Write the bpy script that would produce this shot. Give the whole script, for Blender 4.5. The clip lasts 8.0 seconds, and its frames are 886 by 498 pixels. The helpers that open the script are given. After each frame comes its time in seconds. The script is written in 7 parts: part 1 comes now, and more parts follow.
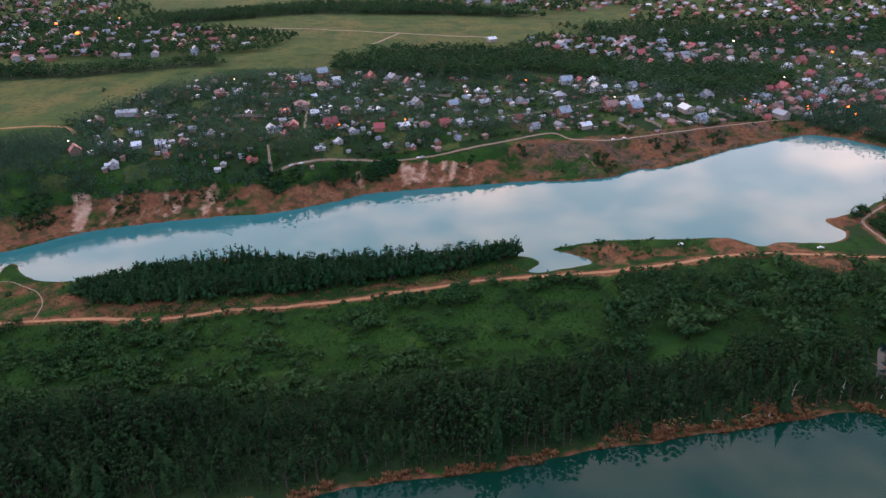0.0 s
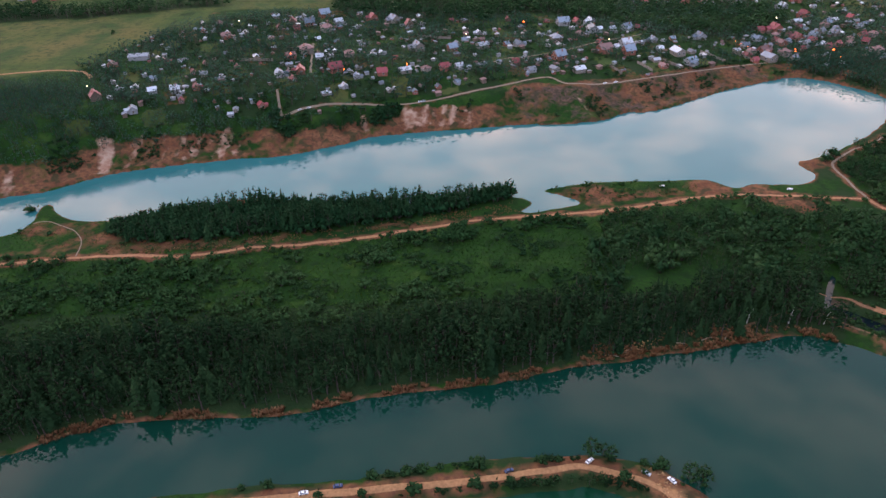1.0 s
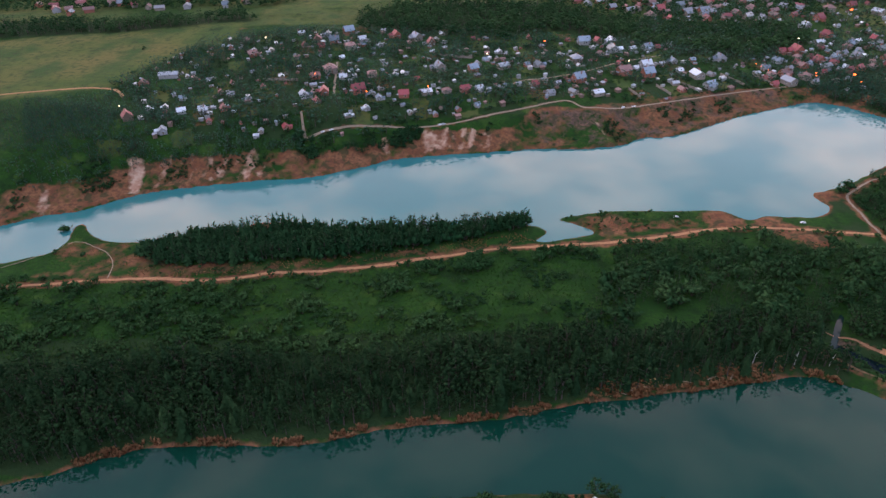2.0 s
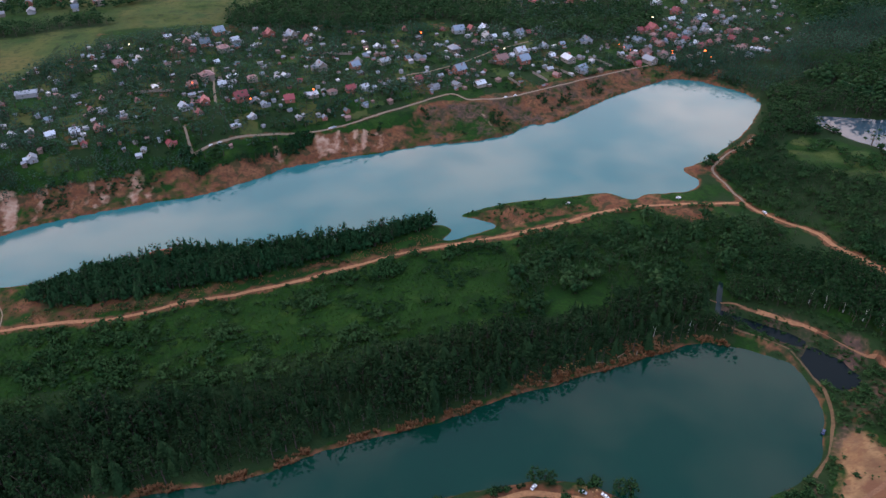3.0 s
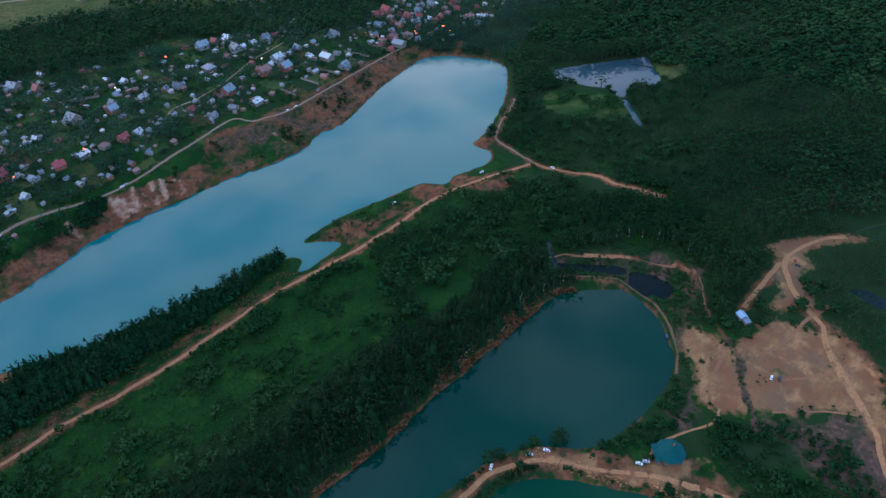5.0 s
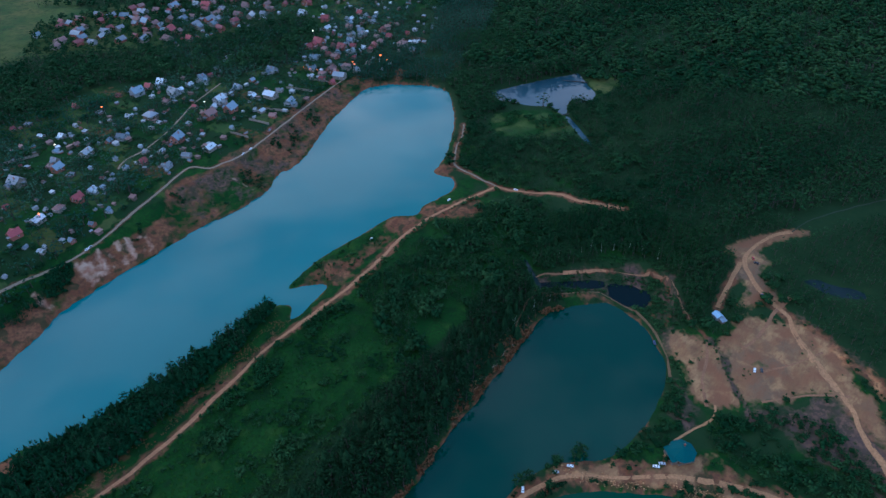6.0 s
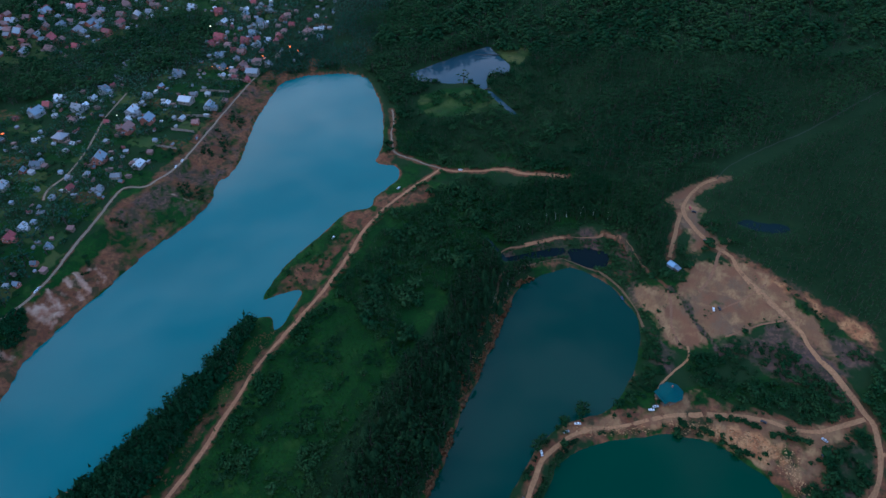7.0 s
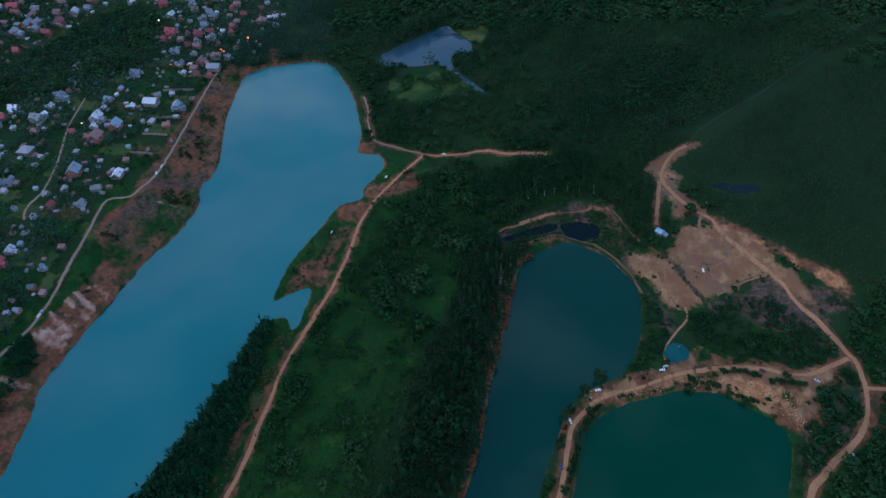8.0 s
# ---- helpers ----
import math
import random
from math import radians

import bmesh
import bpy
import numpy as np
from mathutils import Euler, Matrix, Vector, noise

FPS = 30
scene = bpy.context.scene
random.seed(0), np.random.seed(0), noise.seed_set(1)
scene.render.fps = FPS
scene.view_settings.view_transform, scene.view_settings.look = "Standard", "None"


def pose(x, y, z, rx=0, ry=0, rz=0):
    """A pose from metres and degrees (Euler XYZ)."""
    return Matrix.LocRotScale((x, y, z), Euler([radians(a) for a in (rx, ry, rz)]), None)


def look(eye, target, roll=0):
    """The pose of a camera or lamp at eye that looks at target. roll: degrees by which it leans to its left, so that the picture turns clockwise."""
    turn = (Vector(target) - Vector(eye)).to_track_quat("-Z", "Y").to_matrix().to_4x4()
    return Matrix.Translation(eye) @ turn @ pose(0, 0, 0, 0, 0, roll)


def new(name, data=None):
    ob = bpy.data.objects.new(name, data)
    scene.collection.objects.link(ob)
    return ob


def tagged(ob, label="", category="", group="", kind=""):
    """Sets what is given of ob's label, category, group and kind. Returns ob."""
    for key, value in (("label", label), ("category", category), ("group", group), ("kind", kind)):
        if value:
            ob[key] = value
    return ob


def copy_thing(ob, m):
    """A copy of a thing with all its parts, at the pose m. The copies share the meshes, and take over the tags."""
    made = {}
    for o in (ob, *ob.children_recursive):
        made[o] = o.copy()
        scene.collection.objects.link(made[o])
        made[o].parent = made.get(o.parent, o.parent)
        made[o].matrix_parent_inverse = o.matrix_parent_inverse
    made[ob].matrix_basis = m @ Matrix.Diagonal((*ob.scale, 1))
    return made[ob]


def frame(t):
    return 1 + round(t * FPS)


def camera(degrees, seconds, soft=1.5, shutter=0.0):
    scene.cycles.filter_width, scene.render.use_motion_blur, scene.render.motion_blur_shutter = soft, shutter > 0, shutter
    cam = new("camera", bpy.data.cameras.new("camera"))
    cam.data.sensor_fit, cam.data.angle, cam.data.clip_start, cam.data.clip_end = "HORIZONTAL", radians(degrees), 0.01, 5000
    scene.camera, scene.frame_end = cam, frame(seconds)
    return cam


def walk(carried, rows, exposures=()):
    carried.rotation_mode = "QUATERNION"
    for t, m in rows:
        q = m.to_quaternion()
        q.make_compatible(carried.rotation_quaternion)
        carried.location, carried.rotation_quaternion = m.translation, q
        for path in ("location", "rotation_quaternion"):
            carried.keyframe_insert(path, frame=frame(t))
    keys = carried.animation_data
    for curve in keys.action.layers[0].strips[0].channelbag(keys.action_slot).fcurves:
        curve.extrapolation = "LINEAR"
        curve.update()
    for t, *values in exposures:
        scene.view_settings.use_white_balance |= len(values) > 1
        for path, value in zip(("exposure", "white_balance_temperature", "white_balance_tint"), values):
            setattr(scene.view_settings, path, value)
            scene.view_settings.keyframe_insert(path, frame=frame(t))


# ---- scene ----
cam = camera(66.2, 8.0, soft=1.5)
PATH = [
    (0.0, (-4.48, 1.28, 116.38), (-2.98, 90.49, 71.22), -1.78),
    (0.1, (-4.59, -2.06, 117.80), (-3.18, 86.66, 71.67), -1.81),
    (0.2, (-4.71, -5.31, 119.22), (-3.35, 82.90, 72.14), -1.82),
    (0.3, (-4.82, -8.35, 120.65), (-3.50, 79.35, 72.62), -1.83),
    (0.4, (-4.91, -11.04, 122.06), (-3.62, 76.15, 73.09), -1.86),
    (0.5, (-5.00, -13.25, 123.46), (-3.68, 73.40, 73.56), -1.87),
    (0.6, (-5.05, -14.91, 124.83), (-3.69, 71.20, 74.02), -1.88),
    (0.7, (-5.10, -16.07, 126.20), (-3.68, 69.53, 74.51), -1.90),
    (0.8, (-5.12, -16.84, 127.56), (-3.69, 68.26, 75.07), -1.91),
    (0.9, (-5.11, -17.34, 128.95), (-3.75, 67.31, 75.73), -1.91),
    (1.0, (-5.06, -17.69, 130.33), (-3.89, 66.60, 76.53), -1.93),
    (1.1, (-4.94, -17.95, 131.73), (-4.11, 66.05, 77.48), -1.94),
    (1.2, (-4.74, -18.13, 133.13), (-4.38, 65.68, 78.57), -1.96),
    (1.4, (-4.18, -18.25, 135.92), (-4.95, 65.38, 81.09), -2.01),
    (1.6, (-3.60, -18.11, 138.68), (-5.37, 65.55, 83.93), -2.04),
    (1.8, (-3.17, -17.91, 141.42), (-5.45, 65.94, 86.97), -2.03),
    (2.0, (-3.07, -17.68, 144.10), (-4.92, 66.44, 90.05), -2.00),
    (2.2, (-3.53, -17.45, 146.75), (-3.59, 66.92, 93.07), -1.88),
    (2.4, (-4.77, -17.21, 149.41), (-1.33, 67.20, 95.90), -1.70),
    (2.6, (-6.90, -16.90, 152.09), (0.75, 66.85, 97.99), -1.52),
    (2.8, (-9.76, -16.49, 154.79), (1.63, 65.82, 99.15), -1.44),
    (3.0, (-13.16, -15.94, 157.47), (1.75, 64.53, 100.00), -1.44),
    (3.2, (-16.99, -15.21, 160.08), (1.56, 63.38, 101.08), -1.50),
    (3.4, (-21.07, -14.30, 162.68), (1.13, 62.44, 102.53), -1.54),
    (3.6, (-25.13, -13.23, 165.32), (0.50, 61.79, 104.37), -1.57),
    (3.8, (-29.08, -11.99, 168.05), (-0.23, 61.45, 106.61), -1.59),
    (4.0, (-33.09, -10.48, 170.88), (-1.04, 61.34, 109.11), -1.59),
    (4.2, (-37.28, -8.67, 173.84), (-1.89, 61.30, 111.78), -1.61),
    (4.4, (-41.48, -6.60, 176.81), (-2.82, 61.37, 114.47), -1.65),
    (4.6, (-45.48, -4.36, 179.63), (-3.80, 61.58, 117.07), -1.72),
    (4.8, (-49.28, -1.92, 182.29), (-4.88, 62.07, 119.57), -1.84),
    (5.0, (-53.13, 0.86, 184.94), (-6.28, 63.02, 122.14), -1.93),
    (5.2, (-57.24, 4.09, 187.69), (-8.17, 64.59, 124.99), -1.96),
    (5.4, (-61.63, 7.79, 190.54), (-10.53, 66.76, 128.01), -1.97),
    (5.6, (-66.24, 11.93, 193.45), (-13.22, 69.39, 131.10), -1.94),
    (5.8, (-71.02, 16.48, 196.38), (-16.15, 72.31, 134.15), -1.89),
    (6.0, (-75.87, 21.36, 199.28), (-19.18, 75.35, 137.06), -1.86),
    (6.2, (-80.71, 26.52, 202.13), (-22.21, 78.32, 139.73), -1.82),
    (6.4, (-85.42, 31.88, 204.92), (-25.13, 81.02, 142.07), -1.81),
    (6.6, (-89.91, 37.40, 207.64), (-27.87, 83.27, 144.01), -1.84),
    (6.8, (-94.16, 43.06, 210.35), (-30.77, 85.33, 145.59), -1.92),
    (7.0, (-98.19, 49.00, 213.13), (-34.31, 88.01, 146.82), -2.01),
    (7.2, (-102.02, 55.25, 216.01), (-38.67, 91.80, 147.81), -2.02),
    (7.4, (-105.50, 61.42, 218.92), (-42.89, 96.02, 149.05), -1.98),
    (7.6, (-108.47, 66.98, 221.73), (-45.81, 99.79, 151.04), -1.96),
    (7.8, (-110.97, 71.90, 224.43), (-47.25, 102.78, 153.82), -1.90),
    (8.0, (-113.26, 76.54, 227.08), (-47.99, 105.30, 156.99), -1.79),
]
walk(cam, [(t, look(eye, target, roll)) for t, eye, target, roll in PATH],
     exposures=[(0.0, 0.26, 6500, 28), (2.5, 0.22, 6350, 26), (3.5, 0.08, 5950, 22), (5.0, -0.17, 4950, 9), (6.5, -0.38, 4550, 7), (8.0, -0.55, 4850, 13)])

# ---- world, added fill light ----
SUN_EL, SUN_AZ = radians(7), radians(20)
world = bpy.data.worlds.new("dusk_sky")
scene.world = world
world.use_nodes = True
wn, wl = world.node_tree.nodes, world.node_tree.links


def wnode(kind, **values):
    k = wn.new("ShaderNode" + kind)
    for key, v in values.items():
        k.inputs[key].default_value = v
    return k


sky = wn.new("ShaderNodeTexSky")
sky.sky_type, sky.sun_disc = "NISHITA", False
sky.sun_elevation, sky.sun_rotation = SUN_EL, SUN_AZ
wco = wn.new("ShaderNodeTexCoord")
# an evening cloud cover: brightest low over the sunset, blue-grey overhead
wsep = wn.new("ShaderNodeSeparateXYZ")
wl.new(wco.outputs["Generated"], wsep.inputs[0])
lift = wn.new("ShaderNodeMapRange")
lift.interpolation_type = "SMOOTHSTEP"
for i, v in ((1, 0.22), (2, 0.9), (3, 1.0), (4, 0.0)):
    lift.inputs[i].default_value = v
wl.new(wsep.outputs[2], lift.inputs[0])
aim = wn.new("ShaderNodeVectorMath")
aim.operation = "DOT_PRODUCT"
aim.inputs[1].default_value = (-0.36, 0.93, 0.0)
wl.new(wco.outputs["Generated"], aim.inputs[0])
toward = wn.new("ShaderNodeMapRange")
for i, v in ((1, -0.25), (2, 0.9), (3, 0.0), (4, 1.0)):
    toward.inputs[i].default_value = v
wl.new(aim.outputs["Value"], toward.inputs[0])
glowing = wn.new("ShaderNodeMath")
glowing.operation = "MULTIPLY"
wl.new(lift.outputs[0], glowing.inputs[0])
wl.new(toward.outputs[0], glowing.inputs[1])
tone = wnode("MixRGB", Color1=(9.5, 12.0, 16.0, 1), Color2=(47.0, 39.5, 34.0, 1))
wl.new(glowing.outputs[0], tone.inputs[0])
wmap = wnode("Mapping", Scale=(1.0, 1.0, 2.4), Location=(0.3, 0.1, 0.0))
cloud = wnode("TexNoise", Scale=5.5, Detail=5.0)
wl.new(wco.outputs["Generated"], wmap.inputs[0])
wl.new(wmap.outputs[0], cloud.inputs[0])
patchy = wn.new("ShaderNodeMapRange")
for i, v in ((1, 0.40), (2, 0.62), (3, 0.0), (4, 1.0)):
    patchy.inputs[i].default_value = v
wl.new(cloud.outputs[0], patchy.inputs[0])
gap = wnode("MixRGB", Color1=(0.52, 0.62, 0.72, 1), Color2=(1.22, 1.11, 1.02, 1))
wl.new(patchy.outputs[0], gap.inputs[0])
cover = wnode("MixRGB", Fac=1.0)
cover.blend_type = "MULTIPLY"
wl.new(tone.outputs[0], cover.inputs[1])
wl.new(gap.outputs[0], cover.inputs[2])
cmix = wnode("MixRGB", Fac=0.85)
wl.new(sky.outputs[0], cmix.inputs[1])
wl.new(cover.outputs[0], cmix.inputs[2])
wl.new(cmix.outputs[0], wn["Background"].inputs[0])
wn["Background"].inputs[1].default_value = 0.1

# added warm fill from opposite the sunset, to brighten the bluffs facing the camera
warm_fill = new("warm_fill", bpy.data.lights.new("warm_fill", "SUN"))
warm_fill.data.energy, warm_fill.data.angle, warm_fill.data.color = 0.5, radians(40), (1.0, 0.88, 0.78)
warm_fill.matrix_world = look((0, 0, 0), (0.35, 0.75, -0.62))


# ---- materials ----
def material(name, colour, rough=0.9, vary=0.35, scale=1.0, bump=0.0, second=None, metal=0.0, per_object=0.0, per_island=0.0):
    """A surface with colour variation at two scales, and relief."""
    m = bpy.data.materials.new(name)
    m.use_nodes = True
    n, l = m.node_tree.nodes, m.node_tree.links
    b = n["Principled BSDF"]
    b.inputs["Roughness"].default_value, b.inputs["Metallic"].default_value = rough, metal
    co = n.new("ShaderNodeTexCoord")
    fine, large = n.new("ShaderNodeTexNoise"), n.new("ShaderNodeTexNoise")
    fine.inputs["Scale"].default_value, fine.inputs["Detail"].default_value = 3.0 * scale, 5
    large.inputs["Scale"].default_value, large.inputs["Detail"].default_value = 0.25 * scale, 3
    l.new(co.outputs["Object"], fine.inputs[0])
    l.new(co.outputs["Object"], large.inputs[0])
    mix = n.new("ShaderNodeMixRGB")
    mix.inputs[1].default_value = (*colour, 1)
    mix.inputs[2].default_value = (*(second or [c * (1 - vary) for c in colour]), 1)
    l.new(large.outputs[0], mix.inputs[0])
    hsv = n.new("ShaderNodeHueSaturation")
    span = n.new("ShaderNodeMapRange")
    span.inputs[1].default_value, span.inputs[2].default_value = 0.25, 0.75
    span.inputs[3].default_value, span.inputs[4].default_value = 1 - vary, 1 + vary
    l.new(fine.outputs[0], span.inputs[0])
    l.new(mix.outputs[0], hsv.inputs["Color"])
    value = span.outputs[0]
    for amount, kind in ((per_object, "ShaderNodeObjectInfo"), (per_island, "ShaderNodeNewGeometry")):
        if amount:
            info, rng, mul = n.new(kind), n.new("ShaderNodeMapRange"), n.new("ShaderNodeMath")
            rng.inputs[3].default_value, rng.inputs[4].default_value = 1 - amount, 1 + amount
            l.new(info.outputs["Random" if kind == "ShaderNodeObjectInfo" else "Random Per Island"], rng.inputs[0])
            mul.operation = "MULTIPLY"
            l.new(value, mul.inputs[0])
            l.new(rng.outputs[0], mul.inputs[1])
            value = mul.outputs[0]
    l.new(value, hsv.inputs["Value"])
    l.new(hsv.outputs[0], b.inputs["Base Color"])
    if bump:
        bp = n.new("ShaderNodeBump")
        bp.inputs["Strength"].default_value, bp.inputs["Distance"].default_value = 0.6, bump
        l.new(fine.outputs[0], bp.inputs["Height"])
        l.new(bp.outputs[0], b.inputs["Normal"])
    return m


def foliage(name, colour, second):
    """Leaves: tint by tree (attribute) and by leaf clump, a little light through."""
    m = bpy.data.materials.new(name)
    m.use_nodes = True
    n, l = m.node_tree.nodes, m.node_tree.links
    b = n["Principled BSDF"]
    b.inputs["Roughness"].default_value = 0.75
    b.inputs["Specular IOR Level"].default_value = 0.04
    at = n.new("ShaderNodeAttribute")
    at.attribute_name = "tint"
    mix, hsv, rng = n.new("ShaderNodeMixRGB"), n.new("ShaderNodeHueSaturation"), n.new("ShaderNodeMapRange")
    mix.inputs[1].default_value, mix.inputs[2].default_value = (*colour, 1), (*second, 1)
    l.new(at.outputs["Fac"], mix.inputs[0])
    noi, co = n.new("ShaderNodeTexNoise"), n.new("ShaderNodeTexCoord")
    noi.inputs["Scale"].default_value, noi.inputs["Detail"].default_value = 1.3, 3
    l.new(co.outputs["Object"], noi.inputs[0])
    rng.inputs[1].default_value, rng.inputs[2].default_value, rng.inputs[3].default_value, rng.inputs[4].default_value = 0.32, 0.68, 0.74, 1.26
    l.new(noi.outputs[0], rng.inputs[0])
    l.new(rng.outputs[0], hsv.inputs["Value"])
    l.new(mix.outputs[0], hsv.inputs["Color"])
    l.new(hsv.outputs[0], b.inputs["Base Color"])
    return m


def water(name, colour, rough, ripple, gloss=0.5):
    m = bpy.data.materials.new(name)
    m.use_nodes = True
    n, l = m.node_tree.nodes, m.node_tree.links
    b = n["Principled BSDF"]
    b.inputs["Roughness"].default_value, b.inputs["IOR"].default_value = rough, 1.33
    b.inputs["Specular IOR Level"].default_value = gloss
    co, noi, big, mix, bp = (n.new("ShaderNode" + k) for k in ("TexCoord", "TexNoise", "TexNoise", "MixRGB", "Bump"))
    noi.inputs["Scale"].default_value, noi.inputs["Detail"].default_value = 0.9, 4
    big.inputs["Scale"].default_value, big.inputs["Detail"].default_value = 0.02, 3
    for k in (noi, big):
        l.new(co.outputs["Object"], k.inputs[0])
    mix.inputs[1].default_value, mix.inputs[2].default_value = (*colour, 1), (*[c * 0.75 for c in colour], 1)
    l.new(big.outputs[0], mix.inputs[0])
    l.new(mix.outputs[0], b.inputs["Base Color"])
    bp.inputs["Strength"].default_value, bp.inputs["Distance"].default_value = 0.25, ripple
    l.new(noi.outputs[0], bp.inputs["Height"])
    l.new(bp.outputs[0], b.inputs["Normal"])
    return m


def glow(name, colour, strength):
    m = bpy.data.materials.new(name)
    m.use_nodes = True
    b = m.node_tree.nodes["Principled BSDF"]
    b.inputs["Base Color"].default_value = (*colour, 1)
    b.inputs["Emission Color"].default_value, b.inputs["Emission Strength"].default_value = (*colour, 1), strength
    return m


def ground_material():
    """Grass, dry field, woodland floor, clay and chalk, mixed by the cover that lies on each place, broken up by noise."""
    m = bpy.data.materials.new("ground")
    m.use_nodes = True
    n, l = m.node_tree.nodes, m.node_tree.links
    b = n["Principled BSDF"]
    b.inputs["Roughness"].default_value = 0.95
    b.inputs["Specular IOR Level"].default_value = 0.05
    co = n.new("ShaderNodeTexCoord")

    def noise_of(scale, detail=5):
        k = n.new("ShaderNodeTexNoise")
        k.inputs["Scale"].default_value, k.inputs["Detail"].default_value = scale, detail
        l.new(co.outputs["Object"], k.inputs[0])
        return k.outputs[0]

    def mixed(fac, a, c):
        k = n.new("ShaderNodeMixRGB")
        for sock, v in ((k.inputs[0], fac), (k.inputs[1], a), (k.inputs[2], c)):
            if isinstance(v, tuple):
                sock.default_value = (*v, 1)
            else:
                l.new(v, sock)
        return k.outputs[0]

    def ramp(v, lo, hi, a=0.0, c=1.0):
        k = n.new("ShaderNodeMapRange")
        k.inputs[1].default_value, k.inputs[2].default_value, k.inputs[3].default_value, k.inputs[4].default_value = lo, hi, a, c
        l.new(v, k.inputs[0])
        return k.outputs[0]

    def mask(name, rough_scale, soft=0.18):
        """An attribute whose edge is frayed by noise."""
        at, add = n.new("ShaderNodeAttribute"), n.new("ShaderNodeMath")
        at.attribute_name = name
        add.operation = "ADD"
        l.new(at.outputs["Fac"], add.inputs[0])
        l.new(ramp(noise_of(rough_scale), 0.2, 0.8, -0.35, 0.35), add.inputs[1])
        return ramp(add.outputs[0], 0.5 - soft, 0.5 + soft)

    grass = mixed(ramp(noise_of(0.08), 0.35, 0.65), (0.010, 0.042, 0.007), (0.021, 0.064, 0.010))
    grass = mixed(ramp(noise_of(0.9), 0.35, 0.7), grass, (0.012, 0.032, 0.009))
    grass = mixed(ramp(noise_of(0.17, 6), 0.52, 0.66), grass, (0.010, 0.028, 0.008))
    grass = mixed(ramp(noise_of(0.11, 6), 0.58, 0.72), grass, (0.036, 0.074, 0.014))
    field = mixed(ramp(noise_of(0.02), 0.35, 0.65), (0.058, 0.088, 0.022), (0.108, 0.098, 0.032))
    field = mixed(ramp(noise_of(0.05, 6), 0.45, 0.65), field, (0.034, 0.068, 0.020))
    field = mixed(ramp(noise_of(0.3, 6), 0.5, 0.7), field, (0.035, 0.05, 0.02))
    floor = mixed(noise_of(0.4), (0.012, 0.032, 0.012), (0.024, 0.042, 0.014))
    clay = mixed(ramp(noise_of(0.13), 0.35, 0.65), (0.142, 0.056, 0.027), (0.208, 0.095, 0.045))
    clay = mixed(ramp(noise_of(0.7), 0.4, 0.72), clay, (0.085, 0.042, 0.026))
    clay = mixed(ramp(noise_of(0.22, 7), 0.52, 0.62, 0.0, 0.8), clay, (0.036, 0.040, 0.018))
    sand = mixed(ramp(noise_of(0.07), 0.35, 0.65), (0.258, 0.150, 0.069), (0.190, 0.098, 0.046))
    sand = mixed(ramp(noise_of(0.5, 8), 0.42, 0.72), sand, (0.165, 0.088, 0.046))
    sand = mixed(ramp(noise_of(0.05, 6), 0.50, 0.66), sand, (0.155, 0.098, 0.058))
    sand = mixed(ramp(noise_of(0.09, 8), 0.50, 0.62), sand, (0.188, 0.088, 0.045))
    sand = mixed(ramp(noise_of(0.14, 9), 0.53, 0.66), sand, (0.315, 0.182, 0.083))
    # scraped furrows
    turned, lines = n.new("ShaderNodeMapping"), n.new("ShaderNodeTexNoise")
    turned.inputs["Rotation"].default_value, turned.inputs["Scale"].default_value = (0, 0, 1.9), (0.22, 0.8, 1)
    lines.inputs["Scale"].default_value, lines.inputs["Detail"].default_value, lines.inputs["Distortion"].default_value = 1.0, 5, 1.5
    l.new(co.outputs["Object"], turned.inputs[0])
    l.new(turned.outputs[0], lines.inputs[0])
    sand = mixed(ramp(lines.outputs[0], 0.50, 0.62, 0.0, 0.55), sand, (0.17, 0.082, 0.042))
    chalk = mixed(ramp(noise_of(0.35), 0.35, 0.65), (0.41, 0.275, 0.19), (0.25, 0.12, 0.075))
    waste = mixed(ramp(noise_of(0.12, 6), 0.38, 0.62), (0.088, 0.056, 0.045), (0.050, 0.042, 0.026))
    waste = mixed(ramp(noise_of(0.6, 7), 0.46, 0.62), waste, (0.128, 0.074, 0.050))
    waste = mixed(ramp(noise_of(0.3, 8), 0.56, 0.64), waste, (0.022, 0.036, 0.012))
    ochre = mixed(ramp(noise_of(0.25, 6), 0.38, 0.62), (0.46, 0.235, 0.098), (0.32, 0.125, 0.052))
    ochre = mixed(ramp(noise_of(0.8, 7), 0.50, 0.66), ochre, (0.155, 0.082, 0.036))
    col = mixed(mask("field", 0.05), grass, field)
    col = mixed(mask("woodland", 0.2), col, floor)
    col = mixed(mask("clay", 0.35), col, clay)
    col = mixed(mask("sand", 0.3), col, sand)
    col = mixed(mask("waste", 0.3), col, waste)
    col = mixed(mask("ochre", 0.4), col, ochre)
    col = mixed(mask("chalk", 0.3), col, chalk)
    l.new(col, b.inputs["Base Color"])
    bp = n.new("ShaderNodeBump")
    bp.inputs["Strength"].default_value, bp.inputs["Distance"].default_value = 0.7, 0.35
    l.new(noise_of(1.1, 8), bp.inputs["Height"])
    l.new(bp.outputs[0], b.inputs["Normal"])
    return m


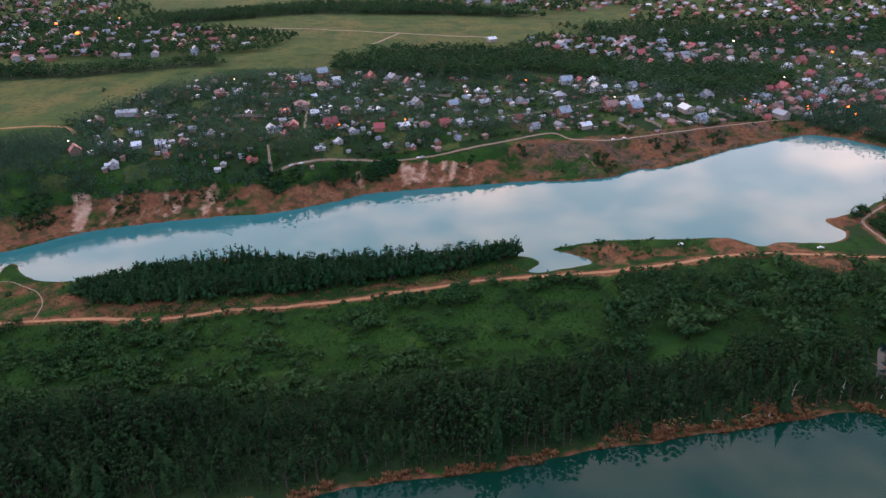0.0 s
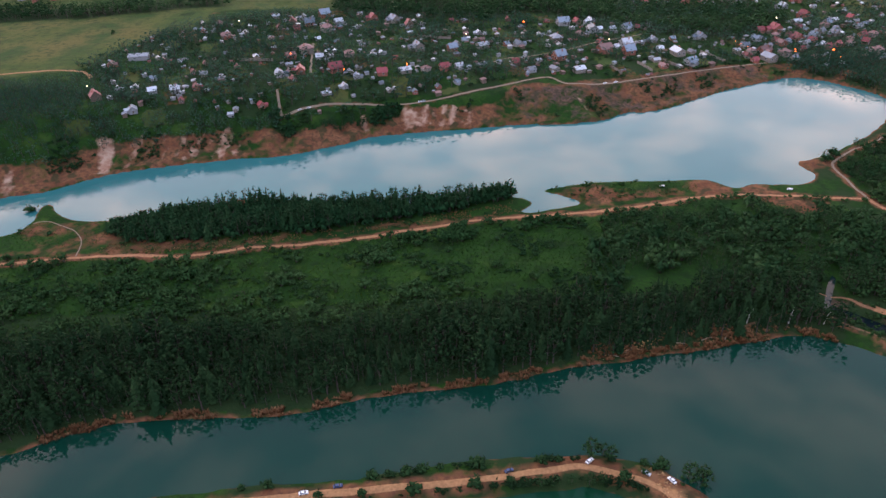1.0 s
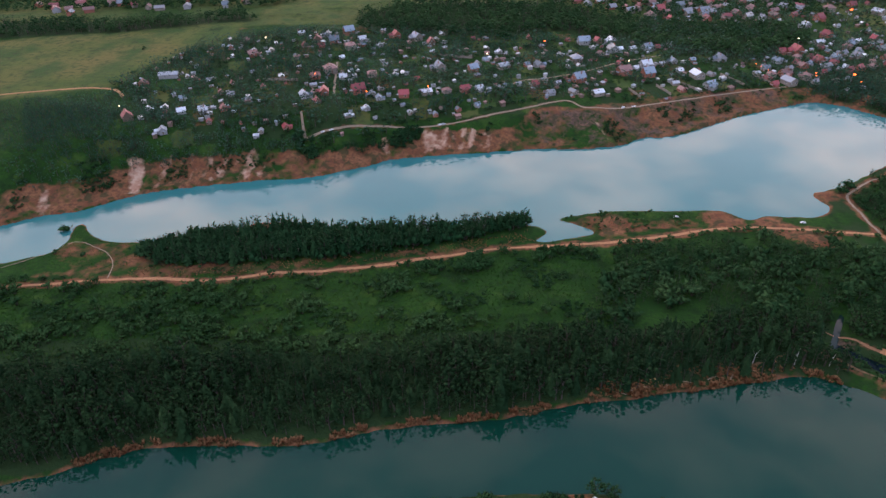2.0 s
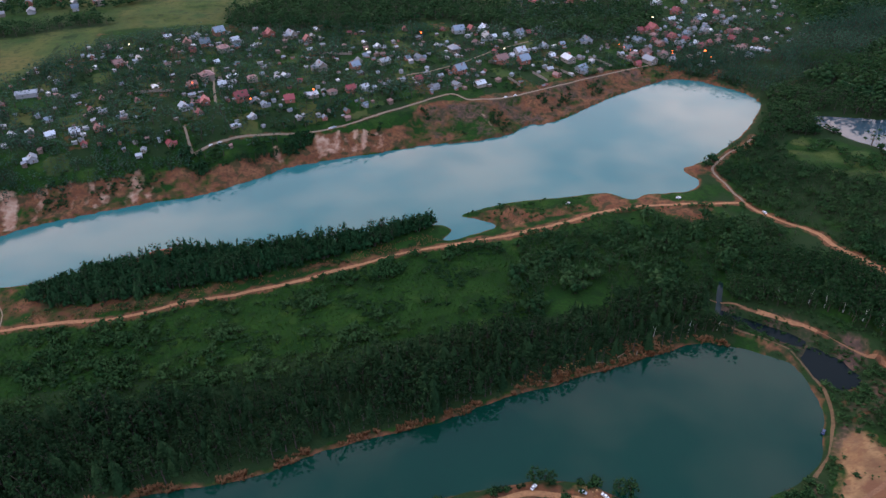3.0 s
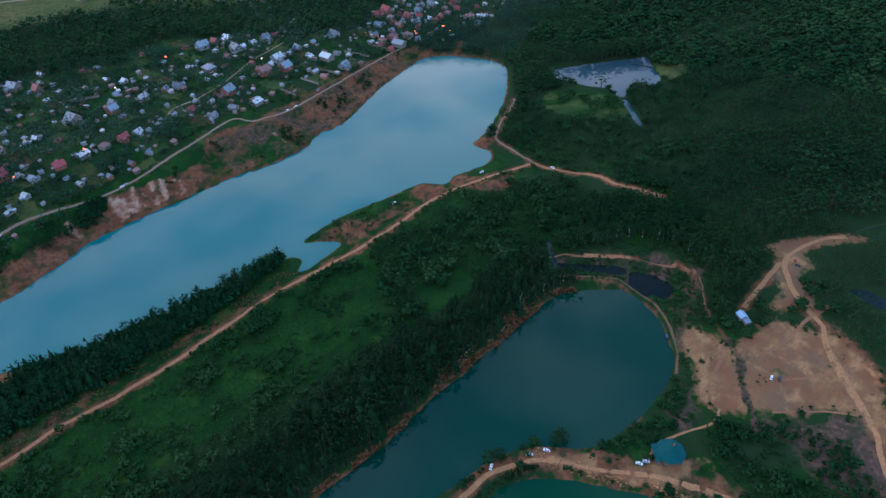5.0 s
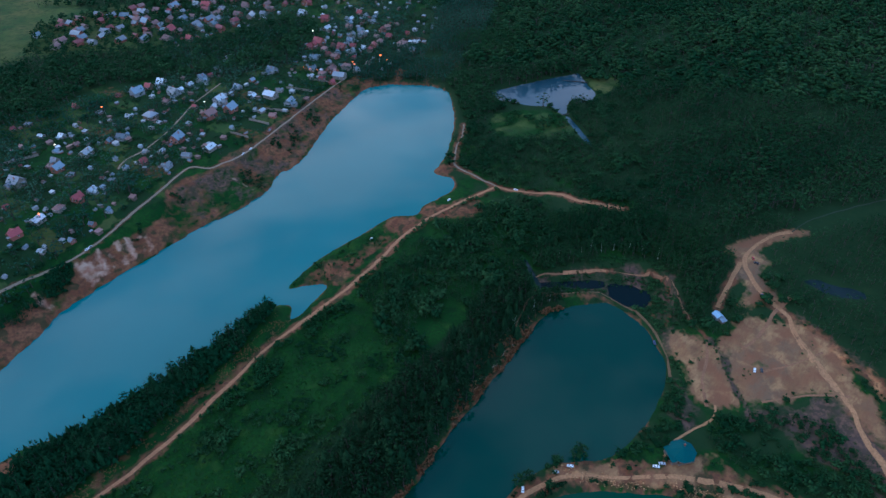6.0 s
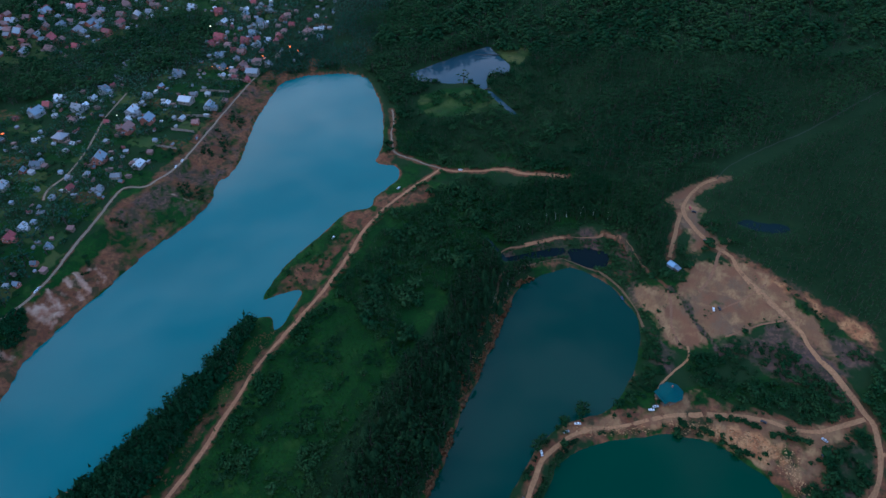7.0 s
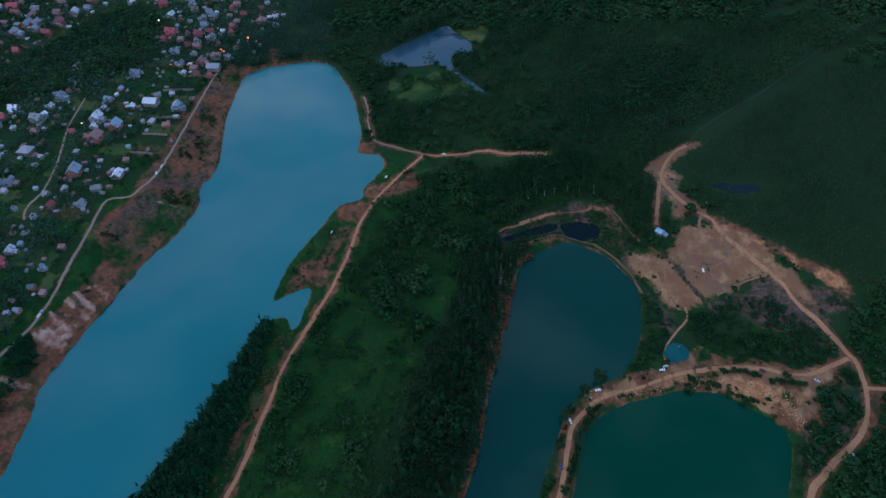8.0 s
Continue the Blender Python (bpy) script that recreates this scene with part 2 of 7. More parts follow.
GROUND = ground_material()
LEAF = foliage("leaves", (0.010, 0.036, 0.012), (0.030, 0.066, 0.022))
NEEDLE = foliage("needles", (0.008, 0.036, 0.013), (0.021, 0.052, 0.019))
BUSH = foliage("bush_leaves", (0.016, 0.050, 0.015), (0.037, 0.078, 0.025))
# paler and bluer than the other leaves: distance haze mixed into the colour
HAZED_ORCHARD = foliage("hazed_orchard_leaves", (0.018, 0.057, 0.034), (0.060, 0.114, 0.068))
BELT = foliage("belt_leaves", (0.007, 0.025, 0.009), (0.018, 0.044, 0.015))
BARK = material("bark", (0.05, 0.038, 0.028), 0.9, 0.4, 2.0)
BIRCH = material("birch_bark", (0.55, 0.52, 0.48), 0.8, 0.4, 3.0)
TRACK = material("packed_clay_track", (0.38, 0.180, 0.078), 0.95, 0.35, 0.5, 0.05, (0.26, 0.112, 0.048))
SANDY = material("sandy_track", (0.37, 0.190, 0.078), 0.95, 0.32, 0.5, 0.05, (0.26, 0.120, 0.048))
DIRT = material("grey_dirt_road", (0.26, 0.190, 0.130), 0.95, 0.3, 0.5, 0.05, (0.18, 0.13, 0.088))
RUT = material("churned_sand", (0.25, 0.122, 0.055), 0.95, 0.35, 0.8, 0.05, (0.175, 0.08, 0.038))
FEN_PATH = material("olive_trodden_earth", (0.155, 0.082, 0.034), 0.95, 0.4, 0.6, 0.04, (0.080, 0.056, 0.022))
RIDE = material("grassy_ride", (0.022, 0.034, 0.014), 0.95, 0.3, 0.5)
LAKE_WATER = water("milky_turquoise_water", (0.025, 0.150, 0.152), 0.015, 0.006)
DARK_WATER = water("dark_teal_water", (0.002, 0.037, 0.0225), 0.025, 0.008, 0.42)
ROUND_WATER = water("dark_green_water", (0.002, 0.042, 0.0185), 0.025, 0.008, 0.28)
FOREST_WATER = water("dull_forest_water", (0.006, 0.018, 0.020), 0.06, 0.01, 0.16)
CREEK_WATER = water("shaded_creek_water", (0.008, 0.024, 0.022), 0.05, 0.01, 0.25)
# near-black colour and low gloss stand in for the trees reflected in it
TREE_DARK_WATER = water("tree_darkened_water", (0.004, 0.011, 0.013), 0.08, 0.03, 0.09)
POND_WATER = water("grey_pond_water", (0.03, 0.070, 0.09), 0.04, 0.01, 0.38)


# ---- plan: outlines in metres, water level at z = 0 ----
def curve(points, closed=True, step=2.0, rough=0.0, seed=0):
    """A smooth line through the corners of the plan, with a natural unevenness."""
    p = np.array(points, float)
    n = len(p)
    out = []
    for i in range(n if closed else n - 1):
        a, b, c, d = (p[(i + k) % n] if closed else p[min(max(i + k, 0), n - 1)] for k in (-1, 0, 1, 2))
        m = max(2, int(np.linalg.norm(c - b) / step))
        for u in np.arange(m) / m:
            out.append(0.5 * (2 * b + (c - a) * u + (2 * a - 5 * b + 4 * c - d) * u * u + (3 * b - a - 3 * c + d) * u ** 3))
    if not closed:
        out.append(p[-1])
    out = np.array(out)
    if rough:
        for q in out:
            v = noise.noise_vector(Vector((q[0] * 0.16, q[1] * 0.16, seed))) + 0.5 * noise.noise_vector(Vector((q[0] * 0.5, q[1] * 0.5, seed + 9)))
            q += rough * np.array(v[:2])
    return out


def inside(xy, poly):
    x, y = xy[:, 0], xy[:, 1]
    res = np.zeros(len(xy), bool)
    a = poly[-1]
    for b in poly:
        cross = (a[1] > y) != (b[1] > y)
        if cross.any():
            res ^= cross & (x < (b[0] - a[0]) * (y - a[1]) / (b[1] - a[1] + 1e-12) + a[0])
        a = b
    return res


def far_from(xy, line, closed=False):
    """Distance of each place from a line."""
    best = np.full(len(xy), 1e9)
    pts = np.vstack([line, line[:1]]) if closed else line
    for a, b in zip(pts[:-1], pts[1:]):
        ab = b - a
        u = np.clip(((xy - a) @ ab) / (ab @ ab + 1e-12), 0, 1)
        e = xy - a - u[:, None] * ab
        best = np.minimum(best, (e * e).sum(1))
    return np.sqrt(best)


def signed(xy, poly, reach=60.0):
    """Distance to an outline, negative inside; far places just get the reach."""
    res = np.full(len(xy), reach)
    near = ((xy > poly.min(0) - reach) & (xy < poly.max(0) + reach)).all(1)
    d = far_from(xy[near], poly, True)
    d[inside(xy[near], poly)] *= -1
    res[near] = np.minimum(d, reach)
    return res


def step01(a, b, x):
    u = np.clip((x - a) / (b - a), 0, 1)
    return u * u * (3 - 2 * u)


def wave(xy, size, seed):
    """Cheap smooth noise over the plan, about -1 to 1."""
    r = np.random.RandomState(seed)
    v = np.zeros(len(xy))
    for k in range(7):
        w = r.normal(size=2) * 2.2 / size
        v += np.sin(xy @ w + r.uniform(0, 6.3))
    return v / 3.2


far_shore = [(-420, 120), (-260, 200), (-210, 228), (-187, 240), (-170, 245), (-161, 251), (-149, 259), (-138, 263), (-124, 266), (-109, 268.5), (-94, 271), (-79, 271), (-65, 275), (-56, 279), (-47, 282.5), (-35.5, 289), (-20, 292.5),
             (-6, 294.5), (5, 294.5), (19, 296), (36, 298), (51, 297.5), (65, 297), (80, 299.5), (85.5, 301.5), (94, 308), (108, 309), (118, 313), (133, 322), (155, 334.5), (181, 345.5), (202, 351), (217, 341.5), (231, 320), (232, 308)]
near_shore = [(227, 298), (205, 275.5), (188, 262.5), (172, 252), (159, 246), (152, 242.5), (154, 232), (147.5, 225), (136, 224.5), (126, 226), (117, 223), (108.5, 230.5), (95, 231.5), (80, 232.5), (63, 232.5), (50.5, 231), (40.5, 227), (48, 222.3),
              (53, 216), (46, 212.7), (36, 210.5), (28.5, 210.5), (33.5, 217.5), (27, 223), (10, 223), (-8, 221), (-28, 221), (-54, 222), (-70, 228.5), (-80, 230.5), (-88.5, 229.5), (-92, 226), (-100, 225), (-110, 222), (-117, 218.5), (-131, 216.5),
              (-147, 218.7), (-157, 226), (-163.5, 233), (-164.5, 227), (-162, 219.5), (-165, 212), (-172, 207), (-210, 190), (-300, 135), (-400, 90)]
near_lake = [(-300, 88), (-160, 92), (-115, 100), (-102, 105), (-88, 109), (-66, 109.5), (-46, 109.2), (-33, 112.3), (-18, 115), (2, 116.8), (12, 117.8), (25, 121), (36, 123.6), (46, 123.6), (55, 125.5), (70, 127.5), (85, 130), (100, 132), (109, 128.5),
             (117, 123), (123.8, 116), (123.5, 105), (120, 95.3), (114, 86.8), (107.5, 80.5), (98, 76), (85, 73.5), (73, 73), (60.5, 74.5), (52.5, 80), (46, 86.8), (40, 89.5), (29, 92), (5, 92), (-7, 91), (-26, 88), (-50, 87), (-90, 84), (-160, 78), (-300, 66)]
third_lake = [(-60, 78), (-30, 81), (0, 81), (18, 82.3), (28, 82.8), (35.5, 79.5), (43, 74), (50, 65.5), (57, 56.5), (61.5, 47), (63, 38.5), (62.2, 31), (59.5, 25), (57.5, 18), (52.5, 13), (40, 12), (28, 13), (0, 18), (-40, 36)]
pond = [(250, 282), (263, 277), (282, 269), (300, 260), (310, 254.5), (305, 248), (297, 237), (290, 228), (277.5, 224.3), (271, 234.5), (256, 227.5), (253.5, 231.5), (257.5, 240), (250, 251), (245.7, 266), (243, 275)]
pool = [(135.5, 122.5), (139, 117.5), (141, 107.5), (134.5, 102.8), (127.5, 108.5), (128.5, 118)]
ditch = [(115, 146), (124, 137.5), (133.5, 127.5), (134.5, 124), (131.5, 123), (126.5, 127), (121.8, 134), (113.3, 143.6)]
creek = [(123.2, 160), (124.6, 159.3), (114.9, 144.6), (113.3, 145)]
forest_pool = [(183, 58.5), (186, 52), (188, 44), (190, 36), (185.5, 36), (181.5, 42), (180, 50), (181, 55)]
brook = [(250, 224), (252.5, 222.5), (233.5, 194.5), (231.5, 196)]

BIG = curve(far_shore + near_shore, rough=1.0, seed=1)
NEAR = curve(near_lake, rough=0.9, seed=2)
THIRD = curve(third_lake, rough=0.8, seed=3)
POND = curve(pond, rough=0.8, seed=4)
POOL = curve(pool, rough=1.5, seed=5)
DITCH = curve(ditch, rough=0.6, seed=6)
CREEK = curve(creek, rough=0.3, seed=7)
BROOK = curve(brook, rough=0.2, seed=8)
FOREST_POOL = curve(forest_pool, rough=1.8, seed=9)
WATERS = [BIG, NEAR, THIRD, POND, POOL, DITCH, CREEK, BROOK, FOREST_POOL]
LEVELS = [0, 0, 0, 0, 0, 0, 0, 0, 7.6]

UPLAND = np.array(far_shore + [(300, 332), (420, 400), (700, 500), (4700, 1500), (4700, 4800), (-4800, 4800), (-4800, -900)], float)

main_track = curve([(-420, 128), (-260, 166), (-180, 184), (-152, 186.6), (-133, 189), (-113, 188.8), (-92, 187.3), (-73, 190.6), (-53, 191.3), (-34, 193.5), (-21, 196.2), (-9.5, 198.8), (3, 201.8), (15, 203.9), (32, 204.6), (47, 205.7), (60, 206.8), (78, 209.6),
                    (97, 214.2), (114, 215.6), (123, 215.4), (135, 213.4), (143, 212), (154, 209.5), (162, 207.5)], False, 2, 0.4, 11)
shore_track = curve([(162, 207.5), (163.3, 223), (164.4, 238.2), (174, 247), (182, 252.5), (191, 257), (203, 266)], False, 2, 0.4, 12)
wood_track = curve([(162, 207.5), (163.4, 197.5), (167.5, 186), (172.5, 175), (172.8, 163), (176, 151), (179, 142)], False, 2, 0.4, 13)
cliff_road = curve([(-76, 294), (-66, 301), (-53, 307), (-40, 309.6), (-29, 308.7), (-16, 308.6), (-6, 310.6), (5, 314), (19, 319.3), (36, 325.5), (48, 330.5), (59.5, 334), (66, 326.6), (76, 326.4), (87, 327.6), (102, 332), (124, 340.2), (150, 350.5), (173, 359.5), (191, 366)], False, 2, 0.3, 14)
quarry_road = curve([(211, 74.5), (204, 79.3), (191.5, 82.6), (178, 82.3), (168.5, 75), (162.5, 67), (159, 60), (156.5, 54.6), (150, 50), (142.6, 41.5), (134.5, 30), (127, 21), (119.7, 14.4), (113.5, 7), (106.4, 0.8), (100, -4.6), (95.6, -8.9), (87, -12), (78, -13.4), (67, -11.6), (58, -7.7), (48.7, -2), (40, 2.4), (30.5, 5.8), (0, 3)], False, 2, 0.3, 15)
causeway_road = curve([(-200, 76), (-90, 80), (-50, 83), (-26, 84), (-1.4, 85), (8, 86), (19, 87.5), (27, 88.2), (33.8, 86.2), (41, 82.7), (47, 77.7), (52, 70.3), (58.5, 63), (65, 55.8), (72, 45), (77, 35.2), (80, 24.8), (81.5, 14.4), (85, 6.2), (91, 0.2), (97, -6)], False, 2, 0.25, 16)
shed_road = curve([(176, 83), (165.7, 81.7), (155.8, 80.4), (145.5, 78.8)], False, 2, 0.3, 17)
spit_path = curve([(-133.5, 190), (-135.5, 199), (-140, 206.5), (-148, 212), (-156, 216.5), (-163, 213), (-172, 203), (-190, 192)], False, 1.5, 0.4, 24)
foot_path = curve([(101.5, 58.3), (95.5, 56.3), (86, 59.6), (77.5, 62), (70.5, 61.5)], False, 1, 0.25, 18)
ride = curve([(211, 74.5), (224, 72), (240, 64.6), (258, 55), (279, 42.6), (325, 21), (377, -5), (408, -25), (520, -84)], False, 4, 0.5, 19)
fen_path = curve([(84, 135.5), (94, 139), (102.3, 142), (109.5, 140), (116, 132.5), (125.5, 123), (127.2, 113.2), (125.4, 102), (121, 93), (113, 83.5), (104, 77)], False, 1, 0.3, 28)
red_line = curve([(112, 152), (119.5, 148.5), (123, 144), (129, 138.6), (137.3, 131), (142.2, 122.5), (148, 112), (149.5, 104), (145, 96.5), (138.5, 91), (133.4, 84.6)], False, 1, 0.5, 29)
spur_road = curve([(85, -12.6), (87.4, -19.4), (92, -30), (98, -46), (108, -70)], False, 2, 0.3, 27)
lane_west = curve([(-76, 294), (-78, 302), (-80, 311)], False, 2, 0.3, 20)
field_road = curve([(-330, 700), (-248, 680), (-190, 665.5), (-135, 654.5), (-82, 641), (-30, 630.5), (12, 622), (60, 612)], False, 5, 0.5, 25)
field_lane = curve([(-48, 572), (-43, 583), (-34.5, 608), (-26, 630)], False, 4, 0.4, 26)
lane_mid = curve([(32, 360), (40, 366.5), (51, 368.3), (63, 374.6), (75, 382.5), (84, 389), (96, 398), (108, 406), (119, 411.8), (132, 418)], False, 2, 0.3, 21)
lane_north = curve([(-67, 338), (-70, 365), (-73, 395)], False, 2, 0.3, 22)
field_track = curve([(-330, 330), (-230, 352), (-196, 352), (-182, 338)], False, 2, 0.4, 23)
ROADS = [(main_track, 2.0), (shore_track, 2.0), (wood_track, 2.3), (cliff_road, 2.2), (quarry_road, 2.8), (causeway_road, 2.6), (shed_road, 2.4), (foot_path, 0.9), (spit_path, 0.9),
         (ride, 1.0), (spur_road, 2.0), (lane_west, 2.0), (lane_mid, 1.6), (lane_north, 1.4), (field_track, 2.0), (field_road, 3.0), (field_lane, 2.5), (fen_path, 1.0), (red_line, 1.2)]

sand_pit = curve([(121, 88), (127.5, 82), (126.5, 74), (130, 69), (136, 69), (146, 69.5), (148, 64), (153, 54.5), (156, 50), (152, 38), (144, 27), (135, 17), (125, 8), (114.5, 4), (113, 12), (121, 20), (128, 30), (122, 37.5), (113.5, 43), (107, 49.5), (100.5, 59), (99.5, 66), (109, 73), (114.5, 83)], True, 2, 1.4, 31)
clearing = curve([(180.6, 93), (191.6, 88), (201, 83.6), (208, 78.7), (217, 71.5), (213, 69), (198, 78.5), (187, 79.5), (183.4, 73.6), (175, 74.5), (170, 68.8), (163.5, 59.7), (158.5, 58.8), (160.5, 64.7), (153.5, 68), (150, 72), (162, 73.5), (166.5, 80), (177, 83.5)], True, 2, 0.9, 32)
sandy_shore = curve([(41, 87), (52.5, 79), (60, 68), (72, 57), (78, 50), (80, 38), (83, 24), (85, 10), (90, 1), (86, -3), (76, 4), (66, 6), (58, 11), (61, 19), (64, 29), (65.5, 40), (62, 51), (54, 63), (47, 73)], True, 2, 1.0, 33)
bank_patch = curve([(126.5, 224), (134.5, 216), (145.6, 206), (138, 198.6), (128, 205), (122, 213), (118, 222)], True, 2, 1.0, 34)
bank_patch_two = curve([(98, 226.5), (107.5, 229.5), (114, 220), (104, 215.5), (98.5, 219.5)], True, 2, 0.8, 35)
bank_patch_three = curve([(60, 227), (74, 216), (62, 211), (54, 214)], True, 2, 1.2, 36)
head_patch = curve([(210, 340), (217.5, 337), (226, 343), (233, 347), (231, 352), (222, 346)], True, 2, 0.6, 38)
point_patch = curve([(-76, 226), (-90, 234), (-98, 231), (-102, 223), (-92, 219), (-80, 221)], True, 2, 0.8, 42)
cape_patch = curve([(152, 243), (160, 246), (164, 240), (156, 236)], True, 2, 0.6, 37)
house_yard = curve([(78.1, 52.5), (82.3, 46.4), (77, 40), (71.5, 46.6)], True, 1.5, 0.5, 41)
SAND = [sand_pit, clearing, sandy_shore, house_yard]
CLAY = [bank_patch, bank_patch_two, bank_patch_three, cape_patch, head_patch, point_patch]

FIELDS = [np.array(p, float) for p in (
    [(-520, 380), (-293, 467), (-245, 472), (-149, 501), (-157, 445), (-176, 415), (-190, 381), (-190, 356), (-231, 345), (-400, 300)],
    [(-253, 692), (-116, 733), (34, 740), (130, 689), (188, 605), (119, 626), (34, 636), (-31, 610), (-75, 528), (-120, 523), (-149, 521), (-154, 577), (-221, 597)],
    [(-700, 1000), (-200, 850), (100, 830), (60, 1000), (-300, 1300), (-800, 1400)])]
WOODS = [np.array(p, float) for p in (
    [(-420, 525), (-332, 508), (-239, 500), (-160, 515), (-147, 496), (-241, 472), (-298, 468), (-420, 460)],
    [(-69, 470), (-72, 510), (-30, 545), (33, 560), (76, 548), (128, 516), (165, 486), (222, 500), (258, 482), (230, 436), (186, 412), (140, 428), (110, 456), (66, 474), (35, 446), (-26, 458)],
    [(-293, 759), (-166, 815), (-39, 824), (62, 790), (127, 735), (46, 742), (-117, 745), (-255, 705)],
    [(115, 670), (263, 715), (405, 600), (362, 540), (193, 600)])]


# ---- the ground: one sheet, close-meshed where the camera passes ----
def spaced(lo, hi, d, end_lo, end_hi):
    core = list(np.arange(lo, hi + 0.01, d))
    s, v = d, lo
    while v > end_lo:
        s *= 1.13
        v -= s
        core.insert(0, v)
    s, v = d, hi
    while v < end_hi:
        s *= 1.13
        v += s
        core.append(v)
    return np.array(core)


GX, GY = spaced(-230, 310, 1.6, -4700, 4700), spaced(-40, 400, 1.6, -4700, 4700)
XY = np.stack(np.meshgrid(GX, GY), -1).reshape(-1, 2)
sd = [signed(XY, w, 60.0) for w in WATERS]
sd_all = np.minimum.reduce(sd)
up = -signed(XY, UPLAND, 120.0)
up[inside(XY, UPLAND) & (up < 0)] = 120.0
X, Y = XY[:, 0], XY[:, 1]


def upland_height(x):
    return 118 * np.clip(0.12 - 0.045 * x / 118, 0.035, 0.16)


edge = np.interp(X, [-260, -150, -120, -70, -40, -15, 22, 65, 140, 175, 200, 240, 300], [6.5, 7.6, 8.2, 7.4, 7.3, 8.8, 9.2, 8.8, 7, 5, 3.5, 3, 3])
toe = np.interp(X, [-150, -70, -20, 25, 45, 80, 140, 190, 240], [20, 18, 15, 16, 24, 24, 20, 12, 14])
rib = np.abs(wave(np.c_[X + 0.35 * Y, 0 * X], 7, 47)) + 0.6 * np.abs(wave(np.c_[X + 0.35 * Y, 0 * X], 3.2, 48))
gully = 1.2 * wave(XY, 9, 41) + 0.7 * wave(XY, 4.5, 42) + 2.2 * (rib - 0.7)
shelf = far_from(XY, cliff_road)
bluff = np.clip((up + gully - 0.6) / toe, 0, 1)
bluff = 0.75 * bluff + 0.25 * step01(0, 1, bluff)
bluff = np.maximum(bluff, step01(5.0, 2.0, shelf) * (up > 0))
low = 1.25 + 0.35 * wave(XY, 40, 43) + 0.18 * wave(XY, 9, 44)
low += 7.0 * step01(88, 185, X + 0.15 * (60 - Y)) * step01(225, 150, Y) + 2.0 * step01(240, 600, X)
high = edge + (upland_height(X) - edge) * step01(12, 40, up) + 0.4 * wave(XY, 30, 45) * step01(10, 40, up)
H = np.where(up > 0, np.maximum(low * (1 - step01(0, 8, up)), 0) + bluff * high, low)
for k, (d, level) in enumerate(zip(sd, LEVELS)):
    bank = 0.5 if k == 0 else 0.32
    shore = level + np.where(d > 0, 0.03 + bank * d, np.maximum(-3.0, 0.3 * d))
    H = np.where((d < 8) & ((up <= 0) | (d < 0)), np.minimum(H, shore), H)
# spoil ridges and ruts in the sand pit
pit = np.minimum(signed(XY, sand_pit, 20), signed(XY, sandy_shore, 20))
H += np.where(pit < 0, 0.45 * wave(XY, 5, 46) * step01(0, -5, pit), 0)
road_d = np.full(len(XY), 50.0)
for line, w in [q for q in ROADS if q[1] > 1.3]:
    near = ((XY > line.min(0) - 12) & (XY < line.max(0) + 12)).all(1)
    road_d[near] = np.minimum(road_d[near], far_from(XY[near], line) - w / 2)
HG = H.reshape(len(GY), len(GX))


def height(x, y):
    """The ground's height at places of the plan."""
    x, y = np.atleast_1d(np.asarray(x, float)), np.atleast_1d(np.asarray(y, float))
    i = np.clip(np.searchsorted(GX, x) - 1, 0, len(GX) - 2)
    j = np.clip(np.searchsorted(GY, y) - 1, 0, len(GY) - 2)
    u, v = (x - GX[i]) / (GX[i + 1] - GX[i]), (y - GY[j]) / (GY[j + 1] - GY[j])
    return (HG[j, i] * (1 - u) + HG[j, i + 1] * u) * (1 - v) + (HG[j + 1, i] * (1 - u) + HG[j + 1, i + 1] * u) * v


def fast_mesh(name, verts, faces, mats, index=None, smooth=False, attrs=()):
    """A mesh from arrays; faces all with the same number of corners."""
    me = bpy.data.meshes.new(name)
    verts, faces = np.asarray(verts, np.float32), np.asarray(faces, np.int32)
    k = faces.shape[1]
    me.vertices.add(len(verts))
    me.vertices.foreach_set("co", verts.ravel())
    me.loops.add(faces.size)
    me.loops.foreach_set("vertex_index", faces.ravel())
    me.polygons.add(len(faces))
    me.polygons.foreach_set("loop_start", np.arange(0, faces.size, k, dtype=np.int32))
    me.polygons.foreach_set("loop_total", np.full(len(faces), k, np.int32))
    for m in mats:
        me.materials.append(m)
    if index is not None:
        me.polygons.foreach_set("material_index", np.asarray(index, np.int32))
    if smooth:
        me.polygons.foreach_set("use_smooth", np.ones(len(faces), bool))
    for key, vals in attrs:
        a = me.attributes.new(key, "FLOAT", "POINT")
        a.data.foreach_set("value", np.asarray(vals, np.float32))
    me.update(calc_edges=True)
    me.validate()
    return me


def soft_in(d, w=1.2):
    """1 inside an outline, 0 outside, half on it."""
    return np.clip(0.5 - d / (2 * w), 0, 1)


sand_a = np.maximum.reduce([soft_in(signed(XY, p, 20), 2.0) for p in SAND])
shore_sand = signed(XY, sandy_shore, 20) < 2
clay_a0 = shore_sand * np.clip(0.55 + 0.4 * wave(XY, 6, 56), 0, 1)
sand_a = np.where(shore_sand, sand_a * np.clip(0.72 + 0.5 * wave(XY, 8, 57), 0, 1), sand_a)
scar = far_from(XY, curve([(128, 72), (122, 65), (115, 58.5), (109, 52), (104, 46)], False, 2, 0.8, 39))
sand_a = sand_a * np.clip(1.0 - 0.3 * step01(0.35, 0.9, wave(XY, 9, 58)), 0, 1)


def zone(points, edge_w=1.8):
    """Cover of one patch of the plan, soft at its edge."""
    return soft_in(signed(XY, np.array(points, float), 20), edge_w)


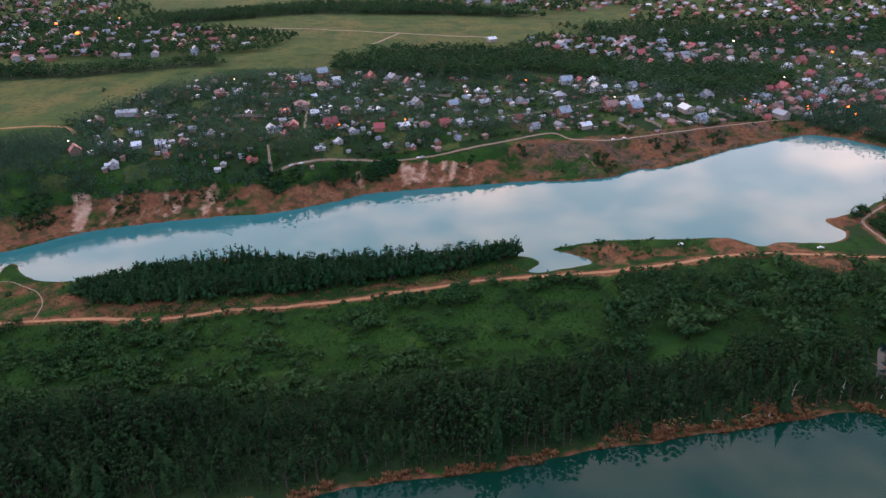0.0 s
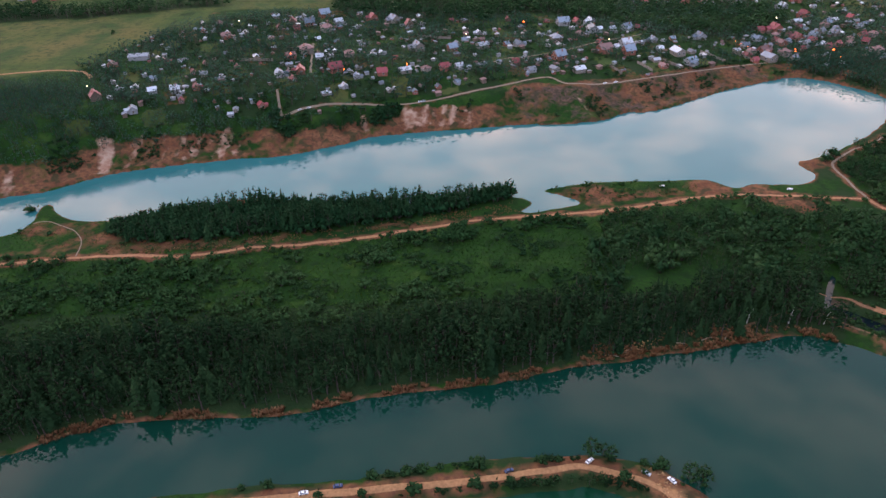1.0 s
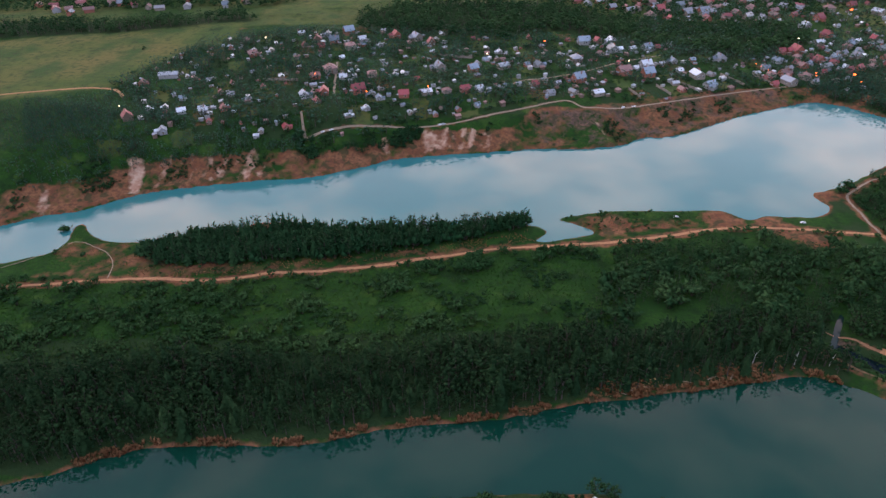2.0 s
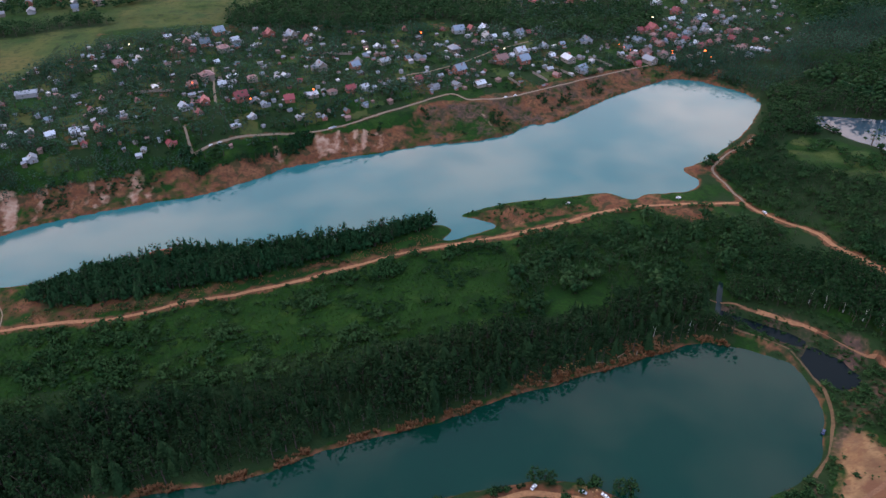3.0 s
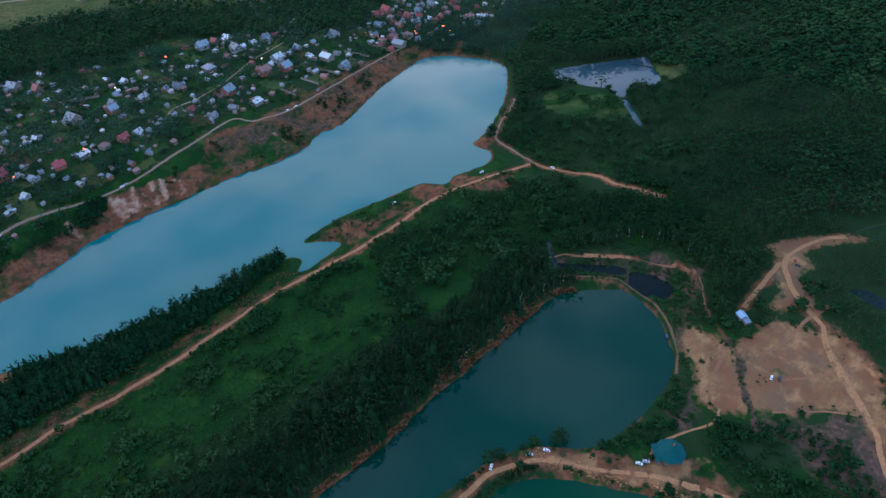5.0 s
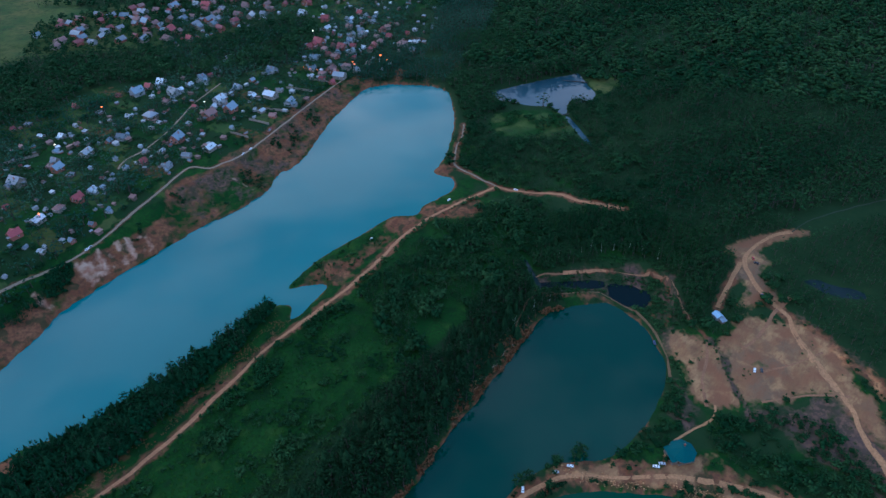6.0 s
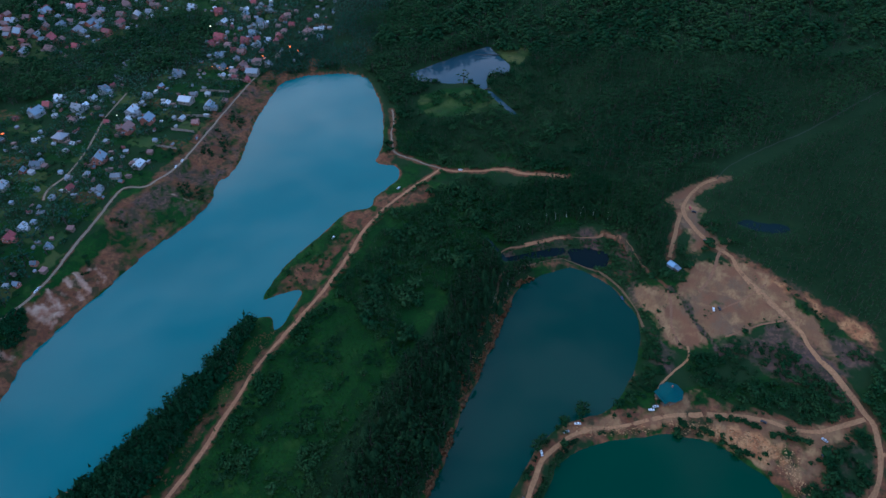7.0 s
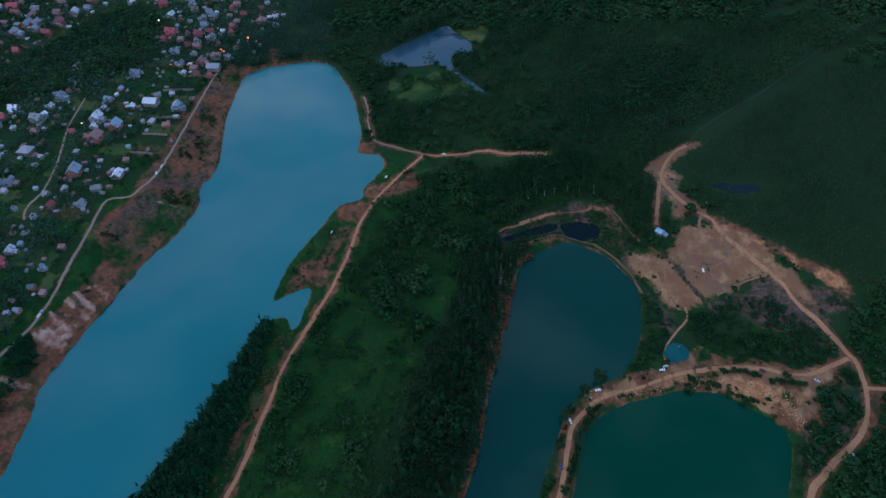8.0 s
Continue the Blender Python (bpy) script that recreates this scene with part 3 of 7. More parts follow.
dull = zone([(109, 50), (103.5, 43), (107, 36), (102, 28), (100, 19.6), (106, 6), (114, 1.5), (119.5, 8.4), (122.7, 16.5), (128.5, 27.9), (124, 33.5), (118.9, 33.5), (112, 41.5)], 3.0)
ridge_zone = zone([(159, 55), (157.4, 44), (150, 27), (144.5, 8.2), (142, -4.1), (130, -7.5), (128, -2.5), (135, 8.5), (141, 20), (146, 34), (150, 47)], 1.5)
grassed = zone([(143.5, 30), (139.5, 12), (132.2, 2.6), (129.5, 8.9), (135.3, 19.5), (140, 27)], 1.2)
road_waste = zone([(131.5, 12), (132, 1.9), (128.3, -7.5), (122, -6), (116, 3.6), (124, 10)], 1.6)
waste_a = np.maximum.reduce([0.9 * dull, 0.8 * road_waste, 0.72 * step01(2.8, 0.4, scar + 0.9 * wave(XY, 5, 71)), 0.55 * zone([(100, -3), (112, 4), (124, 14), (118, 20), (106, 12), (96, 3)], 2.5) * np.clip(0.8 + 0.5 * wave(XY, 6, 72), 0, 1.4),
                             0.7 * zone([(158, 52), (152, 34), (146, 24), (150, 20), (156, 40), (162, 54)], 2.0)])
ochre_a = np.maximum.reduce([0.95 * zone([(43, 84), (49, 74), (56, 62.8), (63.2, 50.5), (64.8, 41), (63, 30), (62.6, 22), (62.4, 14), (70, 15.5), (74, 14), (73.5, 23), (73.5, 33.5), (70, 40.3), (65, 51.5), (55, 66.6), (45, 82)], 1.4) * np.clip(0.72 + 0.5 * wave(XY, 5, 73), 0, 1),
                             0.7 * zone([(139.5, 8), (142.5, -3.4), (130, -6.5), (129.3, -1.7), (133, 3)], 1.4) * np.clip(0.8 + 0.4 * wave(XY, 4, 74), 0, 1), 0.62 * ridge_zone * np.clip(0.6 + 0.6 * wave(XY, 5, 267), 0, 1)])
sand_a = sand_a * (1 - 0.9 * dull) * (1 - 0.6 * step01(2.2, 0.6, scar + 0.9 * wave(XY, 5, 71)))
clay_a = np.maximum.reduce([soft_in(signed(XY, p, 20), 1.6) for p in CLAY])
bluff_x = np.interp(X, [-230, -170, -140, -60, 0, 30, 45, 120, 190, 215, 235], [0.66, 0.78, 0.82, 0.72, 0.98, 0.95, 0.66, 0.68, 0.76, 0.5, 0.1])
face = np.clip(bluff_x - 0.06 + 0.34 * wave(XY, 14, 51) + 0.2 * wave(XY, 6, 52), 0, 1) * step01(-0.5, 0.6, up) * step01(0.95 + 0.05 * step01(-72, -84, X) - 0.12 * step01(-80, -70, X) * step01(-17, -22, X) + 0.40 * step01(28, 40, X), 0.72 + 0.05 * step01(-72, -84, X) - 0.12 * step01(-80, -70, X) * step01(-17, -22, X) + 0.40 * step01(28, 40, X), up / toe)
shore_band = soft_in(np.minimum.reduce([np.where(d > -1.5, d, 50) for d in (sd[0], sd[1], sd[2])]) - 0.8, 1.4) * np.clip(0.66 + 0.4 * wave(XY, 12, 53), 0, 1)
shore_band = np.maximum(shore_band, 0.95 * soft_in(sd[1] - 1.1, 1.2) * (Y > 100) * np.clip(0.75 + 0.4 * wave(XY, 6, 237), 0, 1))
shore_band = np.where((np.minimum(sd[1], sd[2]) < 6) & ((Y < 100) | (X > 104)), shore_band * np.clip(0.45 + 0.55 * wave(XY, 7, 248), 0, 1), shore_band)
shore_band = np.where(sd_all < -0.8, 0.9, shore_band)
clay_a = np.maximum.reduce([clay_a, face, shore_band, clay_a0, 0.85 * ridge_zone])
red_bank = np.clip(1.15 - far_from(XY, np.array([(119.5, 148.5), (123, 144), (129, 138.6), (137.3, 131), (142.2, 122.5), (149.3, 110.2), (149.2, 103), (140.6, 97), (137, 90.7), (133.4, 84.6), (128, 74)], float)) / 1.4, 0, 1)
red_bank = np.maximum(red_bank, 0.78 * np.clip(1.3 - far_from(XY, np.array([(86, 136), (102.3, 141), (109, 139), (115, 131.5), (124.2, 122), (125.6, 113.2), (123, 102), (118.5, 94), (111, 84.8)], float)) / 1.6, 0, 1))
fen_mud = signed(XY, np.array([(84, 136), (110, 146), (140, 133), (153, 112), (140, 90), (124, 88), (124, 118), (112, 130)], float), 20) < 0
red_bank = np.maximum(red_bank, fen_mud * np.clip(0.12 + 0.34 * wave(XY, 5, 228), 0, 0.6))
clay_a = np.maximum(clay_a, red_bank * np.clip(0.8 + 0.5 * wave(XY, 7, 54), 0.3, 1))
clay_a = np.maximum(clay_a, np.where(up > 0, 0.5, 0.75) * np.clip(1.1 - road_d / np.where(up > 0, 0.8, 2.6) + np.where(up > 0, -0.1, 0.3 * wave(XY, 7, 241)), 0, 1))
brown = np.maximum(signed(XY, np.array([(-175, 190), (-120, 191), (-92, 189.5), (-40, 196), (30, 207), (36, 210), (10, 211), (-40, 202), (-110, 199), (-130, 215), (-160, 218)], float), 20) < 0, signed(XY, np.array([(44, 228), (104, 224), (98, 216), (56, 212)], float), 20) < 0)
clay_a = np.maximum(clay_a, brown * np.clip(0.42 + 0.25 * wave(XY, 9, 57), 0, 0.7))
for patch, strength in (([(72.2, 7.5), (64.5, 2.5), (59, -4.5), (56, -2), (66, 11.1), (63.5, 18), (72.1, 16)], 0.75), ([(84.5, -15), (87, -22), (74, -26), (66, -20), (68.2, -14.5)], 0.75), ([(64.4, 18), (55.5, 7.5), (55.5, 12), (61.5, 22.3)], 0.7),
                        ([(77, 11), (86.5, 3), (80, 0), (73, 4.5), (68.5, 15.5)], 0.7)):
    clay_a = np.maximum(clay_a, strength * zone(patch, 1.6) * np.clip(0.85 + 0.35 * wave(XY, 5, 69), 0, 1.2))
clay_a = clay_a * (1 - 0.85 * grassed)
waste_a = np.maximum(waste_a, step01(30, 44, X) * step01(205, 185, X) * step01(0.0, 1.0, up) * step01(1.25, 0.95, up / toe) * np.clip(0.47 + 0.28 * wave(XY, 16, 256) + 0.2 * wave(XY, 6, 257), 0, 0.9))
weedy = zone([(122, 93), (129, 87), (121, 84), (113, 78), (104, 71), (98, 64), (97, 57), (84, 60), (86, 70), (100, 75), (112, 84)], 1.5)
pool_side = zone([(112, 150), (126, 146), (140, 136), (152, 114), (153, 100), (140, 88), (128, 84), (126, 96), (128, 112), (124, 126), (112, 142)], 2.0)
waste_a = np.maximum(waste_a, np.maximum(weedy, pool_side) * np.clip(0.42 + 0.35 * wave(XY, 6, 268), 0, 0.8))
east_end = zone([(58, 10), (64, 4), (72, 3), (84, 2), (92, -6), (86, -10.5), (76, -12), (64, -9), (50, 0), (34, 7), (30, 11), (50, 11)], 1.5)
waste_a = np.maximum(waste_a, east_end * np.clip(0.4 + 0.35 * wave(XY, 5, 258), 0, 0.8))
slide = lambda cx, w, lo, hi: np.exp(-((X - cx + 0.25 * (up - 5)) / w) ** 2) * step01(lo - 0.05, lo + 0.1, up / toe) * step01(hi + 0.1, hi - 0.05, up / toe)
streak = 0.6 * wave(np.c_[X - 0.25 * up, 0.15 * Y], 5.0, 49) + 0.9 * wave(np.c_[X - 0.3 * up, 0.12 * Y], 2.6, 50)
white_face = step01(-19, -17, X) * step01(27, 22, X) * step01(0.0, 0.15, up / toe) * step01(0.86, 0.74, up / toe + 0.1 * wave(XY, 4, 221))
pale_face = step01(-150, -140, X) * step01(-88, -100, X) * step01(0.0, 0.1, up / toe) * step01(1.1, 0.85, up / toe)
chalk_a = np.maximum.reduce([0.95 * slide(-151, 3.2, 0.0, 1.0), 0.8 * slide(-15.5, 1.8, 0.0, 0.9), white_face * np.clip(np.interp(X, [-19, -8, 4, 12, 27], [0.52, 0.45, 0.40, 0.26, 0.18]) + 0.34 * streak, 0.05, 0.85), pale_face * np.clip(0.26 + 0.42 * streak, 0, 0.8),
                             0.75 * slide(-36, 1.6, 0.1, 0.9), 0.6 * slide(-186, 3, 0.0, 0.8), 0.45 * slide(75, 1.5, 0.0, 0.9)])
sand_a = np.maximum(sand_a, 0.8 * (signed(XY, np.array([(60, 50), (64, 40), (66, 26), (63, 12), (56, 8), (60, 16), (63, 28), (62, 42)], float), 20) < 1) * np.clip(0.6 + 0.6 * wave(XY, 5, 60), 0, 1))
chalk_a = chalk_a * np.clip(0.95 + 0.35 * wave(XY, 5, 59), 0.4, 1)
field_a = np.maximum.reduce([soft_in(signed(XY, p, 60), 6) for p in FIELDS])
field_a = np.maximum(field_a, np.where((up > 60) & (Y > 480), 0.5 + 0.3 * wave(XY, 90, 55), 0))
pu, pv = np.floor((X * 0.95 + Y * 0.31) / 11).astype(int), np.floor((-X * 0.31 + Y * 0.95) / 19).astype(int)
plot = (np.abs(pu * 7919 + pv * 104729) * 2654435761 % 1000) / 1000.0
in_village = (up > 22) & (Y < 480) & (X > -175) & (X < 330)
clay_a = np.where(in_village & (plot > 0.95), 0.45, clay_a)
bright_plot = np.maximum(zone([(-36, 420), (-22, 414), (-22, 395), (-31, 392), (-39, 404)], 2), zone([(-12, 457), (19, 458), (41, 453), (60, 459), (37, 437), (8, 443)], 4))
field_a = np.where(in_village & (plot > 0.70) & (plot < 0.90), 0.62, field_a)
wood_a = np.maximum.reduce([soft_in(signed(XY, p, 60), 5) for p in WOODS])
wood_a = np.where(in_village & (plot < 0.5), 0.66, wood_a)
wood_a = np.where((up < 0) & (Y < 155) & (sd[1] > 0.9) & (X < 112) & (Y > 100), np.maximum(wood_a, 0.9), wood_a)
wood_a = np.where((up < 0) & (X > 186), np.maximum(wood_a, 0.9), wood_a)
fen = signed(XY, np.array([(104, 140), (112, 160), (150, 134), (160, 112), (152, 88), (122, 82), (96, 66), (80, 60), (70, 66), (92, 74), (118, 96), (120, 116)], float), 20) < 0
wood_a = np.where(fen, np.maximum(wood_a, np.clip(0.6 + 0.35 * wave(XY, 7, 94), 0.2, 1)), wood_a)
wood_a = np.where((up < 0) & (Y < 100) & (X > 60), np.maximum(wood_a, np.clip(0.55 + 0.4 * wave(XY, 9, 215), 0.1, 1)), wood_a)
wood_a = np.where((up < 0) & (X < 60) & (Y > 76) & (Y < 96), np.maximum(wood_a, np.clip(0.6 + 0.4 * wave(XY, 5, 238), 0.2, 1)), wood_a)
wood_a = np.where((up < 0) & (X > 150) & (Y < 255) & (Y > 150), np.maximum(wood_a, np.clip(0.55 + 0.35 * wave(XY, 13, 95), 0, 1)), wood_a)
wood_a = np.where((up > 0) & (X > 205) & (Y < 420), np.maximum(wood_a, 0.8), wood_a)
open_glade = signed(XY, np.array([(205, 241), (212, 256), (226, 261), (240, 252), (256, 230), (248, 214), (236, 198), (228, 200), (232, 208), (216, 220)], float), 20) < 0
wood_a = np.where(open_glade, 0.0, wood_a)
field_a = np.where(open_glade, np.clip(0.45 + 0.3 * wave(XY, 8, 232), 0, 0.8), field_a)
pond_bank = signed(XY, np.array([(296, 236), (304, 246), (312, 244), (326, 230), (320, 221), (291, 221), (286, 225), (292, 230)], float), 20) < 0
wood_a = np.where((up < 0) & (X > 138) & (Y < 100) & (sand_a < 0.3), np.maximum(wood_a, 0.85), wood_a)
wood_a = np.where(pond_bank, 0.0, wood_a)
field_a = np.where(pond_bank, np.clip(0.7 + 0.3 * wave(XY, 8, 249), 0, 1), field_a)
wood_a = np.maximum.reduce([wood_a, 0.9 * east_end, 0.9 * weedy, 0.9 * pool_side]) * (1 - sand_a) * (1 - bright_plot)
field_a = np.maximum(field_a, 0.6 * bright_plot)

ii, jj = np.meshgrid(np.arange(len(GX) - 1), np.arange(len(GY) - 1))
v0 = (jj * len(GX) + ii).ravel()
quads = np.stack([v0, v0 + 1, v0 + 1 + len(GX), v0 + len(GX)], 1)
ground = new("ground", fast_mesh("ground", np.c_[XY, H], quads, [GROUND], smooth=True,
                                 attrs=[("sand", sand_a), ("clay", clay_a), ("chalk", chalk_a), ("field", field_a), ("woodland", wood_a), ("waste", waste_a), ("ochre", ochre_a)]))
tagged(ground, "green valley floor with clay bluffs, meadow and bare sand", "ground", kind="structure")


def sheet(name, poly, z, mat, label):
    """A water surface that reaches a little under its banks."""
    bm = bmesh.new()
    f = bm.faces.new([bm.verts.new((x, y, z)) for x, y in poly])
    bmesh.ops.triangulate(bm, faces=[f])
    bmesh.ops.recalc_face_normals(bm, faces=bm.faces)
    if bm.faces[:] and sum(f.normal.z for f in bm.faces) < 0:
        bmesh.ops.reverse_faces(bm, faces=bm.faces)
    me = bpy.data.meshes.new(name)
    bm.to_mesh(me)
    bm.free()
    me.materials.append(mat)
    return tagged(new(name, me), label, "water", kind="structure")


def outset(poly, d):
    t = np.roll(poly, -1, 0) - np.roll(poly, 1, 0)
    nrm = np.c_[t[:, 1], -t[:, 0]] / (np.linalg.norm(t, axis=1)[:, None] + 1e-9)
    area = np.sum(poly[:, 0] * np.roll(poly[:, 1], -1) - poly[:, 1] * np.roll(poly[:, 0], -1))
    return poly + nrm * d * (1 if area > 0 else -1)


sheet("water_quarry_lake", outset(BIG, 0.5), 0.0, LAKE_WATER, "long quarry lake of still milky turquoise water")
sheet("water_near_lake", outset(NEAR, 0.5), 0.0, DARK_WATER, "dark teal lake below the wood")
sheet("water_round_lake", outset(THIRD, 0.5), 0.004, ROUND_WATER, "dark green round lake behind the causeway")
sheet("water_pond", outset(POND, 0.3), 0.0, POND_WATER, "small grey fishing pond among woods")
sheet("water_pool", outset(POOL, 0.2), 0.0, TREE_DARK_WATER, "shallow dark pool beside the lake")
sheet("water_ditch", outset(DITCH, 0.1), 0.008, TREE_DARK_WATER, "dark curved ditch under the wood")
sheet("water_forest_pool", outset(FOREST_POOL, 0.3), 7.6, FOREST_WATER, "small grey pool hidden in young forest")
sheet("water_creek", CREEK, 0.016, CREEK_WATER, "narrow pale creek between trees")
sheet("water_brook", BROOK, 0.016, POND_WATER, "thin brook leaving the pond")


def ribbon(name, line, width, mat, label, lift=0.07, fray=0.35, seed=0):
    """A track laid over the ground, with worn uneven edges and two wheel ruts."""
    t = np.gradient(line, axis=0)
    nrm = np.c_[-t[:, 1], t[:, 0]] / np.linalg.norm(t, axis=1)[:, None]
    across = np.array([-0.5, -0.32, -0.2, 0.0, 0.2, 0.32, 0.5])
    dip = np.array([-0.10, 0.0, -0.05, 0.02, -0.05, 0.0, -0.10])
    r = np.random.RandomState(seed)
    wl_, wr_ = (width * (1 + fray * np.convolve(r.uniform(-1, 1, len(line) + 4), np.ones(5) / 2.2, "valid")) for _ in range(2))
    wl_, wr_ = (np.convolve(np.pad(v, 3, "edge"), np.ones(7) / 7, "valid") for v in (wl_, wr_))
    rows = []
    for a, dz in zip(across, dip):
        q = line + nrm * (a * np.where(a < 0, wl_, wr_))[:, None]
        rows.append(np.c_[q, height(q[:, 0], q[:, 1]) + lift + dz * (1 if width > 1.5 else 0.3)])
    v = np.stack(rows, 1).reshape(-1, 3)
    k = len(across)
    i, j = np.meshgrid(np.arange(len(line) - 1), np.arange(k - 1), indexing="ij")
    a = (i * k + j).ravel()
    f = np.stack([a, a + k, a + k + 1, a + 1], 1)
    return tagged(new(name, fast_mesh(name, v, f, [mat], smooth=True)), label, "road", kind="structure")


ribbon("road_main_track", main_track, 1.5, TRACK, "rutted reddish clay track along the meadow", seed=1)
ribbon("road_shore_track", shore_track, 1.1, DIRT, "narrow greyish track following the lake shore", 0.075, seed=2)
ribbon("road_wood_track", wood_track, 2.2, TRACK, "clay track running into the forest", 0.08, seed=3)
ribbon("road_cliff", cliff_road, 1.2, DIRT, "pale dirt road along the top of the bluff", 0.09, 0.2, 4)
ribbon("road_quarry", quarry_road, 2.4, SANDY, "wide pale sand road round the quarry", 0.07, 0.6, 5)
ribbon("road_causeway", causeway_road, 1.9, SANDY, "sandy road on the causeway between two lakes", 0.085, seed=6)
ribbon("path_fen", fen_path, 0.85, FEN_PATH, "olive-brown trodden path round the lake's head", 0.05, 0.6, 18)
ribbon("path_clay_bank", red_line, 0.75, RUT, "thin bare orange clay bank above the pools", 0.05, 1.0, 19)
ribbon("path_clay_bank", curve([(126.5, 141), (130, 137.8), (134, 134), (138, 129.8), (140, 127)], False, 1, 0.4, 30), 1.5, TRACK, "thin bare orange clay bank above the pools", 0.09, 0.9, 20)
ribbon("road_spur", spur_road, 1.8, SANDY, "sandy side road leaving the quarry road", 0.09, seed=17)
ribbon("road_shed", shed_road, 2.0, SANDY, "short sandy drive to a metal-roofed shed", 0.08, seed=7)
for k, line in enumerate(([(124, 52), (136, 44), (147, 38)], [(99, 60), (107, 66), (119, 70), (127, 74)], [(131, 62), (142, 60), (158, 60), (168, 58)], [(112, 46), (124, 36), (133, 24)])):
    ribbon("path_wheel_marks", curve(line, False, 1.5, 0.5, 60 + k), 0.9 + 0.25 * (k % 3), RUT, "wheel marks worn across bare sand", 0.05, 0.7, 60 + k)
ribbon("path_house", foot_path, 0.9, SANDY, "trodden foot path to the lake house", 0.06, seed=8)
ribbon("road_field", field_road, 3.0, DIRT, "pale straight road crossing the far fields", 0.25, 0.1, 15)
ribbon("road_field_lane", field_lane, 2.2, DIRT, "pale lane joining the field road", 0.3, 0.1, 16)
ribbon("path_spit", spit_path, 0.4, DIRT, "faint trodden path across the grassy shore", 0.06, seed=14)
ribbon("road_ride", ride, 0.8, RIDE, "straight narrow ride through young forest", 0.1, seed=9)
ribbon("road_lane_west", lane_west, 1.2, DIRT, "pale village lane between gardens", 0.1, seed=10)
ribbon("road_lane_mid", lane_mid, 1.0, DIRT, "pale village lane between gardens", 0.1, seed=11)
ribbon("road_lane_north", lane_north, 1.2, DIRT, "pale village lane between gardens", 0.1, seed=12)
ribbon("road_field_track", field_track, 2.0, SANDY, "pale dirt track beside a field", 0.1, seed=13)


# ---- trees ----
def clump(r, c, s, squash=0.8):
    """A small faceted tuft: a jittered four-sided dome with a closed underside."""
    p = np.array([(1, 0, -0.25), (0, 1, -0.25), (-1, 0, -0.25), (0, -1, -0.25), (0, 0, squash)], float)
    p = p * r.uniform(0.65, 1.3, (5, 1)) + r.uniform(-0.25, 0.25, (5, 3))
    a = r.uniform(0, 6.3)
    p[:, :2] = p[:, :2] @ np.array([(math.cos(a), -math.sin(a)), (math.sin(a), math.cos(a))])
    f = np.array([(0, 1, 4), (1, 2, 4), (2, 3, 4), (3, 0, 4), (0, 3, 2), (0, 2, 1)])
    return p * s + c, f


def leaf_tris(r, c, s, n, size):
    """Loose leaf sprays round a tuft."""
    d = r.normal(size=(n, 3))
    d /= np.linalg.norm(d, axis=1)[:, None]
    q = c + d * s * r.uniform(0.7, 1.25, (n, 1))
    e = r.normal(size=(n, 2, 3)) * size
    v = np.stack([q, q + e[:, 0], q + e[:, 1]], 1).reshape(-1, 3)
    return v, np.arange(3 * n).reshape(-1, 3)


def cone(a, b, ra, rb, k=5):
    a, b = np.array(a, float), np.array(b, float)
    d = (b - a) / np.linalg.norm(b - a)
    s = np.cross(d, (0.3, 0.9, 0.1))
    s /= np.linalg.norm(s)
    t = np.cross(d, s)
    ang = np.arange(k) * 2 * math.pi / k
    ring = np.cos(ang)[:, None] * s + np.sin(ang)[:, None] * t
    v = np.vstack([a + ring * ra, b + ring * rb])
    f = [(i, (i + 1) % k, k + (i + 1) % k) for i in range(k)] + [(i, k + (i + 1) % k, k + i) for i in range(k)]
    return v, np.array(f)


def joined(pieces):
    vs, fs, n = [], [], 0
    for v, f in pieces:
        vs.append(v)
        fs.append(f + n)
        n += len(v)
    return np.vstack(vs), np.vstack(fs)


def broadleaf(seed, tufts=17, sprays=8, slim=1.0):
    """A tree of unit height: (trunk, crown) arrays."""
    r = np.random.RandomState(seed)
    lean = r.uniform(-0.04, 0.04, 2)
    wood = [cone((0, 0, -0.04), (*lean, 0.55), 0.024, 0.012)]
    crown = []
    wide = 0.24 * slim
    for k in range(tufts):
        u = (k + 0.5) / tufts
        z = 0.30 + 0.64 * u
        ring = wide * (0.45 + 1.0 * math.sin(math.pi * min(1, 0.18 + 0.80 * u)))
        a = k * 2.4 + r.uniform(-0.5, 0.5)
        rad = ring * math.sqrt(r.uniform(0.15, 1.0))
        c = np.array((lean[0] + rad * math.cos(a), lean[1] + rad * math.sin(a), z + r.uniform(-0.03, 0.03)))
        s = r.uniform(0.045, 0.085) * (1.2 - 0.4 * u) * (0.7 + 0.3 * slim)
        crown.append(clump(r, c, s))
        if sprays:
            crown.append(leaf_tris(r, c, s * 1.45, sprays, s * 0.48))
        if k % 4 == 0:
            wood.append(cone((*(lean * 0.5), 0.25 + 0.3 * u), c, 0.010, 0.003, 3))
    return joined(wood), joined(crown)


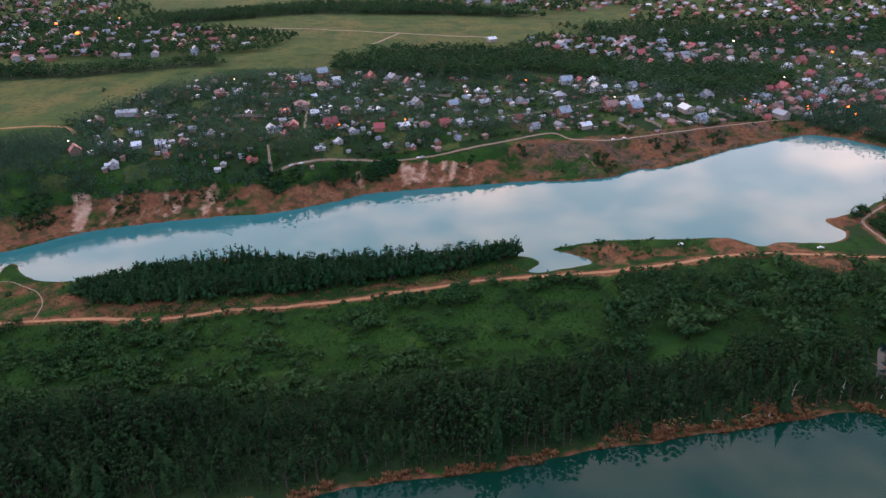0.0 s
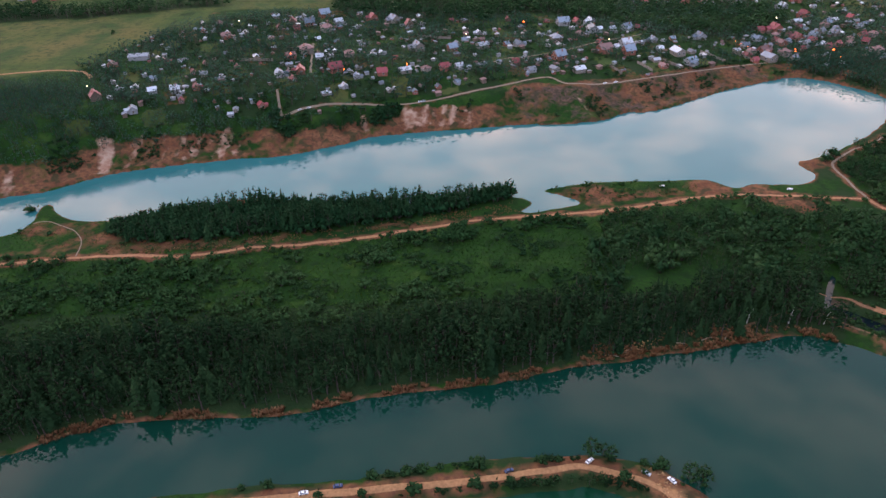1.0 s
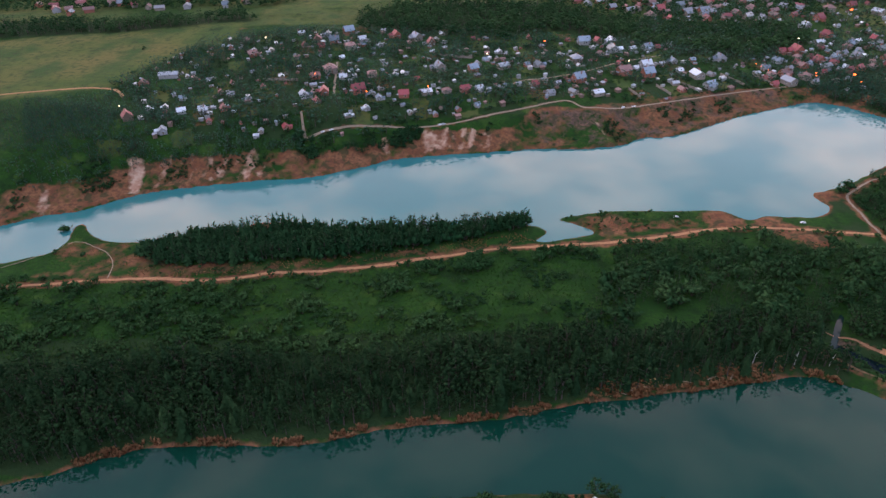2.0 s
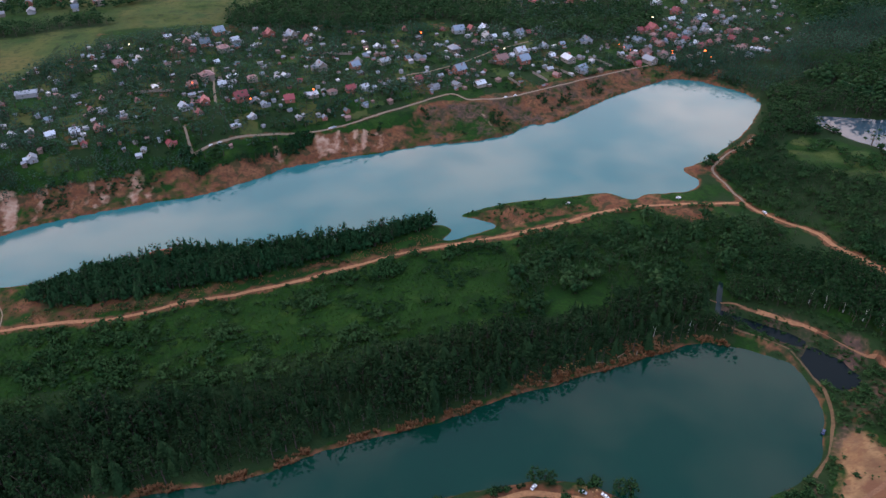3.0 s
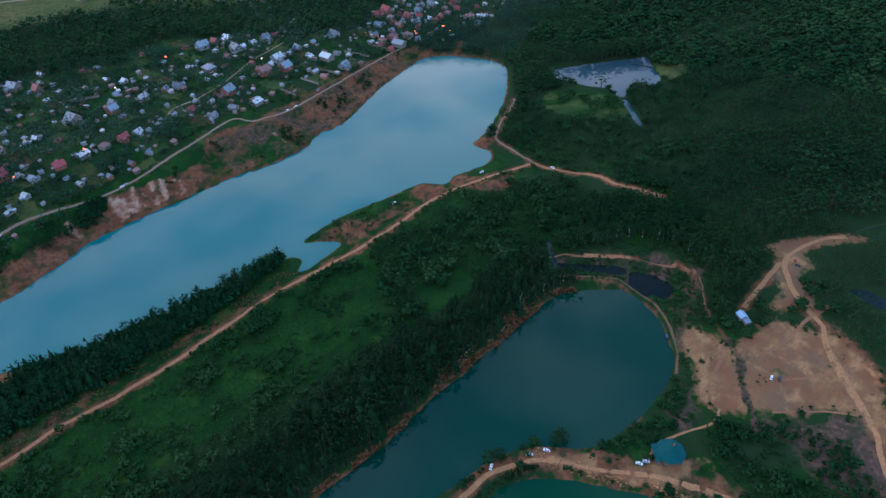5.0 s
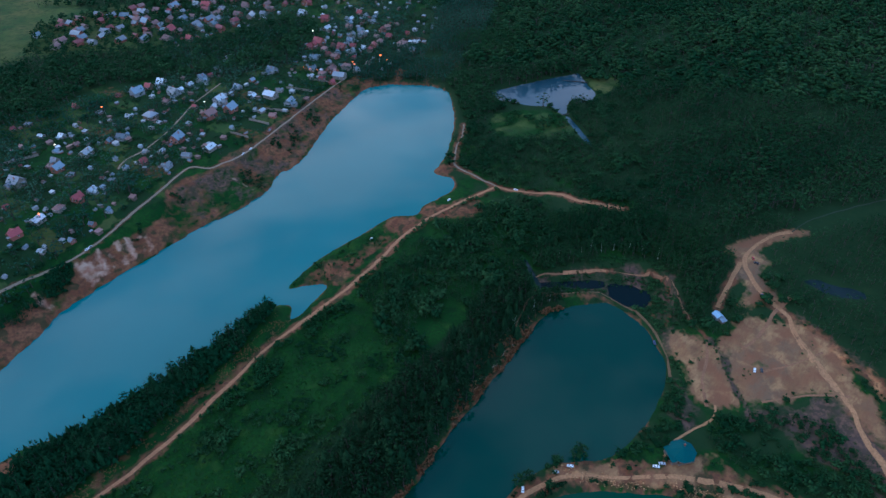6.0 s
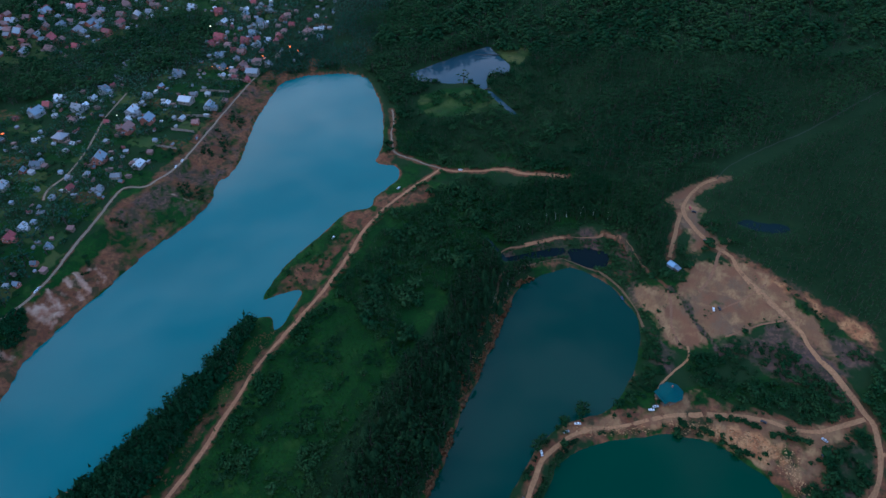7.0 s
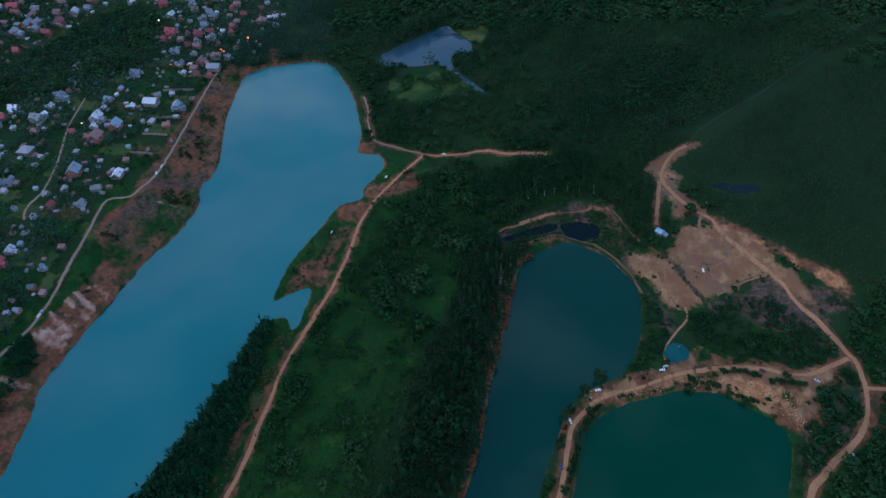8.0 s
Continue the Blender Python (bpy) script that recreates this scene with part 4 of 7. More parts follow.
def conifer(seed, tiers=7, per=8):
    r = np.random.RandomState(seed)
    wood = [cone((0, 0, -0.04), (0, 0, 0.95), 0.022, 0.004)]
    crown = []
    for k in range(tiers):
        u = k / (tiers - 1)
        z, rad = 0.16 + 0.74 * u, 0.19 * (1 - u) ** 0.85 + 0.025
        for i in range(per):
            a = i * 6.283 / per + r.uniform(-0.3, 0.3) + k
            l = rad * r.uniform(0.75, 1.25)
            tip = np.array((math.cos(a) * l, math.sin(a) * l, z - 0.06 * (1 - u) - r.uniform(0, 0.03)))
            side = np.array((-math.sin(a), math.cos(a), 0)) * l * 0.42
            root = np.array((0, 0, z + 0.075))
            mid = tip * 0.6 + root * 0.4
            crown.append((np.array([root, mid + side, tip, mid - side]), np.array([(0, 1, 2), (0, 2, 3)])))
    crown.append(cone((0, 0, 0.86), (0, 0, 1.0), 0.03, 0.003, 4))
    return joined(wood), joined(crown)


def shrub(seed, tufts=6, sprays=5):
    r = np.random.RandomState(seed)
    wood, crown = [], []
    for k in range(tufts):
        a, rad = k * 2.4, 0.42 * math.sqrt((k + 0.3) / tufts)
        c = np.array((rad * math.cos(a), rad * math.sin(a), r.uniform(0.35, 0.75)))
        crown += [clump(r, c, r.uniform(0.2, 0.32)), leaf_tris(r, c, 0.3, sprays, 0.13)]
        wood.append(cone((0, 0, -0.1), c, 0.03, 0.01, 3))
    return joined(wood), joined(crown)


def spread(poly, gap, seed, keep=None, jitter=0.9):
    """Uneven places inside an outline, about gap metres apart."""
    r = np.random.RandomState(seed)
    poly = np.asarray(poly, float)
    lo, hi = poly.min(0), poly.max(0)
    g = np.stack(np.meshgrid(np.arange(lo[0], hi[0], gap), np.arange(lo[1], hi[1], gap)), -1).reshape(-1, 2)
    g = g + r.uniform(-0.5, 0.5, g.shape) * gap * jitter
    g = g[inside(g, poly)]
    if keep is not None and len(g):
        g = g[keep(g)]
    return g


VIEW_GAPS = [np.array(q, float) for q in ([(162, 207), (164, 197), (168, 186), (174, 175), (174, 163), (177, 151), (181, 140), (174, 136), (169, 150), (166, 163), (165, 174), (160, 186), (156, 200)], [(244, 270), (247, 250), (255, 240), (248, 226), (238, 236), (236, 256), (238, 270)], [(114, 146), (123.5, 160), (121, 160), (111.5, 146.5), (110, 141), (114, 141)])]


def dry(xy, bank=1.0, road=1.0):
    """Places that are neither in water nor on a track or bare sand."""
    ok = np.ones(len(xy), bool)
    for w in WATERS:
        ok &= signed(xy, w, 15) > bank
    for line, w in ROADS:
        near = ((xy > line.min(0) - 8) & (xy < line.max(0) + 8)).all(1)
        if near.any():
            d = np.full(len(xy), 50.0)
            d[near] = far_from(xy[near], line)
            ok &= d > w / 2 + road
    for p in SAND:
        ok &= signed(xy, p, 8) > 0.5
    for p in VIEW_GAPS:
        ok &= ~inside(xy, p)
    return ok


def wood_mass(name, places, sizes, kinds, mats, label, seed, wide=(0.85, 1.25), soft=True):
    """Many trees as one object: trunks and crowns from a few kinds, each turned, scaled and tinted on its own."""
    if not len(places):
        return None
    r = np.random.RandomState(seed)
    z = height(places[:, 0], places[:, 1])
    vs, fs, ix, tint, n = [], [], [], [], 0
    which = r.randint(0, len(kinds), len(places))
    for k, kind in enumerate(kinds):
        m = which == k
        if not m.any():
            continue
        p, s, a = places[m], sizes[m], r.uniform(0, 6.283, m.sum())
        w = s * r.uniform(*wide, m.sum())
        own = np.clip(r.normal(0.36, 0.20, m.sum()) + 0.28 * wave(p, 26, 91) + 0.14 * wave(p, 70, 92), 0, 1)
        for mat_i, (v, f) in enumerate(kind):
            if v is None:
                continue
            c, sn = np.cos(a)[:, None], np.sin(a)[:, None]
            q = np.stack([(v[:, 0] * c - v[:, 1] * sn) * w[:, None] + p[:, :1], (v[:, 0] * sn + v[:, 1] * c) * w[:, None] + p[:, 1:2], v[:, 2] * s[:, None] + z[m][:, None]], -1)
            vs.append(q.reshape(-1, 3))
            fs.append((f[None] + (np.arange(m.sum()) * len(v))[:, None, None]).reshape(-1, 3) + n)
            ix.append(np.full(m.sum() * len(f), mat_i))
            tint.append(np.repeat(own, len(v)))
            n += m.sum() * len(v)
    me = fast_mesh(name, np.vstack(vs), np.vstack(fs), mats, np.concatenate(ix), soft, [("tint", np.concatenate(tint))])
    return tagged(new(name, me), label, "trees", kind="stuff")


FULL = [broadleaf(s, 15, 5) for s in range(6)]
SLIM = [broadleaf(20 + s, 13, 5, 0.66) for s in range(4)]
PINE = [conifer(s) for s in range(5)]
FAR_TREE = [((None, None), joined([clump(np.random.RandomState(60 + s * 9 + k), np.array((0.2 * math.cos(k * 2.4) * (1 - k / 9), 0.2 * math.sin(k * 2.4) * (1 - k / 9), 0.35 + 0.085 * k)), 0.2 - 0.012 * k) for k in range(6)])) for s in range(5)]
MID_TREE = [broadleaf(80 + s, 11, 4, 1.1) for s in range(5)]
SMALL_TREE = [broadleaf(100 + s, 7, 3, 1.15) for s in range(5)]
SHRUB = [shrub(s) for s in range(5)]


def sizes_for(places, lo, hi, seed, patch=25, swell=0.14):
    r = np.random.RandomState(seed)
    return (lo + (hi - lo) * r.beta(2.2, 2.0, len(places))) * (1 + swell * wave(places, patch, seed)) if len(places) else np.zeros(0)


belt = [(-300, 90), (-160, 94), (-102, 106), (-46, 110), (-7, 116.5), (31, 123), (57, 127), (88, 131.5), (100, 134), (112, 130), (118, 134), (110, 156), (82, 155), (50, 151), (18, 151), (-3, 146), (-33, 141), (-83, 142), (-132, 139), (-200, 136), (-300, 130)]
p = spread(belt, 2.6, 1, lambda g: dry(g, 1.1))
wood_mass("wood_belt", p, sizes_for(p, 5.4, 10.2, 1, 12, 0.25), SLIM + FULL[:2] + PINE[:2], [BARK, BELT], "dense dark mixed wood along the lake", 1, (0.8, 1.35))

bushy = [(40, 158), (52, 186), (60, 200), (76, 203), (120, 208), (139, 206), (158, 202), (170, 186), (176, 165), (178, 148), (172, 122), (155, 116), (149, 130), (140, 136), (128, 144), (112, 158), (82, 157), (60, 154)]
p = spread(bushy, 2.7, 2, lambda g: dry(g, 1.5, 1.2) & (wave(g, 16, 61) > -0.55))
wood_mass("thicket", p, sizes_for(p, 2.2, 5.6, 2, 12), FULL + SHRUB[:2], [BARK, LEAF], "bushy young broadleaf thicket on the meadow", 2, (0.9, 1.4))

yard_trees = [(128, 90), (140, 96), (150, 92), (165, 88), (178, 94), (192, 98), (205, 92), (214, 84), (222, 72), (208, 74), (196, 82), (186, 88), (176, 86), (166, 84), (155, 84), (146, 82), (134, 82)]
p = spread(yard_trees, 2.7, 251, lambda g: dry(g, 1.0, 0.6))
wood_mass("yard_wood", p, sizes_for(p, 3.6, 6.6, 251), FULL[:3] + SLIM[:2], [BARK, LEAF], "dark trees close round the sandy yard", 251, (1.0, 1.5))

wooded_east = [(112, 158), (128, 144), (140, 136), (149, 130), (156, 112), (152, 98), (140, 92), (148, 84), (165, 88), (190, 95), (186, 120), (184, 145), (172, 152), (160, 160)]
RED_LINE = np.array([(112, 152), (119.5, 148.5), (123, 144), (129, 138.6), (137.3, 131), (142.2, 122.5), (149.3, 110.2)], float)
p = spread(wooded_east, 2.7, 3, lambda g: dry(g, 1.2, 1.0) & (far_from(g, RED_LINE) > 2.4))
wood_mass("wood_east", p, sizes_for(p, 5.5, 9.0, 3), SLIM + FULL[:3], [BARK, LEAF], "tall dark wood behind the pools", 3)

forest = [(172, 195), (180, 182), (186, 160), (188, 140), (190, 96), (214, 92), (262, 52), (330, 14), (400, -30), (520, -95), (700, 100), (700, 520), (420, 405), (300, 336), (243, 314), (226, 286), (206, 266), (185, 247), (170, 232), (168, 212)]
pond_side = np.array([(296, 236), (304, 246), (312, 244), (326, 230), (320, 221), (291, 221), (286, 225), (292, 230)], float)
glade = np.array([(205, 241), (212, 256), (226, 261), (240, 252), (256, 230), (248, 214), (236, 198), (228, 200), (232, 208), (216, 220)], float)
low_growth = np.array([(162, 256), (206, 262), (214, 238), (228, 212), (256, 226), (300, 218), (285, 190), (250, 172), (205, 140), (180, 146), (164, 205)], float)
p = spread(np.array(forest), 4.1, 4, lambda g: dry(g, 1.0, 1.0) & (signed(g, glade, 20) > 0) & (signed(g, pond_side, 20) > 0) & (g[:, 0] + 0.35 * g[:, 1] < 385))
p_low = inside(p, low_growth)
wood_mass("forest", p, sizes_for(p, 4.6, 9.4, 4, 18, 0.3) * np.where(p_low, 0.5, 1.0), MID_TREE, [BARK, LEAF], "broad dark deciduous forest", 4, (1.25, 1.85))
p = spread(np.array(forest + [(700, -200)]), 6.2, 5, lambda g: (g[:, 0] + 0.35 * g[:, 1] >= 385) & (g[:, 0] < 560) & dry(g))
wood_mass("forest_far", p, sizes_for(p, 5, 9, 5, 60), FAR_TREE + SMALL_TREE[:2], [BARK, LEAF], "broad dark deciduous forest in the distance", 5, (1.5, 2.1), True)

young = [(163, 58), (172, 68), (176, 72), (185, 71), (190, 76), (214, 67), (262, 42), (330, 6), (400, -38), (560, -130), (560, -420), (200, -300), (120, -120), (126, -18), (137, -8), (144, 8), (149, 20), (152, 32), (157, 45), (160, 53)]
p = spread(young, 3.5, 6, lambda g: dry(g, 1.0, 0.8) & (g[:, 0] < 330) & (g[:, 1] > -130))
wood_mass("young_forest", p, sizes_for(p, 3.5, 6.5, 6), SMALL_TREE, [BARK, LEAF], "young even-height green forest", 6, (1.0, 1.6))
p = spread(young, 8.5, 7, lambda g: (g[:, 0] >= 330) | (g[:, 1] <= -130))
wood_mass("young_forest_far", p, sizes_for(p, 4, 7, 7), FAR_TREE, [BARK, LEAF], "young even-height green forest in the distance", 7, (2.0, 2.7), True)

far_right = [(560, 0), (700, -200), (2400, -600), (3600, 2200), (1200, 1500), (700, 520)]
p = spread(far_right, 55, 8)
wood_mass("forest_horizon", p, sizes_for(p, 14, 20, 8, 200), FAR_TREE, [BARK, LEAF], "distant forest towards the horizon", 8, (3.2, 4.6))

for k, poly in enumerate(WOODS):
    p = spread(poly, 4.4 if k < 3 else 6.5, 10 + k, lambda g: dry(g))
    wood_mass("far_wood", p, sizes_for(p, 5, 9, 10 + k, 30), SMALL_TREE[:3] + FAR_TREE[:2], [BARK, LEAF], "dark wood between village and fields", 10 + k, (1.1, 1.7), True)

PALE_GAP = np.array([(107, 36), (101, 29), (96, 27), (99, 35)], float)
pit_scrub = [(97, 55), (105, 46), (113, 38), (118, 26), (112, 8), (103, 1), (95, -2), (88, 8), (85, 28), (82, 48), (88, 56)]
p = spread(pit_scrub, 2.2, 20, lambda g: dry(g, 1, 0.8) & (wave(g, 9, 212) + 0.5 * wave(g, 4, 213) > -0.75) & (signed(g, PALE_GAP, 10) > 0))
wood_mass("pit_scrub", p, sizes_for(p, 0.9, 3.2, 20), FULL[:3] + SHRUB, [BARK, LEAF], "dark scrub between sand pit and causeway", 20, (1.0, 1.5))
east_shore = [(118, 92), (124, 100), (128, 112), (132, 100), (126, 90), (112, 79), (100, 72), (84, 70), (82, 62), (92, 62), (104, 72)]
p = spread(east_shore, 2.6, 21, lambda g: dry(g, 0.8, 0.8))
p = p[wave(p, 8, 210) > -0.1]
wood_mass("shore_scrub", p, sizes_for(p, 0.6, 2.0, 21), SHRUB, [BARK, BUSH], "low scrub on the lake shore", 21, (1.0, 1.5))
south = [(84, 2), (97, -10), (86, -18), (70, -18), (58, -9), (62, 0), (76, 1)]
p = spread(south + [(120, -6), (140, -20), (130, -60), (40, -60), (20, 0), (36, 8)], 3.4, 22, lambda g: dry(g, 1.0, 1.4))
wood_mass("pit_scrub_south", p, sizes_for(p, 1.5, 4.2, 22), SHRUB, [BARK, LEAF], "scattered scrub beside the quarry road", 22, (1.0, 1.6))

meadow = [(-300, 140), (-132, 142), (-33, 144), (18, 152), (56, 156), (60, 200), (33, 204), (-14, 197), (-75, 192), (-156, 190), (-300, 180)]
p = spread(meadow, 2.3, 23, lambda g: dry(g, 1, 1.5) & (wave(g, 15, 62) + 0.8 * wave(g, 6, 63) > 0.22))
wood_mass("meadow_bushes", p, sizes_for(p, 1.3, 4.2, 23, 8), SHRUB + FULL[:3], [BARK, BUSH], "scattered grey-green willow bushes in the meadow", 23, (0.75, 1.2))

bank = [(42, 228), (56, 232), (86, 230), (104, 225), (97, 219), (74, 214), (52, 213)]
p = spread(bank, 2.6, 24, lambda g: dry(g, 0.8, 1.0) & (wave(g, 8, 64) > 0.1))
wood_mass("bank_bushes", p, sizes_for(p, 0.5, 1.5, 24), SHRUB, [BARK, BUSH], "low bushes on the grassy spit", 24)

bluff_scrub = np.vstack([curve([(-200, 244), (-150, 268), (-110, 279), (-70, 288), (-47, 296), (-17, 303), (25, 306), (60, 306), (90, 306), (140, 336), (190, 354), (236, 322)], False, 8)])
bs = np.vstack([bluff_scrub + (0, -4), bluff_scrub[::-1] + (0, 14)])
p = spread(bs, 1.8, 25, lambda g: dry(g, 0.6, 0.8) & (wave(g, 12, 65) + 0.4 * wave(g, 5, 66) > np.interp(g[:, 0], [-200, -120, -60, -52, -30, -20, 30, 60, 200], [0.1, 0.2, 0.1, 0.0, 0.1, 0.8, 0.75, 0.7, 0.45])))
q = spread(np.vstack([curve([(-80, 291), (-62, 296), (-47, 303), (-33, 305.5), (-20, 308)], False, 3), curve([(-20, 303), (-34, 301), (-46, 297.5), (-60, 289), (-70, 284.5)], False, 3)]) + (0, 0.0), 1.9, 28, lambda g: dry(g, 1.5, 0.6) & (wave(g, 7, 227) > 0.15))
q2 = spread([(-56, 288), (-46, 293), (-34, 296), (-20, 299.5), (-21, 303), (-34, 300), (-47, 297), (-58, 291)], 1.9, 29, lambda g: dry(g, 0.3, 0.5))
wood_mass("waterside_trees", q2, sizes_for(q2, 2.4, 5.0, 29), FULL[:3] + PINE[:1], [BARK, NEEDLE], "dark trees leaning over the water below the bluff", 29, (0.9, 1.3))
p = np.vstack([p, q])
wood_mass("bluff_scrub", p, sizes_for(p, 0.5, 2.1, 26), SHRUB, [BARK, LEAF], "scrub clinging to the clay bluff", 26)

crest = [(-330, 184), (-260, 206), (-200, 236), (-150, 268), (-110, 279), (-76, 286), (-70, 302), (-105, 306), (-128, 300), (-150, 312), (-170, 350), (-215, 340), (-330, 300)]
p = spread(crest, 3.7, 27, lambda g: dry(g, 13.5, 0.8) & (wave(g, 14, 67) > -0.75) & np.all([np.hypot(g[:, 0] - a, g[:, 1] - b + 2.5) > 5.5 for a, b in ((-98, 297), (-124, 300), (-145, 293), (-86, 299), (-152, 319), (-166, 304))], axis=0))
wood_mass("crest_wood", p, sizes_for(p, 2.8, 5.4, 27), SMALL_TREE + MID_TREE[:2], [BARK, HAZED_ORCHARD], "dense trees along the crest of the bluff", 27, (1.0, 1.5))

# ---- scrub and trees where banks, fen and lake head need them ----
fen_edge = [(104, 140), (112, 158), (126, 146), (146, 132), (156, 112), (150, 90), (124, 84), (96, 67), (80, 61), (71, 66), (92, 73), (118, 94), (124, 108), (121, 122), (112, 132)]
p = spread(fen_edge, 1.8, 201, lambda g: dry(g, 0.2, 0.5) & (wave(g, 8, 202) + 0.6 * wave(g, 3, 203) > -0.6) & (far_from(g, np.array([(86, 136), (102.3, 141), (109, 139), (115, 131.5), (124.2, 122), (125.6, 113.2), (123, 102), (118.5, 94), (111, 84.8)], float)) > 1.3) & (far_from(g, RED_LINE) > 1.6))
wood_mass("fen_scrub", p, sizes_for(p, 0.4, 1.7, 201, 8), SHRUB, [BARK, BUSH], "low olive willow scrub round the pools", 201, (0.9, 1.5))
lake_head = [(184, 358), (199, 350.5), (219, 340), (240, 314), (300, 336), (430, 410), (400, 445), (330, 408), (268, 356), (240, 378), (222, 372), (206, 366)]
p = spread(lake_head, 3.0, 204, lambda g: dry(g, 1.2, 1.2) & np.all([np.hypot(g[:, 0] - a, g[:, 1] - b) > c for a, b, c in ((226, 366, 5), (212, 376, 6), (211, 367, 3), (194, 362, 7), (197, 376, 8), (260, 373, 8), (271, 367, 7), (261, 345, 7))], axis=0))
wood_mass("lake_head_trees", p, sizes_for(p, 4.0, 8.0, 204), SMALL_TREE, [BARK, HAZED_ORCHARD], "dense dark trees at the head of the lake", 204, (1.0, 1.4))
near_pond = POND[(POND[:, 0] + POND[:, 1] < 522)]
r1 = np.random.RandomState(6)
p = np.repeat(near_pond, 3, 0) + r1.normal(0, 1.6, (len(near_pond) * 3, 2)) - (1.2, 1.0)
p = p[(signed(p, POND, 10) > 0.6) & (wave(p, 6, 205) > -0.35)]
wood_mass("pond_bushes", p, r1.uniform(1.2, 3.2, len(p)), SHRUB + FULL[:1], [BARK, LEAF], "bushes along the near bank of the pond", 205, (0.9, 1.5))
far_bank = POND[(POND[:, 0] + 1.9 * POND[:, 1] > 792)]
p = np.repeat(far_bank, 3, 0) + r1.uniform(0, 1, (len(far_bank) * 3, 1)) * np.array([(5.0, 8.5)]) + r1.normal(0, 1.0, (len(far_bank) * 3, 2))
p = p[signed(p, POND, 12) > 0.9]
wood_mass("pond_grove", p, r1.uniform(7.5, 12.0, len(p)), MID_TREE + SLIM[:2], [BARK, LEAF], "tall dark trees along the far bank of the pond", 250, (0.9, 1.3))
p = spread(glade, 3.2, 206, lambda g: dry(g, 1, 1) & (wave(g, 9, 207) > 0.05))
wood_mass("glade_bushes", p, sizes_for(p, 1.0, 3.2, 206), SHRUB + FULL[:2], [BARK, BUSH], "scattered bushes in the glade", 206, (0.9, 1.4))
side = np.vstack([shore_track + (2.6, -1.5), shore_track + (3.6, -2.6), wood_track + (2.6, 1.0), wood_track + (-2.6, -0.6), main_track[-60:] + (0, -2.4)])
p = side + r1.normal(0, 0.9, side.shape)
p = p[dry(p, 0.6, 0.5) & (wave(p, 7, 208) > -0.4)]
wood_mass("trackside_bushes", p, r1.uniform(0.8, 2.4, len(p)), SHRUB, [BARK, BUSH], "bushes and tall weeds beside the clay track", 208, (0.9, 1.5))
pit_edge = np.vstack([sand_pit + r1.normal(0, 1.4, sand_pit.shape), sandy_shore + r1.normal(0, 1.2, sandy_shore.shape)])
p = pit_edge[(wave(pit_edge, 6, 209) > -0.1)]
p = p[np.all([signed(p, w, 10) > 0.3 for w in WATERS], axis=0) & np.all([far_from(p, line) > w / 2 + 0.3 for line, w in ROADS[:8]], axis=0)]
wood_mass("pit_weeds", p, r1.uniform(0.5, 1.7, len(p)), SHRUB, [BARK, LEAF], "dark weeds and bushes creeping onto bare sand", 209, (1.0, 1.6))
p = spread([(100, 44), (110, 40), (118, 30), (116, 20), (110, 12), (100, 14), (93, 24), (92, 38)], 1.9, 216, None)
p = p[(wave(p, 6, 217) + 0.5 * wave(p, 3, 218) > -0.1) & np.all([far_from(p, line) > w / 2 + 0.4 for line, w in ROADS[4:8]], axis=0)]
wood_mass("pit_overgrowth", p, r1.uniform(0.4, 1.6, len(p)), SHRUB, [BARK, LEAF], "dark weeds overgrowing a corner of the sand pit", 216, (1.0, 1.7))
p = np.vstack([r1.normal((-72, 286.5), (2.6, 1.8), (34, 2)), r1.normal((-77, 294), (2.5, 2.2), (26, 2)), r1.normal((-25, 305), (3.2, 1.6), (34, 2)), r1.normal((-29, 300), (2.5, 2.2), (24, 2))])
p = p[dry(p, 0.4, 0.4)]
wood_mass("bluff_thicket", p, r1.uniform(1.4, 3.6, len(p)), FULL[:3] + SHRUB, [BARK, NEEDLE], "dark thickets in the hollows of the bluff", 222, (0.9, 1.3))
p = spread(low_growth, 2.8, 223, lambda g: dry(g, 0.8, 0.6) & (signed(g, glade, 20) > 0.5) & (wave(g, 13, 224) + 0.5 * wave(g, 5, 225) > -0.85))
wood_mass("young_wood", p, sizes_for(p, 1.8, 4.6, 223, 9, 0.3), FULL + SHRUB[:2], [BARK, LEAF], "young mixed growth beside the clay track", 223, (0.9, 1.4))
p = spread([(285, 352), (318, 356), (346, 330), (320, 296), (290, 312)], 3.4, 226, lambda g: dry(g, 2, 1))
wood_mass("willow_grove", p, sizes_for(p, 5, 8.5, 226, 12, 0.2), MID_TREE, [BARK, BUSH], "paler willows standing in the dark forest", 226, (1.1, 1.5))
p = np.array([(108.5, 146.5), (110.5, 148.5), (112, 151), (113.5, 153.2), (115, 155.5), (116.5, 158), (118, 160), (109, 149.5), (111, 153), (113, 156.5), (115.5, 160)]) + r1.normal(0, 0.3, (11, 2))
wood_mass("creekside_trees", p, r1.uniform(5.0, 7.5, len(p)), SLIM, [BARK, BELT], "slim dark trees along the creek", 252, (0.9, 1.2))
p = spread([(56, 80), (69, 77), (82, 77), (93, 78), (106, 81), (97, 70), (88, 63), (80, 62), (68, 66), (60, 73)], 1.9, 229, lambda g: dry(g, 0.3, 0.5) & (wave(g, 7, 230) > -0.5))
wood_mass("bay_scrub", p, sizes_for(p, 0.6, 2.4, 229, 8), SHRUB, [BARK, LEAF], "dark scrub between lake and causeway", 229, (1.0, 1.5))
p = np.vstack([r1.normal((136, 112), (4.5, 7), (110, 2)), r1.normal((126, 133), (5, 5), (70, 2))])
